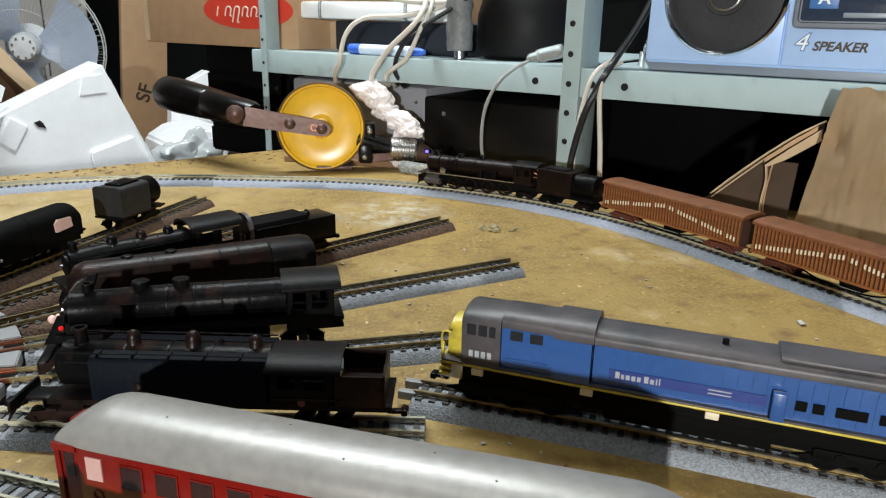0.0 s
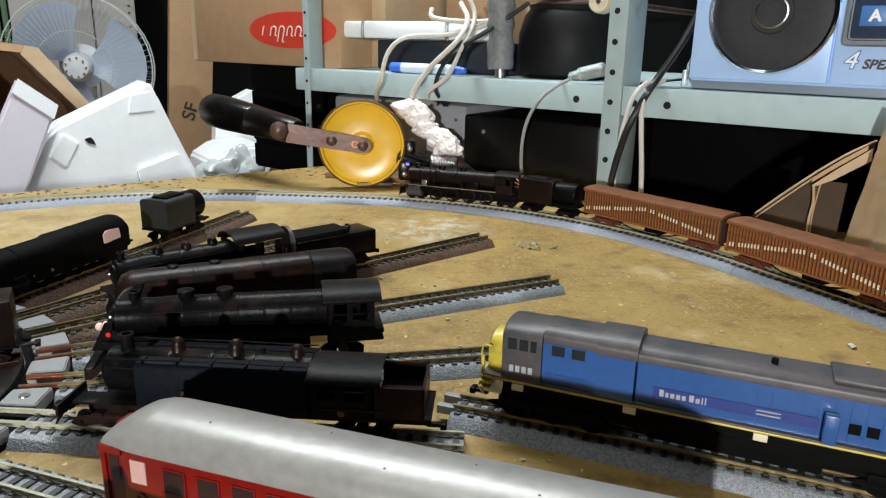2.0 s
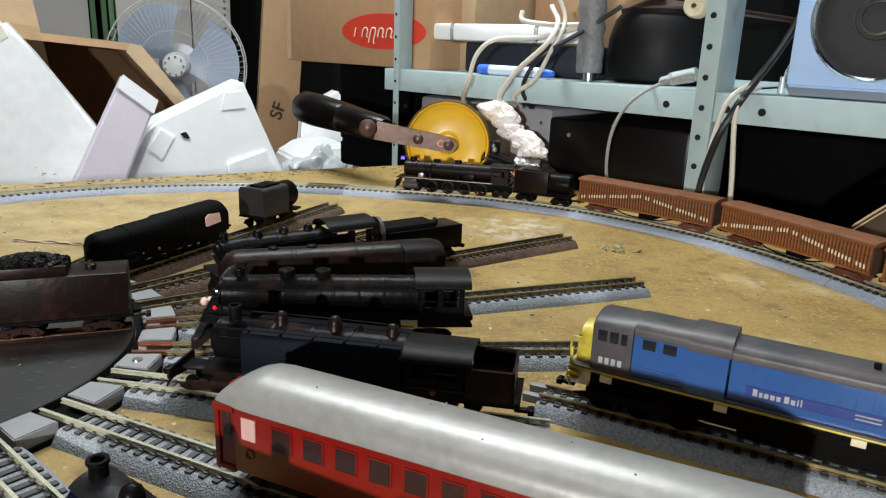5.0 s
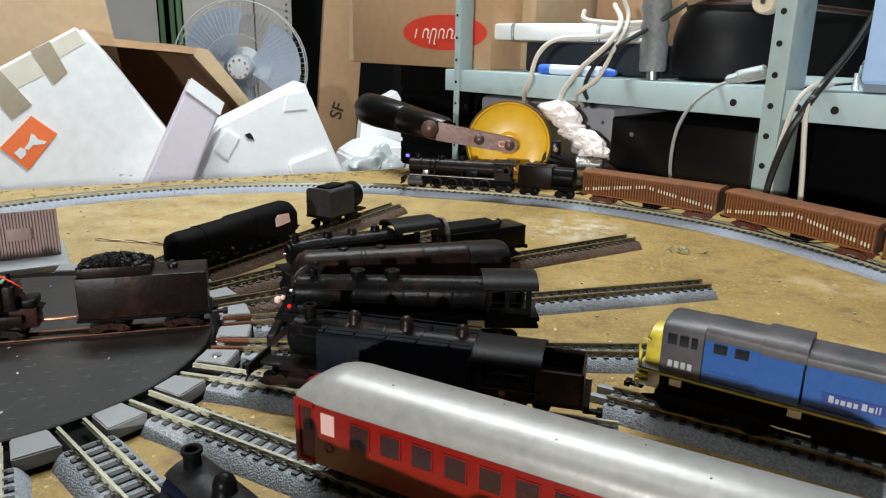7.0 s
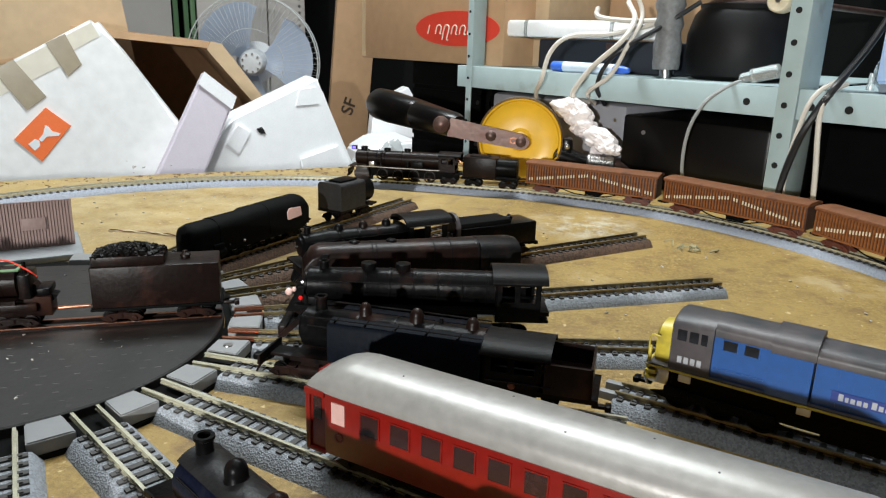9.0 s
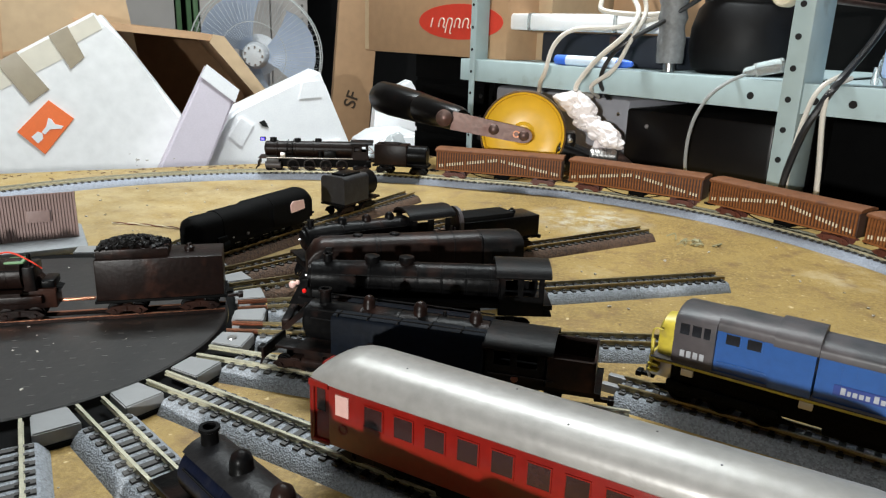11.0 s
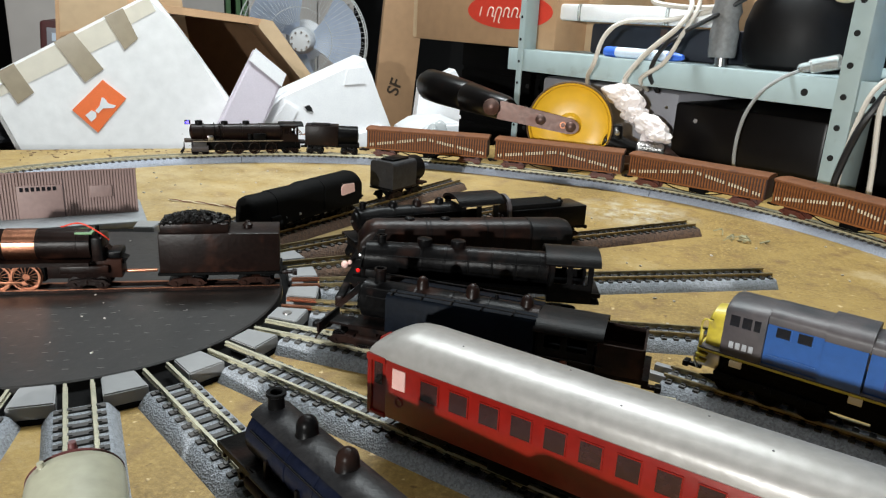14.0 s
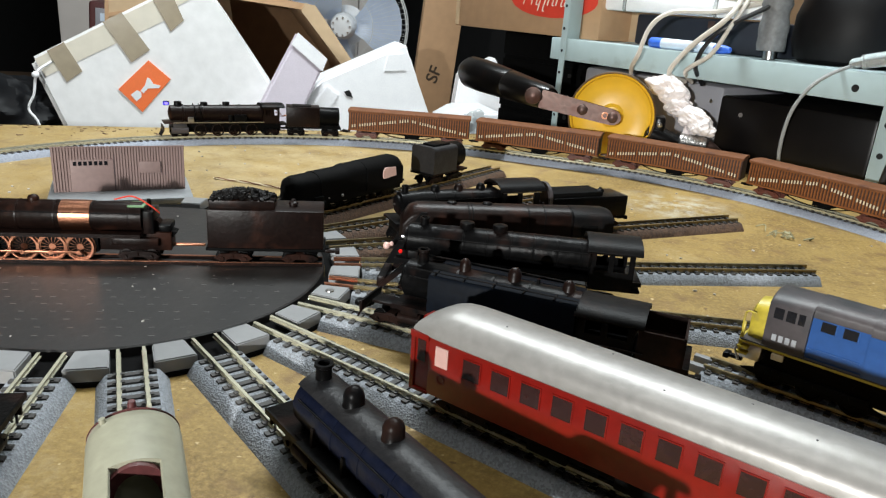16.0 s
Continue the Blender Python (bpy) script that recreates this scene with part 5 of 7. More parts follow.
def build_diesel():
    """Nose at x = 0, body towards +x."""
    t = thing("diesel_locomotive", pose(0.0709, 0.2493, RT, rz=-20.5), "blue diesel locomotive with grey roof, yellow nose and sill", "diesel locomotive")
    L, w = 0.1575, 0.0113
    bm = bme()
    box(bm, 0.000, L, -w, w, 0.0068, 0.0077, 0.0003)
    part("sill", bm, YELLOW, t, "yellow side sill")
    bm = bme()
    box(bm, 0.0004, L - 0.0004, -w + 0.0002, w - 0.0002, 0.0078, 0.0084, 0.0002)
    part("walkway", bm, GREYROOF, t, "grey walkway ledge")
    bm = bme()
    box(bm, 0.012, L - 0.012, -w + 0.001, w - 0.001, 0.0040, 0.0068, 0.0003)
    box(bm, 0.050, 0.105, -0.0095, 0.0095, 0.0015, 0.0045, 0.0008)
    part("underframe", bm, SOOT, t)
    bm = bme()
    sec = arch(0.0070, 0.0125, 0.0165, 12)
    ring_loft(bm, [[(x, y * k, 0.0084 + z * kz) for y, z in sec] for x, k, kz in ((0.0014, 0.92, 0.80), (0.0024, 1, 0.93), (0.0075, 1, 1.0))])
    nose = part("nose", bm, YELLOW, t, "yellow short hood")
    bm = bme()
    for y in (-0.0035, 0.0020):
        box(bm, 0.0009, 0.0022, y, y + 0.0024, 0.0165, 0.0190, 0.0003)
    part("headlamp", bm, CREAM, nose)
    bm = bme()
    for s in (-1, 1):
        box(bm, 0.000, 0.0010, s * 0.0095 - 0.0007, s * 0.0095 + 0.0007, 0.0010, 0.0150, 0.0002)
        tube(bm, [(0.0005, s * 0.0098, 0.0084), (0.0003, s * 0.0098, 0.0190), (0.0035, s * 0.0098, 0.0198)], 0.0004, 6, 4)
        for z in (0.002, 0.0045):
            box(bm, 0.000, 0.0035, s * 0.0100 - 0.0018, s * 0.0100 + 0.0012, z, z + 0.0008)
    box(bm, -0.0003, 0.0009, -0.0095, 0.0095, 0.0050, 0.0084, 0.0002)
    part("step_rail", bm, YELLOW, t)
    # grey cab front with windows, blue cab rear, raised equipment block, long hood
    sec2 = arch(w - 0.0004, 0.0178, 0.0222, 14)
    bm = bme()
    ring_loft(bm, [[(x, y * k, 0.0084 + z * k2) for y, z in sec2] for x, k, k2 in ((0.0072, 0.96, 0.965), (0.0082, 1.0, 0.995), (0.0205, 1.0, 1.0))])
    cabf = part("cab", bm, GREYROOF, t, "grey cab front")
    for s in (-1, 1):
        for x0, x1 in ((0.0092, 0.0122), (0.0131, 0.0160), (0.0168, 0.0188)):
            bm = bme()
            box(bm, x0, x1, s * (w - 0.0003) - 0.0002, s * (w - 0.0003) + 0.0002, 0.0208, 0.0252, 0.0)
            part("cab_window", bm, GLASS, cabf)
    for y0, y1 in ((-0.0088, -0.0052), (0.0052, 0.0088)):
        bm = bme()
        box(bm, 0.0069, 0.0078, y0, y1, 0.0205, 0.0255, 0.0)
        part("windscreen", bm, GLASS, cabf)
    for s in (-1, 1):
        for i in range(4):
            bm = bme()
            xx = 0.0100 + i * 0.0021
            box(bm, xx, xx + 0.0014, s * (w - 0.0003) - 0.0001, s * (w - 0.0003) + 0.0001, 0.0115, 0.0142)
            part("number_bar", bm, LETTER_GREY, cabf)
    def hood(name, x0, x1, ww, z1, z2, material, parent=None):
        s3 = arch(ww, z1, z2, 12)
        b = bme()
        ring_loft(b, [[(x, y, 0.0084 + z) for y, z in s3] for x in (x0, x1)])
        return part(name, b, material, parent or t)
    hood("cab_rear", 0.0206, 0.0376, w - 0.0019, 0.0165, 0.0166, BLUE)
    hood("equipment_block", 0.0376, 0.0498, w - 0.0002, 0.0163, 0.0164, BLUE)
    lh = hood("long_hood", 0.0504, L - 0.003, w - 0.0022, 0.0155, 0.0156, BLUE)

    def cap(name, x0, x1, ww, z0, z1, z2):
        b = bme()
        s3 = [(-ww, z0)] + [(-ww * math.cos(math.pi * i / 12), z1 + (z2 - z1) * math.sin(math.pi * i / 12) ** 0.8) for i in range(13)] + [(ww, z0)]
        ring_loft(b, [[(x, y, 0.0084 + z) for y, z in s3] for x in (x0, x1)])
        return part(name, b, GREYROOF, t)
    cap("roof", 0.0206, 0.0376, w - 0.0017, 0.0166, 0.0188, 0.0225)
    cap("roof", 0.0376, 0.0503, w - 0.0001, 0.0164, 0.0188, 0.0234)
    cap("roof", 0.0503, L - 0.003, w - 0.0021, 0.0156, 0.0175, 0.0210)
    bm = bme()
    cyl(bm, (0.088, -0.002, 0.029), (0.088, -0.002, 0.0312), 0.0010, n=10)
    part("exhaust_stub", bm, SOOT, t)
    bm = bme()
    box(bm, 0.103, 0.150, -0.0075, 0.0075, 0.0282, 0.0299, 0.0006)
    part("fan_housing", bm, GREYROOF, t)
    for s in (-1, 1):
        for x0 in (0.0235, 0.0300):
            bm = bme()
            box(bm, x0, x0 + 0.0042, s * (w - 0.0018) - 0.0002, s * (w - 0.0018) + 0.0002, 0.0205, 0.0245, 0.0)
            wn = part("side_window", bm, GLASS, t)
            bm = bme()
            for a in ((x0 - 0.0003, x0 + 0.0045, 0.0202, 0.0205), (x0 - 0.0003, x0 + 0.0045, 0.0245, 0.0248), (x0 - 0.0003, x0, 0.0205, 0.0245), (x0 + 0.0042, x0 + 0.0045, 0.0205, 0.0245)):
                box(bm, a[0], a[1], s * (w - 0.0018) - 0.0003, s * (w - 0.0018) + 0.0003, a[2], a[3])
            part("window_frame", bm, BLUE, wn)
        bm = bme()
        tube(bm, [(0.0215, s * (w - 0.0012), 0.0125), (0.0290, s * (w - 0.0012), 0.0127), (0.0366, s * (w - 0.0012), 0.0125)], 0.00025, 6, 2)
        part("handrail", bm, BLUE, t)
        for i in range(24):
            x = 0.0565 + i * 0.0040
            bm = bme()
            box(bm, x, x + 0.00045, s * (w - 0.0021) - 0.0002, s * (w - 0.0021) + 0.0002, 0.0092, 0.0232)
            part("hood_rib", bm, BLUE, lh)
        yy = s * (w - 0.0018)
        bm = bme()
        box(bm, 0.0555, 0.1010, yy - 0.0001, yy + 0.0001, 0.0118, 0.0158)
        ban = part("banner", bm, DARKBLUE, lh, "dark blue name banner")
        x = 0.0575
        for wd, hh in ((0.0013, 0.0026), (0.0009, 0.0018), (0.0012, 0.0018), (0.0012, 0.0018), (0.0011, 0.0018), (0, 0), (0.0013, 0.0026), (0.0012, 0.0018), (0.0004, 0.0024), (0.0004, 0.0026)):
            if wd:
                bm = bme()
                box(bm, x, x + wd, yy + s * 0.0002 - 0.0001, yy + s * 0.0002 + 0.0001, 0.0126, 0.0126 + hh)
                part("name_bar", bm, LETTER_GREY, ban)
            x += wd + 0.0005
        for z in (0.0148, 0.0134):
            bm = bme()
            prism(bm, [(0.0850, z), (0.0915, z), (0.0910, z - 0.0005), (0.0845, z - 0.0005)], yy - 0.0002, yy + 0.0002, "y")
            part("stripe", bm, LETTER_GREY, ban)
        bm = bme()
        box(bm, 0.1020, 0.1058, s * w - 0.0016, s * w + 0.0012, 0.0084, 0.0190, 0.0004)
        part("side_cabinet", bm, BLUE, t)
        for x0, x1 in ((0.1085, 0.1115), (0.1130, 0.1160), (0.1190, 0.1270), (0.1300, 0.1380)):
            bm = bme()
            box(bm, x0, x1, yy - 0.0004, yy + 0.0002, 0.0125, 0.0160)
            part("grille", bm, SOOT, lh)
    grow = Matrix.Translation((0.003, 0, 0.0103)) @ Matrix.Diagonal((1.12, 1.0, 0.95, 1.0))
    for o in t.children_recursive:
        o.data.transform(grow)
    bm = bme()
    box(bm, 0.012, 0.170, -0.0085, 0.0085, 0.0075, 0.0170, 0.0004)
    box(bm, 0.064, 0.120, -0.0076, 0.0076, 0.0042, 0.0160, 0.0012)
    part("fuel_tank", bm, SOOT, t)
    for x in (0.030, 0.152):
        b = bogie(t, x, 0.030, 0.0052, SOOT, SOOT)
        wheel_pair(t, x, 0.0052, SOOT, parent=b)
        bm = bme()
        for s in (-1, 1):
            box(bm, x - 0.020, x + 0.020, s * 0.0088 - 0.0008, s * 0.0088 + 0.0008, 0.0062, 0.0098, 0.0006)
            for dx in (-0.012, 0.0, 0.012):
                cyl(bm, (x + dx, s * 0.0090, 0.0078), (x + dx, s * 0.0102, 0.0078), 0.0016, n=10)
        part("bogie_frame", bm, SOOT, b)
    for x, z in ((0.0155, 0.0138), (0.056, 0.0140), (0.098, 0.0140)):
        bm = bme()
        box(bm, x, x + 0.0044, -0.0113, -0.0098, z, z + 0.0026, 0.0002)
        part("step_plate", bm, CREAM, t)
    bm = bme()
    box(bm, 0.0030, 0.0110, -0.0075, 0.0075, 0.0090, 0.0160, 0.0005)
    for y in (-0.006, -0.002, 0.003, 0.006):
        tube(bm, [(0.0030, y, 0.0150), (0.0012, y, 0.0110), (0.0028, y, 0.0070)], 0.0005, 6, 3)
    part("brake_gear", bm, STEEL, t)
    coupler(t, 0.003, -1)


# ---------------------------------------------------------------- the moving train
def build_train():
    cars = []
    t = thing("steam_locomotive", pose(0, 0, RT), "weathered brown-black steam locomotive hauling the wagons", "steam engine", "moving train")
    # local x points forwards, origin at the engine's middle
    L = 0.098
    a, b = -L / 2, L / 2

    def X(d):
        return b - d
    bm = bme()
    lathe(bm, (X(0.010), 0, 0.0205), (-1, 0, 0), [(0, 0.002), (0.0008, 0.0062), (0.0014, 0.0070), (0.018, 0.0070), (0.0182, 0.0072), (0.068, 0.0078)], 32)
    bo = part("boiler", bm, RUSTY, t)
    for d in (0.018, 0.030, 0.042, 0.054):
        bm = bme()
        lathe(bm, (X(d), 0, 0.0205), (-1, 0, 0), [(0, 0.0070), (0.0002, 0.0079), (0.0010, 0.0079), (0.0012, 0.0070)], 32)
        part("boiler_band", bm, RUSTY, bo)
    bm = bme()
    box(bm, X(0.086), X(0.006), -0.0102, 0.0102, 0.0122, 0.0130, 0.0002)
    part("footplate", bm, RUSTY, t)
    for s in (-1, 1):
        bm = bme()
        box(bm, X(0.070), X(0.012), s * 0.0104 - 0.0002, s * 0.0104 + 0.0002, 0.0129, 0.0136)
        part("edge_strip", bm, STEEL, t, "bright metal running board edge")
        bm = bme()
        box(bm, X(0.058), X(0.050), s * 0.0088 - 0.0012, s * 0.0088 + 0.0012, 0.0130, 0.0200, 0.0004)
        cyl(bm, (X(0.0475), s * 0.009, 0.0130), (X(0.0475), s * 0.009, 0.0195), 0.0014, n=12)
        part("air_pump", bm, BLACK, t)
        bm = bme()
        for z in (0.014, 0.018, 0.022):
            box(bm, X(0.0290), X(0.0255), s * 0.0086 - 0.0002, s * 0.0086 + 0.0002, z, z + 0.0005)
        for x in (0.0255, 0.0290):
            tube(bm, [(X(x), s * 0.0098, 0.013), (X(x), s * 0.0080, 0.022), (X(x), s * 0.0040, 0.0285)], 0.0003, 5, 3)
        part("ladder", bm, BLACK, t)
    for d, h in ((0.016, 0.0038), (0.032, 0.0032), (0.046, 0.0034)):
        bm = bme()
        lathe(bm, (X(d), 0, 0.0270), (0, 0, 1), [(0, 0.0028), (0.0010, 0.0023), (h, 0.0023), (h + 0.0003, 0.0018), (h + 0.0004, 0.0002)], 16)
        part("chimney" if d < 0.02 else "dome", bm, BLACK, t)
    bm = bme()
    box(bm, X(0.011), X(0.0075), -0.0016, 0.0016, 0.0275, 0.0312, 0.0004)
    lampbox = part("headlamp", bm, BLACK, t)
    bm = bme()
    for s in (-1, 1):
        box(bm, X(0.0102), X(0.0082), s * 0.0017 - 0.0001, s * 0.0017 + 0.0001, 0.0282, 0.0305)
    box(bm, X(0.0076), X(0.0074), -0.0010, 0.0010, 0.0282, 0.0305)
    part("lens", bm, BLUELED, lampbox, "blue-white glowing lens")
    bm = bme()
    w, z0, z1 = 0.0102, 0.0120, 0.0270
    for s in (-1, 1):
        y0, y1 = sorted((s * w, s * (w - 0.0008)))
        box(bm, X(0.085), X(0.069), y0, y1, z0, 0.0195)
        for p, q in ((0.069, 0.0715), (0.0765, 0.0785), (0.083, 0.085)):
            box(bm, X(q), X(p), y0, y1, 0.0195, z1)
        box(bm, X(0.085), X(0.069), y0, y1, 0.0248, z1)
    box(bm, X(0.0700), X(0.069), -w, w, z0, z1)
    cb = part("cab", bm, RUSTY, t)
    bm = bme()
    out = [(-(w + 0.0008) * math.cos(math.pi * i / 12), z1 + 0.0028 * math.sin(math.pi * i / 12)) for i in range(13)]
    ring_loft(bm, [[(x, y, z) for y, z in out + [(y * 0.95, z - 0.0006) for y, z in out[::-1]]] for x in (X(0.090), X(0.068))])
    part("cab_roof", bm, BLACK_ROOF, cb)
    running = (X(0.062), X(0.051), X(0.040), X(0.029))
    for x in running:
        wheel_pair(t, x, 0.0054, RUSTY, 12)
    for s in (-1, 1):
        bm = bme()
        box(bm, running[0] - 0.001, running[-1] + 0.001, s * 0.0071 - 0.0004, s * 0.0071 + 0.0004, 0.0036, 0.0046, 0.0002)
        part("coupling_rod", bm, RUSTY, t)
        bm = bme()
        cyl(bm, (X(0.021), s * 0.0080, 0.0062), (X(0.011), s * 0.0080, 0.0062), 0.0030, n=18)
        box(bm, X(0.020), X(0.012), s * 0.0080 - 0.002, s * 0.0080 + 0.002, 0.0080, 0.0122, 0.0004)
        part("cylinder", bm, GREYROOF, t)
        bm = bme()
        box(bm, X(0.0245), X(0.0210), s * 0.0088 - 0.0010, s * 0.0088 + 0.0010, 0.0136, 0.0180, 0.0003)
        part("pump_casing", bm, STEEL, t)
    bm = bme()
    box(bm, X(0.088), X(0.012), -0.0034, 0.0034, 0.0035, 0.0120, 0.0004)
    part("frame", bm, SOOT, t)
    bogie(t, X(0.016), 0.009, 0.0028, BLACK)
    bogie(t, X(0.078), 0.009, 0.0028, BLACK)
    bm = bme()
    box(bm, X(0.0062), X(0.005), -0.0095, 0.0095, 0.0055, 0.0098, 0.0003)
    part("buffer_beam", bm, BLACK, t)
    for i in range(9):
        bm = bme()
        y = -0.0080 + 0.002 * i
        cyl(bm, (X(0.0056), y, 0.0060), (X(0.0005) - abs(y) * 0.25, y * 0.85, 0.0014), 0.00045, n=6)
        part("cowcatcher_bar", bm, BLACK, t)
    bm = bme()
    for i in range(3):
        tube(bm, [(X(0.084), -0.004 + 0.003 * i, 0.024 - 0.003 * i), (X(0.093), -0.004 + 0.002 * i, 0.017), (X(0.100), -0.003 + 0.002 * i, 0.018)], 0.0004, 6)
    part("wire", bm, COPPER, t, "copper coloured wires")
    # the long boiler: distances from the front, as drawn and as they are
    drawn, true = (0.0, 0.0075, 0.016, 0.068, 0.085, 0.090, 0.110), (-0.001, 0.0045, 0.017, 0.0905, 0.107, 0.112, 0.120)

    def stretch(x):
        d = b - x
        for d0, d1, e0, e1 in zip(drawn, drawn[1:], true, true[1:]):
            if d <= d1:
                break
        return 0.055 - (e0 + (e1 - e0) * (d - d0) / (d1 - d0))
    for o in t.children_recursive:
        if o.name.startswith("wheel"):
            if o.parent is t:
                o.location.x = stretch(o.location.x)
        elif o.name.startswith("bogie"):
            mid = sum(v.co.x for v in o.data.vertices) / len(o.data.vertices)
            o.location.x = stretch(mid) - mid
        else:
            for v in o.data.vertices:
                v.co.x = stretch(v.co.x)
    bm = bme()
    box(bm, -0.0605, -0.0500, -0.0085, 0.0085, 0.0098, 0.0112, 0.0002)
    box(bm, -0.0620, -0.0560, -0.0016, 0.0016, 0.0050, 0.0066, 0.0002)
    part("fall_plate", bm, BLACK, t)
    cars.append((t, 0.055, 0.062))
    t = thing("tender", pose(0, 0, RT), "dark grey-brown tender with cylindrical tank end", "tender", "moving train")
    bm = bme()
    box(bm, -0.0265, 0.0265, -0.0098, 0.0098, 0.0078, 0.0092, 0.0003)
    part("frame", bm, SOOT, t)
    bm = bme()
    box(bm, -0.006, 0.0255, -0.0100, 0.0100, 0.0092, 0.0280, 0.0007)
    part("coal_box", bm, RUSTY, t)
    bm = bme()
    lathe(bm, (-0.0255, 0, 0.0182), (1, 0, 0), [(0, 0.003), (0.0008, 0.0088), (0.0016, 0.0092), (0.0200, 0.0092)], 32)
    box(bm, -0.0255, -0.006, -0.0075, 0.0075, 0.0092, 0.0110)
    part("tank", bm, BLACK, t)
    bm = bme()
    box(bm, 0.002, 0.020, -0.006, 0.006, 0.0278, 0.0290, 0.0005)
    part("hatch", bm, BLACK_ROOF, t)
    for x in (-0.0165, 0.0165):
        bogie(t, x, 0.010, 0.0029, BLACK)
    coupler(t, -0.0265, -1)
    cars.append((t, 0.1145 + 0.0265, 0.030))
    wagon = build_wagon()
    for i in range(5):
        w = wagon if i == 0 else copy_thing(wagon, pose(0, 0, RT))
        cars.append((w, 0.1765 + 0.0595 + 0.1275 * i, 0.078))
    return cars


def build_wagon():
    t = thing("goods_wagon", pose(0, 0, RT), "red-brown slatted bogie goods wagon with cream lettering marks", "goods wagon", "moving train")
    L, w, z0, z1 = 0.118, 0.0108, 0.0078, 0.0262
    # the shade between the slats is put into the body's darker red-brown
    bm = bme()
    box(bm, -L / 2, L / 2, -w + 0.0006, w - 0.0006, z0, z1, 0.0003)
    body = part("body", bm, WAGON_GAP, t)
    bm = bme()
    n = 12
    out = [(-(w + 0.0006) * math.cos(math.pi * i / n), z1 + 0.0022 * math.sin(math.pi * i / n) ** 0.7) for i in range(n + 1)]
    ring_loft(bm, [[(x, y, z) for y, z in out + [(w + 0.0006, z1 - 0.0008), (-w - 0.0006, z1 - 0.0008)]] for x in (-L / 2 - 0.0008, L / 2 + 0.0008)])
    part("roof", bm, WAGON_ROOF, t)
    slat = bme()
    box(slat, -0.00062, 0.00062, -0.0004, 0.0006, z0 + 0.0016, z1 - 0.0010)
    slat_me = finish(slat, "slat", REDBROWN, 0)
    mark = bme()
    box(mark, -0.00055, 0.00055, -0.0002, 0.0002, -0.0013, 0.0013)
    mark_me = finish(mark, "mark", CREAM, 0)
    bm = bme()
    for s in (-1, 1):
        for z in (z0, z1 - 0.0012):
            box(bm, -L / 2, L / 2, s * w - 0.0006, s * w + 0.0004, z, z + 0.0014)
    part("side_rail", bm, REDBROWN, body)
    N = 48
    for s in (-1, 1):
        for i in range(N):
            x = -L / 2 + 0.0016 + (L - 0.0032) * i / (N - 1)
            o = new("slat", slat_me)
            o.parent = body
            o.matrix_local = pose(x, s * (w - 0.0003), 0)
        # the painted name reads as a chevron of short cream bars
        for i in range(46):
            if i % 8 == 3 or i == 22:
                continue
            x = -L / 2 + 0.0016 + (L - 0.0032) * (i + 1) / (N - 1)
            z = 0.0122 + 0.0090 * (1 - abs(i - 22.5) / 22.5)
            o = new("letter_bar", mark_me)
            o.parent = body
            o.matrix_local = pose(x, s * (w + 0.00035), z)
    for x in (-0.042, 0.042):
        bogie(t, x, 0.014, 0.0030, BOGIE_RED, BOGIE_RED)
    bm = bme()
    box(bm, -0.052, 0.052, -0.004, 0.004, 0.0055, 0.0078, 0.0003)
    for s in (-1, 1):
        tube(bm, [(-0.028, s * 0.0085, 0.0075), (-0.012, s * 0.0085, 0.0035), (0.012, s * 0.0085, 0.0035), (0.028, s * 0.0085, 0.0075)], 0.0005, 6, 4)
    box(bm, -0.010, 0.004, -0.006, 0.006, 0.0030, 0.0070, 0.0005)
    part("underframe", bm, SOOT, t)
    coupler(t, -L / 2, -1)
    coupler(t, L / 2, 1)
    return t


# ---------------------------------------------------------------- things round the table
def slab(name, outline, d0, d1, material, label, category, bev=0.002, shift=0.0):
    """A slab standing along the table's back edge: outline in (along, height), from depth d0 to d1."""
    t = thing(name, edge_pose(shift, 0, 0), label, category)
    bm = bme()
    prism(bm, outline, d0, d1, "y")
    if bev:
        bmesh.ops.bevel(bm, geom=list(bm.edges), offset=bev, segments=3, affect="EDGES")
    part("block", bm, material, t)
    return t


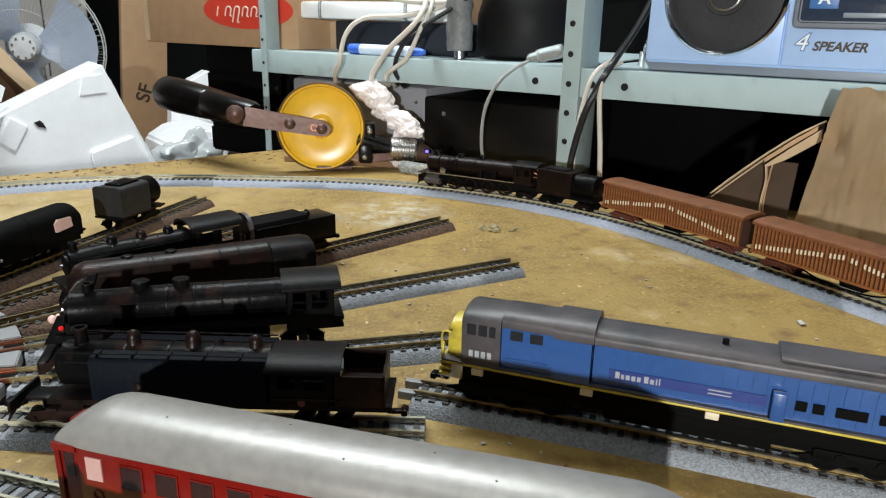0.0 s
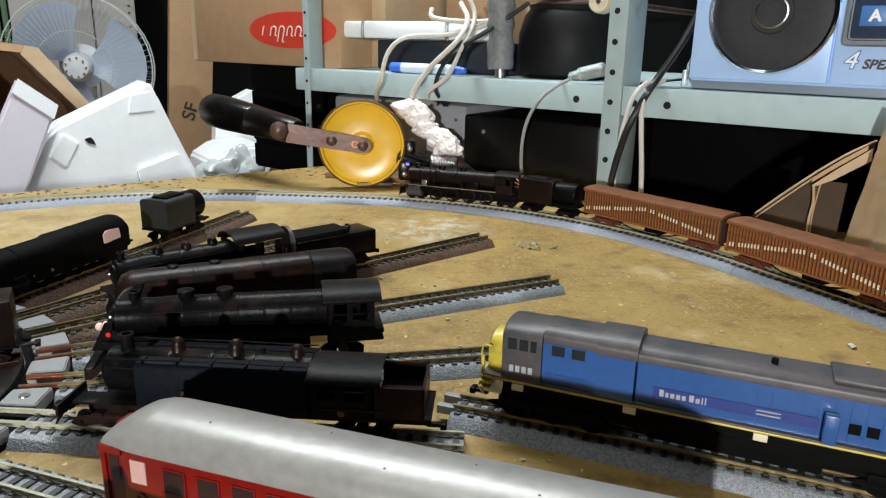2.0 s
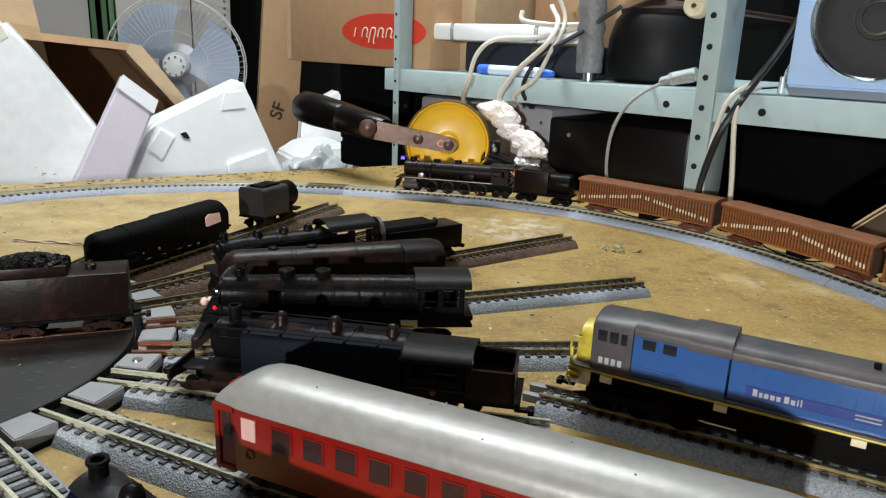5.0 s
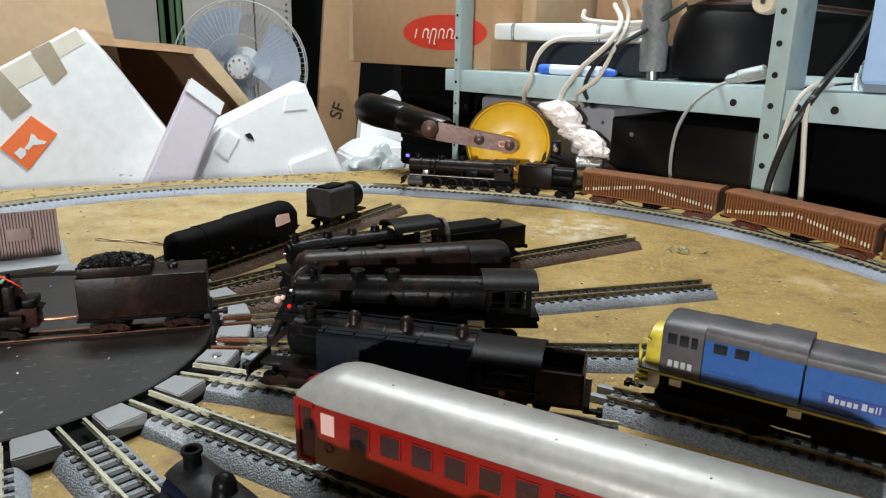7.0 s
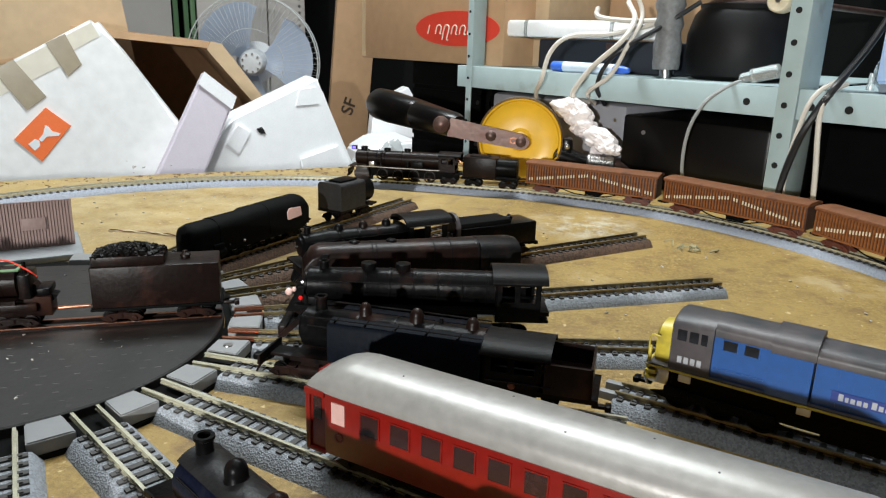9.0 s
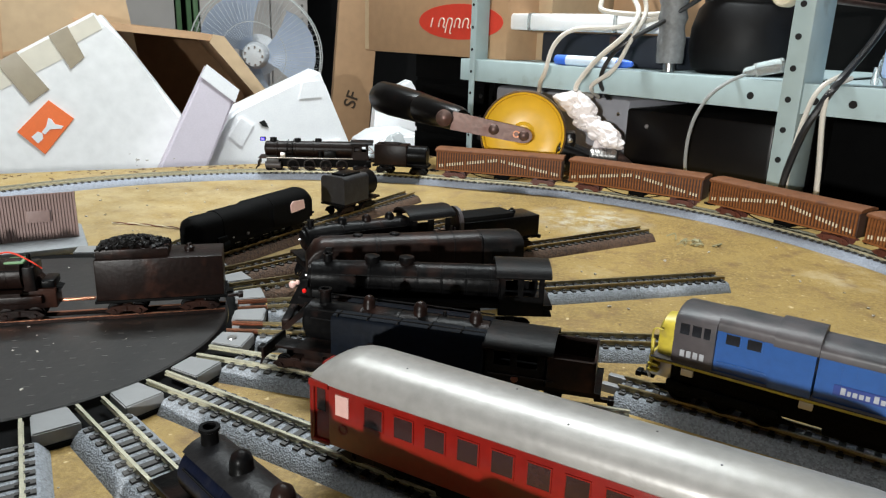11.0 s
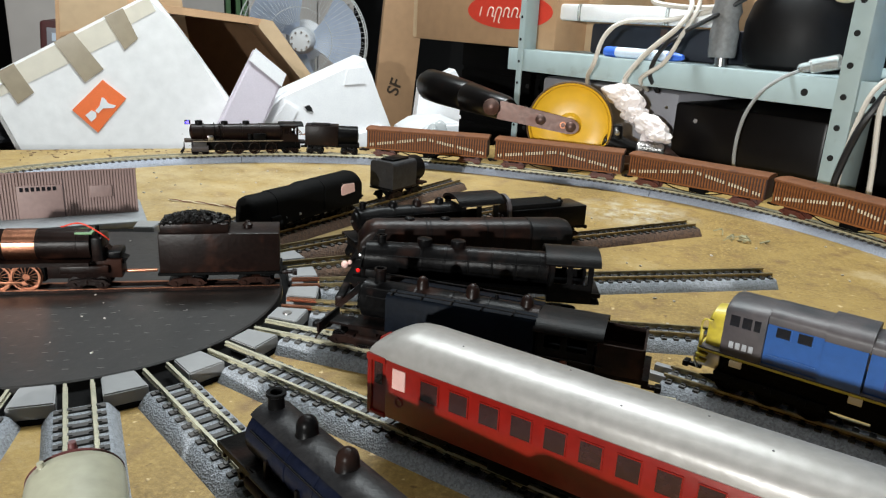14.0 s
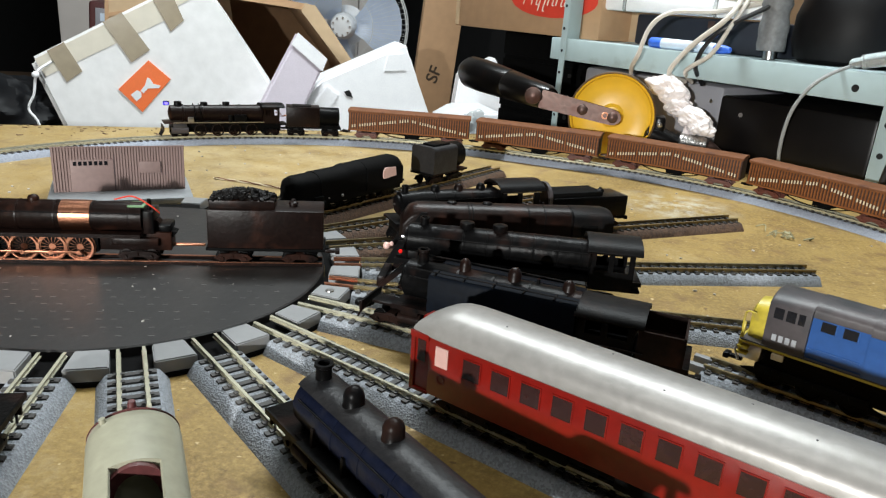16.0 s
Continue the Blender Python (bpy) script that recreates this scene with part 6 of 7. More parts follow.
def build_packing():
    t = slab("foam_block", [(-0.030, -0.0395), (-0.0144, -0.006), (0.0091, 0.0426), (0.0204, 0.0531), (0.1137, 0.0964), (0.1207, 0.0776), (0.170, -0.0395)], 0.040, 0.085, FOAM, "large tilted white polystyrene packing block with a small hole", "packing foam", 0.004, -0.009)
    bm = bme()
    prism(bm, [(0.0455, 0.0395), (0.0510, 0.0415), (0.0535, 0.0385), (0.0555, 0.0330), (0.0525, 0.0345), (0.0490, 0.0350)], 0.0385, 0.0402, "y")
    part("hole", bm, HOLE, t)
    bm = bme()
    prism(bm, [(0.098, -0.0395), (0.092, 0.006), (0.135, 0.020), (0.168, -0.0395)], 0.0355, 0.041, "y")
    bmesh.ops.bevel(bm, geom=list(bm.edges), offset=0.0015, segments=2, affect="EDGES")
    part("step", bm, FOAM, t)
    bm = bme()
    prism(bm, [(0.090, 0.064), (0.094, 0.082), (0.112, 0.084), (0.115, 0.066)], 0.0385, 0.041, "y")
    part("recess", bm, FOAM, t)
    bm = bme()
    prism(bm, [(0.012, 0.024), (0.026, 0.046), (0.040, 0.036), (0.026, 0.012)], 0.0375, 0.041, "y")
    bmesh.ops.bevel(bm, geom=list(bm.edges), offset=0.001, segments=2, affect="EDGES")
    part("rib", bm, FOAM, t)
    t = slab("foam_strip", [(-0.0775, -0.0395), (-0.0052, 0.1014), (0.0246, 0.0768), (-0.027, -0.0395)], 0.008, 0.030, FOAM_LILAC, "leaning lilac-white foam strip", "packing foam", 0.002, -0.012)
    bm = bme()
    prism(bm, [(-0.0052, 0.1018), (0.0250, 0.0770), (0.0200, 0.0640), (-0.0120, 0.0900)], 0.0060, 0.0090, "y")
    part("pale_end", bm, FOAM, t)
    slab("foam_wedge", [(0.160, -0.0395), (0.166, 0.004), (0.190, 0.018), (0.2340, 0.0190), (0.2369, -0.0395)], 0.055, 0.14, FOAM, "low white polystyrene wedge", "packing foam", 0.003)
    slab("foam_sheet", [(0.195, -0.0395), (0.205, 0.055), (0.2514, 0.0780), (0.2960, 0.0087), (0.262, -0.0395)], 0.145, 0.165, FOAM, "upright white foam sheet behind the drill", "packing foam", 0.002)
    # wrapped parcel
    t = slab("parcel", [(-0.2360, -0.0395), (-0.2740, 0.0610), (-0.1140, 0.1500), (-0.0900, 0.118), (-0.0380, 0.0400), (-0.0220, -0.0395)], 0.034, 0.12, BAGWHITE, "white wrapped parcel with brown tape and an orange sticker", "parcel", 0.005)
    for q in ([(-0.2043, 0.0998), (-0.1866, 0.1100), (-0.1624, 0.0753), (-0.1804, 0.0622)], [(-0.1578, 0.1253), (-0.1404, 0.1343), (-0.1286, 0.106), (-0.1417, 0.0945)],
              [(-0.2566, 0.0699), (-0.2408, 0.0787), (-0.2263, 0.0516), (-0.2413, 0.0403)]):
        bm = bme()
        prism(bm, q, 0.0328, 0.0343, "y")
        part("tape", bm, TAPE, t)
    bm = bme()
    prism(bm, [(-0.2680, 0.0615), (-0.1165, 0.1455), (-0.1105, 0.1330), (-0.1330, 0.1200), (-0.1440, 0.1060), (-0.2600, 0.0450)], 0.0334, 0.0345, "y")
    part("paper_band", bm, PAPER, t, "cream paper band along the top")
    bm = bme()
    prism(bm, [(-0.1644, 0.0650), (-0.1440, 0.0470), (-0.1730, 0.0126), (-0.1945, 0.0351)], 0.0326, 0.0344, "y")
    st = part("sticker", bm, ORANGE, t, "orange sticker with white shapes")
    bm = bme()
    prism(bm, [(-0.1830, 0.0300), (-0.1770, 0.0350), (-0.1730, 0.0330), (-0.1730, 0.0280), (-0.1780, 0.0235)], 0.0320, 0.0327, "y")
    prism(bm, [(-0.1735, 0.0345), (-0.1690, 0.0400), (-0.1665, 0.0480), (-0.1640, 0.0470), (-0.1610, 0.0420), (-0.1540, 0.0400), (-0.1560, 0.0375), (-0.1660, 0.0370), (-0.1710, 0.0320)], 0.0320, 0.0327, "y")
    part("print", bm, WHITE, st)
    # open carton behind
    t = thing("open_carton", edge_pose(0, 0, 0), "open brown cardboard carton lying tilted", "cardboard box")
    bm = bme()
    prism(bm, [(-0.140, 0.142), (0.000, 0.1290), (0.010, 0.1270), (0.000, 0.1220), (-0.140, 0.1340)], 0.110, 0.30, "y")
    part("flap", bm, CARD, t)
    bm = bme()
    prism(bm, [(0.000, 0.1290), (0.0600, 0.0600), (0.110, -0.0395), (0.098, -0.0395), (0.050, 0.0550), (-0.004, 0.1210)], 0.110, 0.30, "y")
    part("side", bm, CARD, t)
    # the carton's inside back: same cardboard, its shade painted as darker brown
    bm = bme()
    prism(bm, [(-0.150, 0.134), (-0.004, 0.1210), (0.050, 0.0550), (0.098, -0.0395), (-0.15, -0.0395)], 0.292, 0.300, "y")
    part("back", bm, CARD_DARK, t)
    bm = bme()
    prism(bm, [(0.000, 0.1295), (0.012, 0.1275), (0.062, 0.0600), (0.050, 0.0550), (-0.004, 0.1205)], 0.106, 0.111, "y")
    part("edge", bm, CARD_PALE, t)
    t = slab("flattened_carton", [(-0.205, -0.0395), (-0.218, 0.080), (-0.208, 0.22), (-0.100, 0.26), (-0.060, -0.0395)], 0.150, 0.158, CARD_PALE, "beige flattened cardboard carton behind the parcel", "cardboard box", 0)
    bm = bme()
    prism(bm, [(-0.2190, 0.078), (-0.2090, 0.218), (-0.2060, 0.2185), (-0.2150, 0.078)], 0.1485, 0.1505, "y")
    part("fold_edge", bm, CARD, t)
    bm = bme()
    prism(bm, [(-0.2150, 0.104), (-0.1000, 0.128), (-0.0995, 0.124), (-0.2145, 0.100)], 0.1490, 0.1502, "y")
    part("crease", bm, CARD, t)
    t = thing("cardboard_strip", edge_pose(0.216, 0.33, -0.0395, ry=5), "tall cardboard strip with dark printed letters", "cardboard")
    bm = bme()
    box(bm, -0.030, 0.032, 0, 0.012, 0, 0.36, 0.001)
    sheet = part("sheet", bm, CARD, t)
    text_mesh("SF", 0.027, LETTER_DARK, sheet, pose(0.000, -0.0008, 0.074, 90, 0, 0) @ pose(0, 0, 0, 0, 0, 75), bold=0.0004)
    t = thing("red_case", edge_pose(-0.236, 0.30, -0.0395, ry=4), "dark red case with a pale blue display", "case")
    bm = bme()
    box(bm, -0.030, 0.035, 0, 0.10, 0, 0.150, 0.004)
    part("body", bm, MAROON, t)
    bm = bme()
    box(bm, -0.022, 0.028, -0.001, 0.001, 0.112, 0.142, 0.001)
    part("display", bm, GREYBOX, t)
    bm = bme()
    for i in range(4):
        box(bm, -0.016 + i * 0.011, -0.010 + i * 0.011, -0.0016, -0.0008, 0.126, 0.136)
    part("plain_bar", bm, PALE_BLUE, t)

    def crumple(name, at, size, seed, rough, material, label, category):
        t = thing(name, at, label, category)
        bm = bme()
        bmesh.ops.create_icosphere(bm, subdivisions=5, radius=1.0)
        for v in bm.verts:
            n = v.co.normalized()
            f = 1 + rough * noise.noise(n * 1.5 + Vector((seed, 1, 2))) - rough * 0.7 * abs(noise.noise(n * 2.6 + Vector((2, seed, 5))))
            v.co = Vector((n.x * size[0] * f, n.y * size[1] * f, max(0.0, size[2] * (0.9 + n.z * f))))
        part("film", bm, material, t, smooth=25)
    crumple("plastic_bag", edge_pose(0.190, 0.052, -0.0395), (0.036, 0.016, 0.030), 4, 0.55, BAGCLEAR, "crumpled clear plastic bag beside the foam", "plastic bag")
    crumple("bin_bag", edge_pose(-0.318, 0.060, -0.0395), (0.072, 0.040, 0.046), 9, 0.30, BINBAG, "slack black plastic bag tied with white string", "plastic bag")
    t = thing("string", edge_pose(-0.262, 0.016, -0.0395), "knotted white string hanging over the black bag", "string")
    bm = bme()
    tube(bm, [(0.010, 0.010, 0.100), (-0.002, 0.002, 0.090), (-0.006, 0.000, 0.070), (-0.012, 0.000, 0.055), (-0.004, -0.002, 0.040), (-0.006, 0.0, 0.002)], 0.0013, 6, 5)
    bmesh.ops.create_icosphere(bm, subdivisions=2, radius=0.0034, matrix=pose(-0.003, 0, 0.088))
    part("cord", bm, FOAM, t)


def build_fan():
    c = EDGE_O + EDGE_U * 0.085 + EDGE_N * 0.35
    t = thing("electric_fan", FAR @ pose(c.x, c.y, 0.098, rz=18), "white electric fan with pale blue blades in a wire guard", "electric fan")
    R = 0.094
    bm = bme()
    lathe(bm, (0, -0.030, 0), (0, 1, 0), [(0, 0.004), (0.002, 0.015), (0.008, 0.018), (0.024, 0.019), (0.024, 0.002)], 28)
    hub = part("hub", bm, FANWHITE, t)
    for i in range(9):
        a = math.tau * i / 9
        bm = bme()
        cyl(bm, (0.0125 * math.cos(a), -0.0305, 0.0125 * math.sin(a)), (0.0125 * math.cos(a), -0.027, 0.0125 * math.sin(a)), 0.0013, n=8)
        part("screw_hole", bm, STEEL, hub)
    for i in range(3):
        bm = bme()
        rows = []
        for r in (0.020, 0.036, 0.056, 0.076, 0.087):
            row = []
            for j in range(9):
                f = j / 8 - 0.5
                spread = 1.0 + 0.62 * (r / 0.08)
                a = i * math.tau / 3 + 0.15 + f * spread
                rr = r - (0.010 if r > 0.08 else 0) * (abs(f) * 2) ** 3
                row.append((rr * math.cos(a), -0.010 + f * 0.022, rr * math.sin(a)))
            rows.append(row)
        vs = [[bm.verts.new(p) for p in row] for row in rows]
        for a, b in zip(vs, vs[1:]):
            for j in range(8):
                bm.faces.new((a[j], a[j + 1], b[j + 1], b[j]))
        bmesh.ops.solidify(bm, geom=list(bm.faces), thickness=0.0014)
        part("blade", bm, FANBLADE, t)
    for y, rr in ((-0.016, R), (0.012, R), (-0.034, R * 0.5)):
        bm = bme()
        tube(bm, [(rr * math.cos(k * math.tau / 40), y, rr * math.sin(k * math.tau / 40)) for k in range(41)], 0.0010 if rr == R else 0.0004, 6, 1)
        part("guard_ring", bm, FANWIRE, t)
    bm = bme()
    for k in range(72):
        a = math.tau * k / 72
        ca, sa = math.cos(a), math.sin(a)
        for pts in ([(0.026, -0.036), (0.06, -0.036), (0.088, -0.026), (R, -0.016)], [(R, 0.012), (0.085, 0.030), (0.04, 0.040)], [(R, -0.016), (R, 0.012)]):
            tube(bm, [(r * ca, y, r * sa) for r, y in pts], 0.0002, 4, 2 if len(pts) > 2 else 1)
    tagged(part("guard_wire", bm, FANWIRE, t), kind="stuff")
    bm = bme()
    cyl(bm, (0, 0.018, 0), (0, 0.075, -0.004), 0.030, 0.022, 20)
    part("motor_housing", bm, FANWHITE, t)
    bm = bme()
    cyl(bm, (0, 0.045, -0.02), (0, 0.045, -0.125), 0.010, n=14)
    lathe(bm, (0, 0.045, -0.1375), (0, 0, 1), [(0, 0.06), (0.008, 0.058), (0.014, 0.03), (0.016, 0.01)], 28)
    part("stand", bm, FANWHITE, t)
    # wall panel and window frame behind the fan
    t = thing("cupboard_door", edge_pose(0, 0.56, -0.328), "beige painted cupboard door panels with green uprights", "cupboard")
    for x0, x1 in ((-0.34, -0.014), (0.026, 0.142), (0.144, 0.208)):
        bm = bme()
        box(bm, x0, x1, 0, 0.02, 0, 1.19, 0.002)
        part("door_panel", bm, WALL, t)
    for x0 in (-0.012, 0.004, 0.015):
        bm = bme()
        box(bm, x0, x0 + 0.008, -0.006, 0.012, 0, 1.19, 0.001)
        part("upright", bm, GREENFRAME, t)
    bm = bme()
    for i in range(40):
        cyl(bm, (0.198, -0.0008, 0.25 + i * 0.011), (0.198, 0.001, 0.25 + i * 0.011), 0.0022, n=8)
    part("edge_bolt", bm, STEEL, t)


def build_drill():
    t = thing("hand_drill", pose(-0.0466, 0.700, 0.0440, rz=6), "old hand drill with yellow gear wheel, crank and black handle", "hand drill")
    R = 0.0425
    bm = bme()
    lathe(bm, (0, 0.006, 0), (0, -1, 0), [(0, R * 0.3), (0.001, R * 0.9), (0.0035, R * 0.97), (0.0075, R), (0.0085, R * 0.985), (0.0075, R * 0.93), (0.0045, R * 0.90), (0.0030, R * 0.82), (0.0020, R * 0.5), (0.0026, R * 0.28), (0.0060, R * 0.20), (0.0065, R * 0.02)], 64)
    wh = part("gear_wheel", bm, WHEELYELLOW, t, "dished yellow gear wheel")
    bm = bme()
    lathe(bm, (0, 0.006, 0), (0, -1, 0), [(0.0025, R * 0.96), (0.0035, R * 1.012), (0.0085, R * 1.012), (0.0090, R * 0.985), (0.0080, R * 0.965)], 64, False)
    part("rim", bm, WHEELRIM, wh)
    bm = bme()
    m = Matrix.Translation((0, -0.0105, 0)) @ Matrix.Rotation(radians(9), 4, "Y")
    out = [(0.010 * math.cos(a * math.pi / 8 - math.pi / 2), 0.0078 * math.sin(a * math.pi / 8 - math.pi / 2)) for a in range(9)]
    prism(bm, out + [(-0.072, 0.0092), (-0.072, -0.0092)], -0.0012, 0.0012, "y", m)
    bmesh.ops.bevel(bm, geom=list(bm.edges), offset=0.0004, segments=2, affect="EDGES")
    arm = part("crank_arm", bm, BROWNSTEEL, t)
    for x, r in ((-0.0290, 0.0052), (0.0015, 0.0052)):
        bm = bme()
        p = m @ Vector((x, -0.001, 0))
        lathe(bm, p, (0, -1, 0), [(0, r), (0.0016, r), (0.0030, r * 0.75), (0.0040, r * 0.3), (0.0041, 0.0001)], 20)
        part("bolt", bm, BROWNSTEEL, arm)
    bm = bme()
    lathe(bm, m @ Vector((-0.006, -0.0014, 0)), (0, -1, 0), [(0, 0.0036), (0.0006, 0.0036), (0.0006, 0.0022), (0.0001, 0.002)], 16, False)
    part("eyelet", bm, COPPER, arm)
    bm = bme()
    lathe(bm, (-0.062, -0.002, 0.0115), (-0.1165, 0.1213, 0.0095), [(0, 0.0100), (0.006, 0.0125), (0.032, 0.0138), (0.070, 0.0160), (0.073, 0.0150), (0.076, 0.0163), (0.128, 0.0184), (0.154, 0.0180), (0.163, 0.0140), (0.166, 0.002)], 32)
    part("handle", bm, BLACKWOOD, t, "glossy black turned handle")
    bm = bme()
    lathe(bm, (-0.078, -0.016, 0.014), (0, -1, 0), [(0, 0.0085), (0.004, 0.0080), (0.006, 0.0045), (0.007, 0.001)], 18)
    part("ferrule", bm, BROWNSTEEL, t)
    bm = bme()
    cyl(bm, (0.000, 0.0165, 0.0), (0.050, 0.0165, -0.014), 0.0090, 0.0090, 16)
    lathe(bm, (0.034, 0.008, -0.012), (0.034, 0, -0.0105), [(0, 0.004), (0.002, 0.0100), (0.012, 0.0105), (0.022, 0.0095), (0.036, 0.0098)], 20)
    box(bm, 0.042, 0.053, 0.000, 0.020, -0.018, 0.004, 0.003)
    box(bm, 0.036, 0.050, -0.004, 0.016, -0.036, -0.016, 0.003)
    fr = part("frame", bm, BLACKWOOD, t)
    for x, z in ((0.0475, -0.0040), (0.0420, -0.0290)):
        bm = bme()
        lathe(bm, (x, 0.0002 if z > -0.01 else -0.0038, z), (0, -1, 0), [(0, 0.0026), (0.0012, 0.0026), (0.0020, 0.0012), (0.0021, 0.0001)], 12)
        part("screw", bm, STEEL, fr)
    bm = bme()
    prism(bm, [(0.050, -0.034), (0.070, -0.031), (0.070, -0.025), (0.052, -0.026)], -0.004, 0.004, "y")
    part("side_lug", bm, BROWNSTEEL, t)
    bm = bme()
    prof = [(0, 0.006), (0.001, 0.0115)]
    for i in range(9):
        prof += [(0.0020 + i * 0.0026, 0.0122), (0.0034 + i * 0.0026, 0.0122), (0.0038 + i * 0.0026, 0.0115), (0.0044 + i * 0.0026, 0.0115)]
    lathe(bm, (0.067, 0.006, -0.0225), (0.9, 0.0, -0.05), prof + [(0.0270, 0.0105)], 28)
    ch = part("chuck", bm, STEEL, t, "ribbed steel chuck sleeve")
    bm = bme()
    lathe(bm, (0.0935, 0.006, -0.0240), (0.0195, 0.0, -0.0070), [(0, 0.0105), (0.004, 0.0100), (0.019, 0.0052), (0.0205, 0.0046), (0.0205, 0.001)], 24)
    part("chuck_nose", bm, BROWNSTEEL, ch)
    bm = bme()
    box(bm, -0.006, 0.030, -0.002, 0.020, -0.0425, -0.0385, 0.001)
    part("foot", bm, BROWNSTEEL, t)
    # wooden batten it lies against
    t = thing("wood_batten", pose(0.010, 0.755, 0.0, rz=-12), "flat brown wooden batten on the board", "timber")
    bm = bme()
    box(bm, -0.10, 0.065, -0.030, 0.025, 0.0002, 0.006, 0.001)
    part("plank", bm, CARD_DARK, t)


def build_shelving():
    t = thing("steel_shelving", shelf_pose(0, 0, 0), "grey-green slotted steel shelving unit with bolt holes", "shelving")
    ztop, h = 0.109, 0.0245
    for name, u0, u1 in (("shelf", -0.032, 0.3555), ("shelf", 0.3735, 0.95)):
        bm = bme()
        prism(bm, [(0, ztop - h), (0.0012, ztop - h), (0.0012, ztop - 0.0012), (0.34, ztop - 0.0012), (0.34, ztop), (0.0006, ztop), (0, ztop - 0.0008)], u0, u1)
        sh = part(name, bm, SHELF, t)
        holes = [u for u in ((0.330,) if u0 < 0 else (0.384, 0.413, 0.75))]
        for u in holes:
            bm = bme()
            cyl(bm, (u, -0.0002, ztop - 0.0135), (u, 0.0015, ztop - 0.0135), 0.0032, n=16)
            part("bolt_hole", bm, HOLE, sh)
    # added black sheet stands in for the shade behind the shelves
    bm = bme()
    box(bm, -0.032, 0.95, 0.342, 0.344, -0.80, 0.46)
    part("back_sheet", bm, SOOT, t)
    for u0, w, side in ((0.3562, 0.0165, 0.040), (-0.0155, 0.0085, 0.0200)):
        bm = bme()
        box(bm, u0, u0 + w, -0.0018, -0.0002, -0.80 if u0 < 0 else 0.0, 0.46, 0.0002)
        box(bm, u0 + w - 0.0014, u0 + w, -0.0002, side, ztop + 0.0002 if u0 < 0 else 0.0, 0.46, 0.0002)
        post = part("post", bm, SHELF, t)
        for k in range(14):
            z = 0.0195 + 0.0252 * k
            bm = bme()
            cyl(bm, (u0 + w * 0.42, -0.0022, z), (u0 + w * 0.42, -0.0012, z), min(0.0026, w * 0.2), n=12)
            part("bolt_hole", bm, HOLE, post)
            bm = bme()
            cyl(bm, (u0 + w - 0.0018, side * 0.62, z - 0.004), (u0 + w - 0.0008, side * 0.62, z - 0.004), 0.0026, n=12)
            part("bolt_hole", bm, HOLE, post)
    for u in (-0.02, 0.94):
        bm = bme()
        box(bm, u, u + 0.02, 0.318, 0.336, -0.80, 0.46)
        part("post", bm, SHELF, t)

    def on_shelf(name, u, d, z, label, category, **turn):
        return thing(name, shelf_pose(u, d, z, **turn), label, category)
    # carton with a red oval
    t = on_shelf("carton", -0.125, 0.030, 0.1092, "tan cardboard carton with a red oval print", "cardboard box")
    bm = bme()
    box(bm, -0.140, 0.138, 0, 0.20, 0, 0.20, 0.001)
    bx = part("body", bm, CARD, t)
    bm = bme()
    box(bm, -0.1405, -0.132, -0.0006, 0.001, 0.002, 0.198)
    part("corner_tape", bm, CARD_PALE, bx)
    bm = bme()
    prism(bm, [(0.0555 + 0.076 * math.cos(a * math.tau / 40), 0.0425 + 0.0215 * math.sin(a * math.tau / 40)) for a in range(40)], -0.0007, 0.0005, "y")
    lg = part("oval_print", bm, REDPRINT, bx)
    bm = bme()
    for i, (w, z0, z1) in enumerate(((0.0, -0.007, 0.004), (0.0085, -0.007, 0.004), (0.0085, -0.014, 0.004), (0.0080, -0.007, 0.004), (0.0085, -0.007, 0.004), (0.008, -0.007, 0.004))):
        x = 0.006 + i * 0.0148
        lean = 0.30
        pts = [(x, z0), (x, z1)] if not w else [(x, z0), (x, z1 - 0.002), (x + w * 0.5, z1), (x + w, z1 - 0.003), (x + w, z0 + 0.001), (x + w * 1.35, z0)]
        tube(bm, [(px + lean * pz, -0.0010, 0.0425 + pz) for px, pz in pts], 0.0009, 6, 4)
    part("plain_bar", bm, LETTER_PALE, lg)
    t = on_shelf("crate", -0.17, 0.09, -0.04, "dark crate under the carton", "crate")
    bm = bme()
    box(bm, -0.05, 0.11, 0.002, 0.13, 0, 0.1485, 0.001)
    part("body", bm, SOOT, t)
    for z in (0.003, 0.040, 0.077, 0.114):
        bm = bme()
        box(bm, -0.05, 0.11, -0.001, 0.0015, z, z + 0.031, 0.0006)
        part("slat", bm, SOOT, t)
    t = on_shelf("carton", 0.012, 0.085, 0.1092, "pale cardboard box standing upright", "cardboard box")
    bm = bme()
    box(bm, -0.034, 0.022, 0, 0.13, 0, 0.20, 0.001)
    part("body", bm, CARD_PALE, t)
    t = on_shelf("plywood_board", 0.10, 0.20, 0.1092, "brown plywood board leaning at the back of the shelf", "board")
    bm = bme()
    box(bm, -0.06, 0.10, 0, 0.02, 0, 0.20, 0.001)
    part("sheet", bm, CARD, t)
    t = on_shelf("black_case", 0.118, 0.060, 0.1092, "flat navy-black plastic case", "case")
    bm = bme()
    box(bm, -0.076, 0.105, 0, 0.12, 0, 0.0335, 0.003)
    part("body", bm, NAVYBOX, t)
    bm = bme()
    box(bm, 0.02, 0.028, -0.0008, 0.001, 0.024, 0.031, 0.0003)
    part("latch", bm, BROWNSTEEL, t)
    t = on_shelf("plastic_tube_light", 0.108, 0.048, 0.1432, "white plastic sleeve wrapped in clear film", "plastic sleeve")
    bm = bme()
    box(bm, -0.109, 0.112, -0.012, 0.020, 0.001, 0.0195, 0.004)
    part("sleeve", bm, FOAM, t)
    for x in (-0.068, 0.05):
        bm = bme()
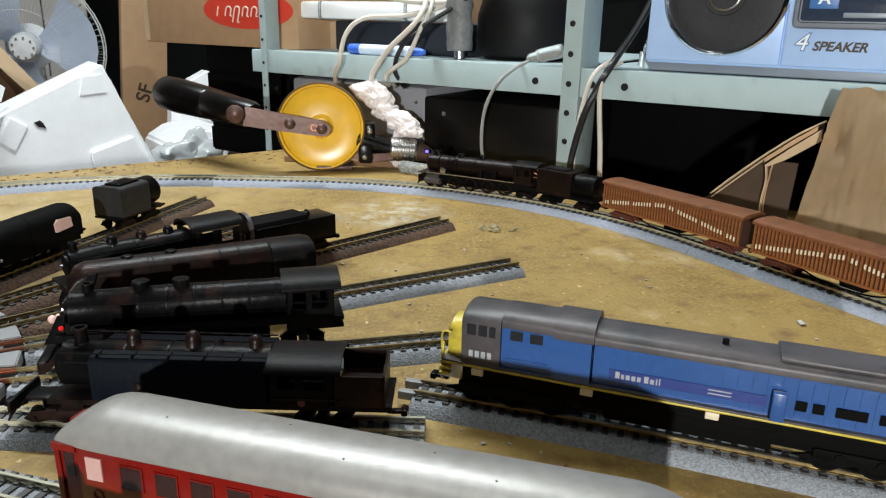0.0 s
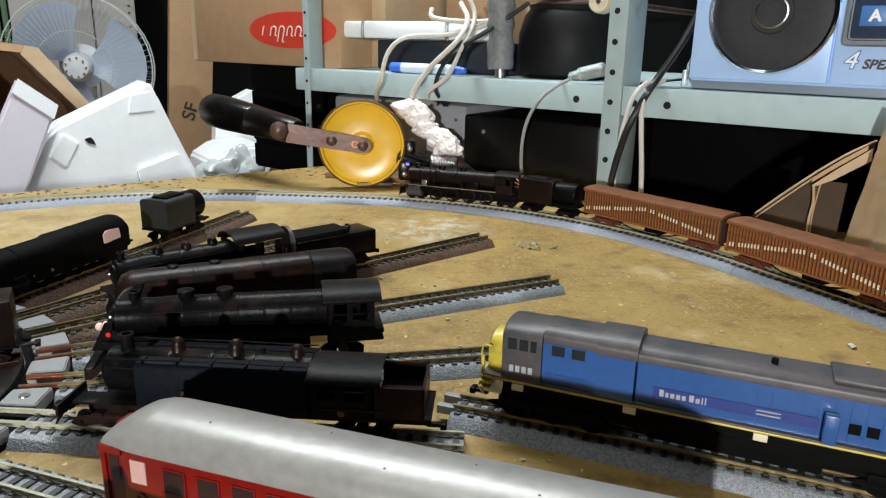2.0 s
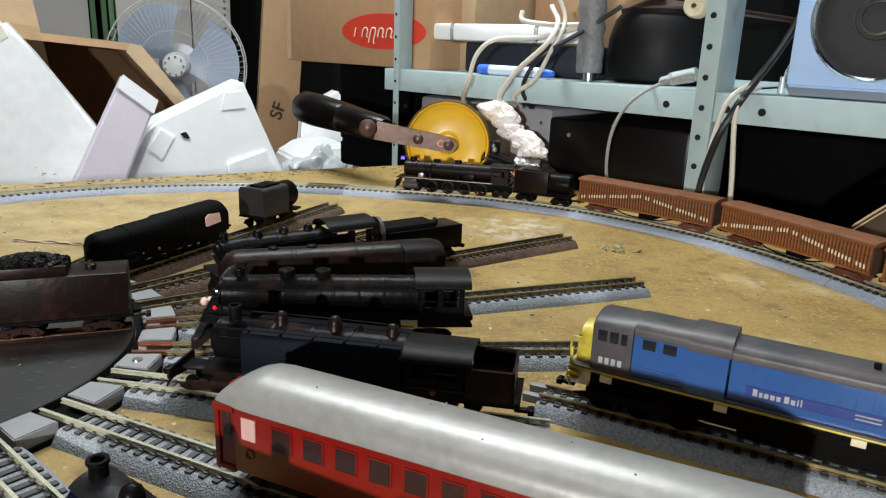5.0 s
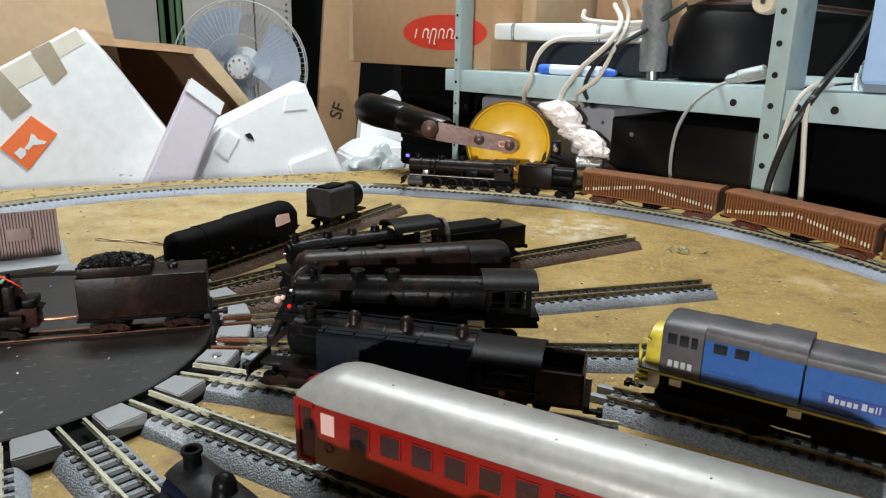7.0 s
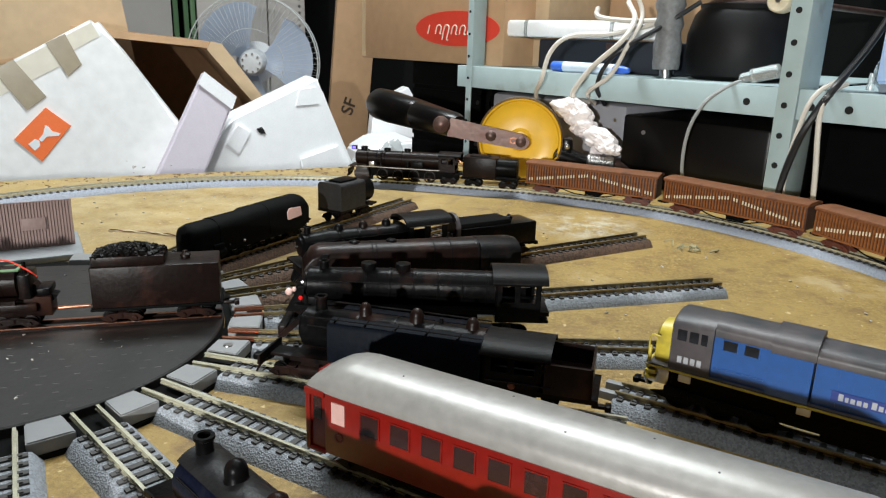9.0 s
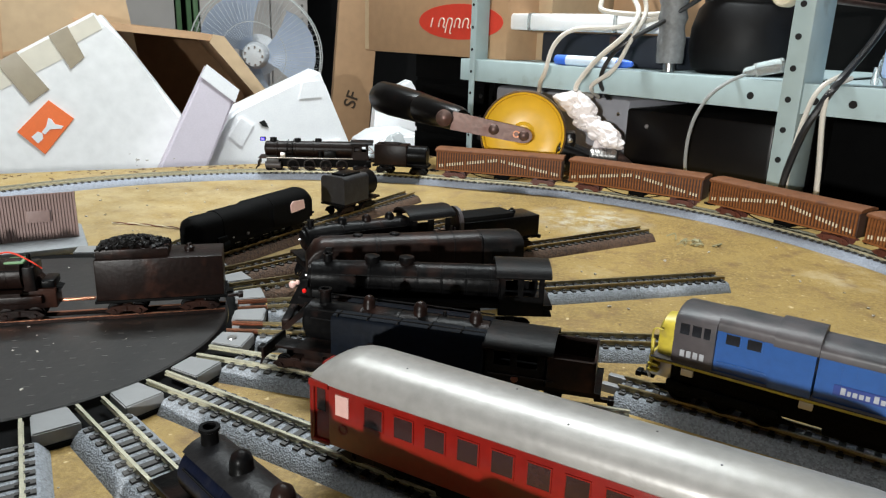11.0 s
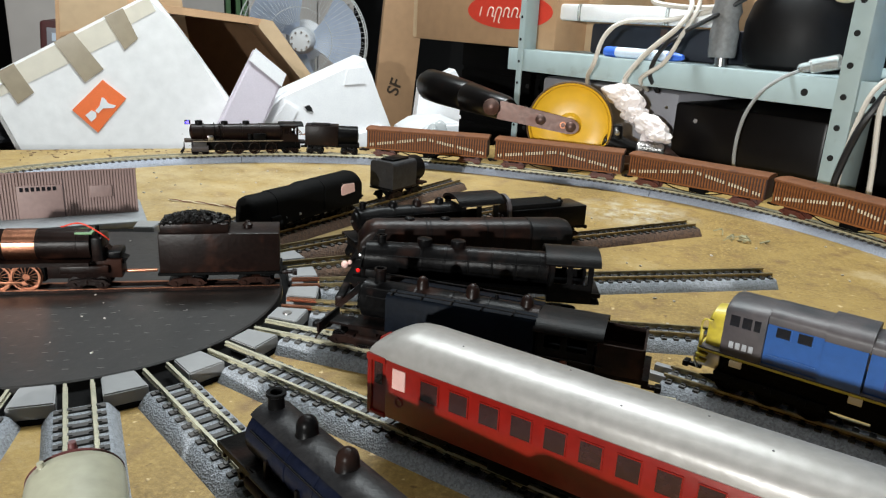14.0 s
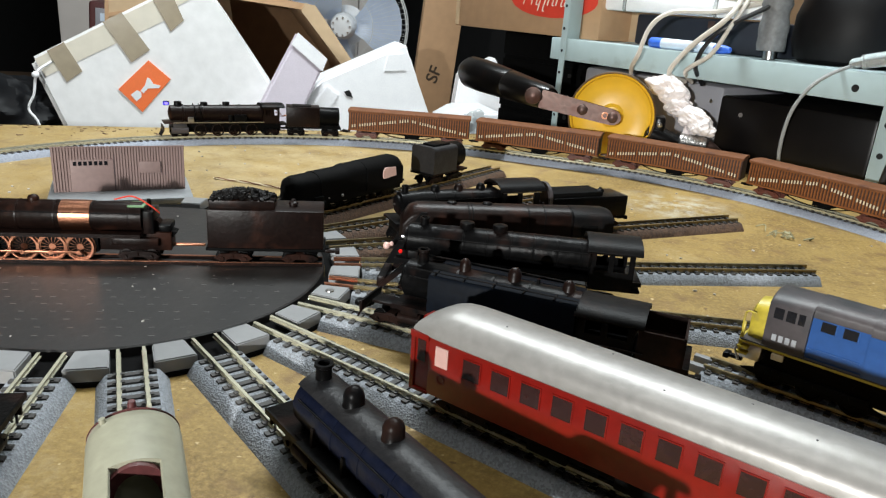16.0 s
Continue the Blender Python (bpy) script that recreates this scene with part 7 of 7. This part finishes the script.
        box(bm, x, x + 0.003, -0.0126, 0.0205, 0.0004, 0.0202, 0.004)
        part("band", bm, CLEAR, t)
    t = on_shelf("marker_pen", 0.106, 0.010, 0.1092, "blue and white marker pen lying on the shelf edge", "pen")
    bm = bme()
    lathe(bm, (0.000, 0, 0.0055), (1, 0, 0), [(0.014, 0.0054), (0.078, 0.0054), (0.080, 0.0040)], 18)
    part("barrel", bm, MARKWHITE, t)
    bm = bme()
    lathe(bm, (0.000, 0, 0.0055), (1, 0, 0), [(0, 0.0044), (0.001, 0.0052), (0.016, 0.0055)], 18)
    part("cap", bm, MARKBLUE, t)
    bm = bme()
    lathe(bm, (0.079, 0, 0.0055), (1, 0, 0), [(0, 0.0046), (0.010, 0.0042), (0.017, 0.0026), (0.018, 0.0005)], 18)
    part("tip", bm, MARKBLUE, t)
    t = on_shelf("foam_tube", 0.231, 0.030, 0.1092, "grey lagging tube standing upright on a steel stub", "tube", ry=-3)
    bm = bme()
    random.seed(3)
    lathe(bm, (0, 0, 0.008), (0.02, 0, 1), [(i * 0.006, 0.0132 + random.uniform(-0.0014, 0.0014)) for i in range(26)], 20)
    part("lagging", bm, TUBEGREY, t)
    bm = bme()
    cyl(bm, (0, 0, 0), (0, 0, 0.012), 0.0058, n=16)
    part("stub", bm, STEEL, t)
    t = on_shelf("cooking_pot", 0.276, 0.085, 0.1092, "sooty black round pot", "pot")
    bm = bme()
    lathe(bm, (0, 0, 0), (0, 0, 1), [(0, 0.040), (0.004, 0.046), (0.020, 0.0505), (0.042, 0.0500), (0.060, 0.045), (0.066, 0.040), (0.070, 0.041), (0.071, 0.038), (0.066, 0.035)], 40)
    part("body", bm, POT, t)
    bm = bme()
    lathe(bm, (0, 0, 0.0665), (0, 0, 1), [(0, 0.036), (0.006, 0.034), (0.012, 0.020), (0.014, 0.002)], 32)
    part("lid", bm, BROWNSTEEL, t)
    t = on_shelf("foil", 0.262, 0.062, 0.1884, "crumpled grey foil on the pot lid", "foil")
    bm = bme()
    bmesh.ops.create_icosphere(bm, subdivisions=4, radius=1.0)
    for v in bm.verts:
        n = v.co.normalized()
        f = 1 + 0.4 * noise.noise(n * 2.0 + Vector((3, 1, 2))) - 0.25 * abs(noise.noise(n * 4.0))
        v.co = Vector((n.x * 0.026 * f, n.y * 0.018 * f, max(0.0, 0.007 + n.z * 0.009 * f)))
    part("sheet", bm, TUBEGREY, t, smooth=30)
    t = on_shelf("cable_reel", 0.338, 0.015, 0.1795, "small white plastic wall clip roller", "roller", rx=0)
    bm = bme()
    lathe(bm, (0, 0.0, 0), (0, -1, 0), [(-0.012, 0.0105), (-0.004, 0.0105), (0, 0.0100), (0.0012, 0.0088), (0.0004, 0.0060), (0.0004, 0.0005)], 28)
    part("wheel", bm, CREAM, t)
    bm = bme()
    cyl(bm, (0, 0.001, 0), (0, -0.0016, 0), 0.0022, n=12)
    part("axle", bm, STEEL, t)
    bm = bme()
    cyl(bm, (0, 0.010, 0), (0.0, 0.326, 0), 0.003, n=10)
    part("arm", bm, BROWNSTEEL, t)


def build_radio():
    t = thing("radio_cassette", shelf_pose(0.424, 0.012, 0.1098), "pale blue silver cassette radio with round speaker", "radio")
    W, D, H = 0.36, 0.085, 0.135
    bm = bme()
    box(bm, 0, W, 0.002, D, 0.006, H, 0.003)
    body = part("body", bm, RADIO, t)
    bm = bme()
    box(bm, 0.002, W - 0.002, 0.0035, D, 0.000, 0.0075, 0.001)
    part("base", bm, RADIOGREY, t)
    bm = bme()
    tube(bm, [(-0.004, 0.030, 0.001), (-0.007, 0.022, 0.010), (-0.005, 0.016, 0.020), (-0.002, 0.020, 0.027)], 0.0016, 8, 5)
    cyl(bm, (-0.009, 0.020, 0.0005), (-0.009, 0.020, 0.014), 0.0030, 0.0022, 12)
    part("aerial_plug", bm, CLEAR, t, "clear plastic plug at the side")
    for x0, x1 in ((0.0005, 0.1035), (0.1050, 0.262), (0.2635, W - 0.0005)):
        bm = bme()
        box(bm, x0, x1, -0.0006, 0.004, 0.0085, H - 0.004, 0.0012)
        part("front_panel", bm, RADIO, body)
    for cx in (0.0585, 0.310):
        bm = bme()
        c = (cx, 0, 0.0600)
        lathe(bm, c, (0, -1, 0), [(0.0004, 0.0470), (0.0030, 0.0465), (0.0042, 0.0450), (0.0034, 0.0432), (0.0010, 0.0425)], 64, False)
        ring = part("speaker_ring", bm, CHROME, t)
        bm = bme()
        lathe(bm, c, (0, -1, 0), [(0.0008, 0.0428), (0.0016, 0.0400), (0.0012, 0.030), (0.0008, 0.016), (0.0014, 0.0155), (0.0012, 0.001)], 64)
        part("speaker_cone", bm, MESH, ring)
        bm = bme()
        lathe(bm, c, (0, -1, 0), [(0.0010, 0.0125), (0.0022, 0.0122), (0.0024, 0.0112), (0.0014, 0.0108)], 40, False)
        part("centre_ring", bm, STEEL, ring)
    bm = bme()
    box(bm, 0.1090, 0.190, -0.0026, 0.001, 0.0360, 0.092, 0.004)
    cw = part("cassette_frame", bm, RADIOGREY, t)
    bm = bme()
    box(bm, 0.1125, 0.187, -0.0032, -0.001, 0.0400, 0.089, 0.003)
    win = part("cassette_window", bm, TAPEWINDOW, cw)
    bm = bme()
    box(bm, 0.1190, 0.138, -0.0037, -0.003, 0.0500, 0.064, 0.0004)
    lab = part("cassette_label", bm, TAPEBLUE, cw)
    text_mesh("A", 0.011, WHITE, lab, pose(0.1285, -0.0040, 0.0570, 90, 0, 0), bold=0.0004)
    # a reflection on the window, modelled as a flat grey bar
    bm = bme()
    box(bm, 0.142, 0.184, -0.0037, -0.003, 0.0440, 0.0475, 0.0004)
    part("cassette_glint", bm, RADIOGREY, cw)
    text_mesh("4", 0.0180, TAPEBLUE, body, pose(0.1168, -0.0010, 0.0258, 90, 0, 0), shear=0.25, bold=0.0006)
    text_mesh("4", 0.0175, WHITE, body, pose(0.1168, -0.0014, 0.0258, 90, 0, 0), shear=0.25, bold=0.0)
    text_mesh("SPEAKER", 0.0092, LETTER_DARK, body, pose(0.1430, -0.0012, 0.0235, 90, 0, 0), shear=0.25, bold=0.0003)


def world_at(u, d, z):
    p = SHELF_O + SHELF_U * u + SHELF_N * d
    return Vector((p.x, p.y, z))


def build_clutter():
    # grey instrument box and black box under the shelf
    t = thing("grey_box", shelf_pose(0.09, 0.035, 0.0), "grey painted metal box with rounded corners under the shelf", "metal box")
    bm = bme()
    box(bm, -0.095, 0.098, 0, 0.12, 0.0003, 0.078, 0.005)
    part("body", bm, GREYBOX, t)
    bm = bme()
    for x in (0.085,):
        for z in (0.045, 0.062):
            cyl(bm, (x, -0.0006, z), (x, 0.001, z), 0.002, n=10)
    part("screw", bm, STEEL, t)
    t = thing("black_box", shelf_pose(0.265, 0.020, 0.0), "glossy black metal box under the shelf", "metal box")
    bm = bme()
    box(bm, -0.070, 0.082, 0, 0.14, 0.0003, 0.071, 0.003)
    part("body", bm, DARKBOX, t)
    bm = bme()
    cyl(bm, (-0.045, -0.0008, 0.055), (-0.045, 0.001, 0.055), 0.0022, n=10)
    part("screw", bm, STEEL, t)
    # crumpled tissue
    t = thing("tissue", shelf_pose(0.180, -0.012, 0.0), "crumpled white tissue paper behind the drill", "tissue")
    for j, (cx, cz, sx, sz) in enumerate(((-0.032, 0.075, 0.022, 0.0105), (-0.018, 0.068, 0.016, 0.0140), (-0.010, 0.057, 0.015, 0.0110), (0.008, 0.049, 0.018, 0.0110), (0.020, 0.041, 0.014, 0.0090), (0.008, 0.018, 0.008, 0.0190))):
        bm = bme()
        bmesh.ops.create_icosphere(bm, subdivisions=5, radius=1.0)
        for v in bm.verts:
            n = v.co.normalized()
            f = 1.02 + 0.30 * noise.noise(n * 1.5 + Vector((j * 7, 1, 2))) - 0.30 * abs(noise.noise(n * 2.4 + Vector((j, 5, 2)))) - 0.05 * abs(noise.noise(n * 5.0 + Vector((j, 2, 9))))
            v.co = Vector((cx + n.x * sx * f, n.y * 0.012 * f, max(0.0003, cz + n.z * sz * f + 0.25 * (v.co.x * -sz if j in (3, 4) else 0))))
        part("fold", bm, TISSUE, t, smooth=50)
    t = thing("clear_clip", shelf_pose(0.222, -0.030, 0.0), "clear plastic screw cap pack on the board", "plastic clip")
    bm = bme()
    for i in range(6):
        lathe(bm, (-0.018 + i * 0.0056, 0, 0.0064), (1, 0, 0), [(0, 0.0045), (0.0008, 0.0062), (0.0040, 0.0062), (0.0050, 0.0045)], 16)
    part("cap_row", bm, CLEAR, t)
    # cables
    def cable(name, pts, r, material, label):
        t = thing(name, pose(0, 0, 0), label, "cable", "cables over the shelf")
        part("cord", tube(bme(), pts, r, 8, 8), material, t)
    W = world_at
    cable("cable", [W(0.094, 0.0, 0.079), W(0.104, -0.012, 0.090), W(0.1164, -0.020, 0.1025), W(0.1232, -0.016, 0.1305), W(0.140, -0.006, 0.1461), W(0.1750, 0.020, 0.150), W(0.225, 0.030, 0.162)], 0.0024, CABLE_W, "off-white cable looped over the shelf edge")
    cable("cable", [W(0.150, 0.020, 0.0790), W(0.152, -0.012, 0.088), W(0.1741, -0.014, 0.1157), W(0.2046, -0.010, 0.1431), W(0.2030, 0.010, 0.1635), W(0.185, 0.024, 0.18)], 0.0026, CABLE_W, "off-white cable hanging from the shelf")
    cable("cable", [W(0.158, 0.02, 0.0790), W(0.170, -0.010, 0.092), W(0.196, -0.012, 0.110), W(0.2080, -0.008, 0.135), W(0.206, 0.018, 0.165), W(0.195, 0.02, 0.19)], 0.0022, CABLE_W, "off-white cable hanging from the shelf")
    cable("cable", [W(0.174, 0.015, 0.079), W(0.180, -0.010, 0.098), W(0.1913, -0.012, 0.1218), W(0.210, -0.004, 0.140), W(0.2302, 0.020, 0.1587), W(0.26, 0.03, 0.18)], 0.0022, CABLE_B, "black cable running up behind the shelf")
    cable("cable", [W(0.150, 0.022, 0.175), W(0.155, 0.018, 0.166), W(0.185, 0.022, 0.1625), W(0.215, 0.028, 0.163), W(0.235, 0.03, 0.168)], 0.0026, CABLE_W, "off-white cable coil on the sleeve")
    cable("cable", [W(0.283, 0.005, 0.003), W(0.284, -0.012, 0.030), W(0.2886, -0.018, 0.0654), W(0.2992, -0.016, 0.0915), W(0.311, -0.006, 0.1055), W(0.320, 0.006, 0.1125)], 0.0016, CABLE_G, "thin grey cable hanging over the shelf edge")
    t = thing("cable_connector", shelf_pose(0.322, 0.006, 0.1152, ry=-14), "clear plastic cable connector", "connector")
    bm = bme()
    lathe(bm, (-0.004, 0, 0), (1, 0, 0), [(0, 0.002), (0.002, 0.0040), (0.010, 0.0042), (0.011, 0.0060), (0.034, 0.0062), (0.035, 0.0050)], 18)
    part("shell", bm, CLEAR, t)
    cable("cable", [W(0.372, -0.006, 0.0005), W(0.3740, -0.010, 0.030), W(0.383, -0.012, 0.068), W(0.3930, -0.010, 0.094), W(0.402, -0.002, 0.115), W(0.412, 0.03, 0.150), W(0.424, 0.06, 0.20)], 0.0030, CABLE_B, "thick black cable beside the shelf post")
    cable("cable", [W(0.3735, 0.0, 0.0005), W(0.3750, -0.006, 0.045), W(0.3835, -0.010, 0.090), W(0.390, -0.006, 0.108), W(0.398, 0.010, 0.1175)], 0.0020, CABLE_W, "white cable over the shelf edge")
    cable("cable", [W(0.400, -0.002, 0.0005), W(0.3995, -0.008, 0.040), W(0.3955, -0.010, 0.090), W(0.3985, -0.006, 0.108), W(0.404, 0.012, 0.115)], 0.0022, CABLE_W, "white cable over the shelf edge")
    # torn carton on the right
    t = thing("torn_carton", shelf_pose(0.55, -0.02, 0.0), "torn brown cardboard carton with open flaps", "cardboard box")
    # both flaps are plain cardboard with their shade put into a darker brown
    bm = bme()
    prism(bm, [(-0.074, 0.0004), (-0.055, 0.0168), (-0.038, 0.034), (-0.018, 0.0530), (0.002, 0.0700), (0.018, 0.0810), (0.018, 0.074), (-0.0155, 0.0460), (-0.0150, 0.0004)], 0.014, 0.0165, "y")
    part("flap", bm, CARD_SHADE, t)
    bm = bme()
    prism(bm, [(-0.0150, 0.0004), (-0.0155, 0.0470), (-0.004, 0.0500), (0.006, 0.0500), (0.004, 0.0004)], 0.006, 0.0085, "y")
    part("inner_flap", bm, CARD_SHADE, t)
    bm = bme()
    prism(bm, [(-0.0160, 0.0470), (-0.0020, 0.0600), (0.0185, 0.0775), (0.0190, 0.0690), (-0.0020, 0.0530), (-0.0140, 0.0465)], -0.002, 0.002, "y")
    part("folded_lip", bm, CARD_PALE, t, "pale folded lip")
    bm = bme()
    prism(bm, [(-0.0170, 0.0520), (0.0020, 0.0685), (0.0150, 0.0785), (0.0150, 0.0755), (-0.0020, 0.0615), (-0.0170, 0.0485)], 0.004, 0.008, "y")
    part("folded_lip", bm, CARD, t)
    # the crumpled outer panel, its edge torn ragged
    edge = ((0.0000, 0.0108), (0.020, 0.0140), (0.040, 0.0165), (0.052, 0.0190), (0.070, 0.0212), (0.085, 0.0232), (0.100, 0.0262), (0.1085, 0.0280))

    def left_edge(z):
        for (z0, x0), (z1, x1) in zip(edge, edge[1:]):
            if z <= z1:
                break
        return x0 + (x1 - x0) * (z - z0) / (z1 - z0) + 0.0007 * noise.noise((z * 400, 1, 7))
    nx, nz = 56, 44
    front = []
    for k in range(nz + 1):
        row = []
        for i in range(nx + 1):
            top = 0.1085 + 0.0022 * noise.noise((i * 0.25, 4, 1))
            z = 0.0004 + top * k / nz
            x = left_edge(min(z, 0.1085)) + (0.150 - 0.02) * i / nx
            q = Vector((x * 30, 3.0, z * 16))
            fold = 0.0075 * noise.noise(q) - 0.0055 * abs(noise.noise(q * 1.9 + Vector((4, 0, 1)))) + 0.0007 * math.sin(x * 900 + 2 * noise.noise(q))
            dent = -0.008 * math.exp(-((x - 0.030) / 0.006) ** 2 - ((z - 0.070) / 0.010) ** 2)
            row.append((x, -0.020 + fold - dent * 1.0, z))
        front.append(row)
    bm = bme()
    vs = [[bm.verts.new(p) for p in row] for row in front]
    for r0, r1 in zip(vs, vs[1:]):
        for i in range(nx):
            bm.faces.new((r0[i], r0[i + 1], r1[i + 1], r1[i]))
    bmesh.ops.solidify(bm, geom=list(bm.faces), thickness=0.003)
    part("panel", bm, CARD_PALE, t, "pale crumpled panel", 60)
    for pts, r, m in (([(-0.055, 0.0135, 0.0172), (-0.038, 0.0135, 0.0345), (-0.018, 0.0135, 0.0535), (0.002, 0.0130, 0.0705), (0.019, 0.012, 0.082)], 0.0008, CARD_PALE),
                      ([(-0.054, 0.0132, 0.0145), (-0.036, 0.0132, 0.0325), (-0.018, 0.0132, 0.0500), (0.000, 0.0125, 0.0660)], 0.0006, CARD_PALE),
                      ([(-0.0150, 0.0055, 0.0010), (-0.0152, 0.0055, 0.020), (-0.0140, 0.0050, 0.034), (-0.0155, 0.0040, 0.047)], 0.0009, CARD_PALE),
                      ([(-0.0128, 0.0055, 0.0010), (-0.0134, 0.0055, 0.022), (-0.0120, 0.0050, 0.040), (-0.0110, 0.0040, 0.048)], 0.0006, CARD)):
        bm = bme()
        tube(bm, pts, r, 6, 4)
        part("torn_edge", bm, m, t)
    # debris on the board
    random.seed(11)
    t = thing("dry_weed", pose(0.108, 0.500, 0.0), "small clump of dry grey-green scatter weed", "scatter")
    bm = bme()
    for i in range(12):
        a, r = random.uniform(0, math.tau), random.uniform(0.0, 0.014)
        x, y = r * math.cos(a) * 1.2, r * math.sin(a)
        tube(bm, [(x, y, 0.0004), (x + random.uniform(-0.004, 0.004), y + random.uniform(-0.003, 0.003), random.uniform(0.001, 0.005)),
                  (x + random.uniform(-0.007, 0.007), y + random.uniform(-0.005, 0.005), random.uniform(0.0004, 0.004))], random.uniform(0.0003, 0.0007), 4, 3)
    tagged(part("stalk", bm, mat("dry_weed_green", (0.26, 0.24, 0.14), 0.8), t), kind="stuff")
    bm = bme()
    for i in range(420):
        x, y = random.uniform(-0.48, 0.30), random.uniform(0.02, 0.66)
        if (Vector((x, y, 0)) - PIVOT).length < 0.125 or (Vector((x, y, 0)) - EAST).length > 0.325 and x > -0.05:
            continue
        s = random.uniform(0.0003, 0.0010) * (2.2 if i % 23 == 0 else 1)
        box(bm, -s, s, -s * 0.6, s * 0.6, 0, s * 0.7, 0, pose(x, y, 0.0001, random.uniform(-10, 10), random.uniform(-10, 10), random.uniform(0, 180)))
    tagged(part("sawdust", bm, SPECK, smooth=0), "pale wood crumbs and dust scattered on the board", "debris", kind="stuff")
    bm = bme()
    for i in range(34):
        a, r = random.uniform(0, math.tau), 0.09 * math.sqrt(random.random())
        s = random.uniform(0.0002, 0.0006)
        box(bm, -s, s, -s * 0.5, s * 0.5, 0, s, 0, pose(PIVOT.x + r * math.cos(a), PIVOT.y + r * math.sin(a), 0.0055, rz=random.uniform(0, 180)))
    tagged(part("dust", bm, SPECK, smooth=0), "white dust specks on the black turntable deck", "debris", kind="stuff")
    bm = bme()
    for i in range(240):
        p = EDGE_O + EDGE_U * random.uniform(-0.35, 0.29) - EDGE_N * (0.004 + 0.05 * random.random() ** 2)
        q = random.uniform(0.0004, 0.0013)
        box(bm, -q * random.uniform(1, 3.5), q, -q * 0.5, q * 0.5, 0, q * 0.6, 0, pose(p.x, p.y, 0.0001, 0, 0, random.uniform(0, 180)))
    tagged(part("splinters", bm, BENCHWOOD, smooth=0), "brown splinters and crumbs along the sawn board edge", "debris", kind="stuff")
    t = thing("twisted_wire", pose(0, 0, 0), "orange and white twisted wire on the board", "wire")
    for ph, m in ((0, BOGIE_RED), (math.pi, CREAM)):
        pts = [(-0.30 + i * 0.0030, 0.405 + 0.004 * math.sin(i * 0.12) + 0.0005 * math.cos(i * 0.9 + ph), 0.0010 + 0.0005 * math.sin(i * 0.9 + ph)) for i in range(46)]
        part("strand", tube(bme(), pts, 0.0004, 6, 2), m, t)


build_room()
build_turntable()
build_shelving()
build_radio()
build_fan()
build_packing()
build_drill()
build_clutter()
build_hut()
build_diesel()
build_coach()
build_tank_engine()
build_red_lamp_engine()
build_streamlined_engine()
build_small_engine()
build_dark_engine()
build_turntable_train()
build_blue_engine()
build_railcar()
TRAIN = build_train()
build_tracks()

# where the train's front stands on the main line, by the second
FRONT = [(0.0, 0.2532), (0.5, 0.2660), (1.0, 0.2802), (2.0, 0.3082), (2.5, 0.3212), (3.0, 0.3352), (4.0, 0.3610), (4.5, 0.3775), (5.0, 0.3922), (7.5, 0.4607), (8.0, 0.4765),
         (8.5, 0.4930), (9.0, 0.5107), (10.0, 0.5530), (10.5, 0.5770), (11.5, 0.6238), (12.0, 0.6442), (12.5, 0.6655), (13.0, 0.6849), (13.5, 0.7014), (14.0, 0.7154), (14.5, 0.7289), (15.0, 0.7434), (15.5, 0.7584), (16.0, 0.7744)]


def front_at(t):
    for (t0, s0), (t1, s1) in zip(FRONT, FRONT[1:]):
        if t <= t1:
            return s0 + (s1 - s0) * (t - t0) / (t1 - t0)
    return FRONT[-1][1]


def motions():
    times = sorted({i * 0.5 for i in range(33)})
    for car, back, base in TRAIN:
        rows = []
        for t in times:
            s = front_at(t) - back
            p, _ = along(s + base / 2)
            q, _ = along(s - base / 2)
            c = (p + q) / 2
            rows.append((t, pose(c.x, c.y, RT, rz=math.degrees(math.atan2(p.y - q.y, p.x - q.x)))))
        walk(car, rows)


motions()
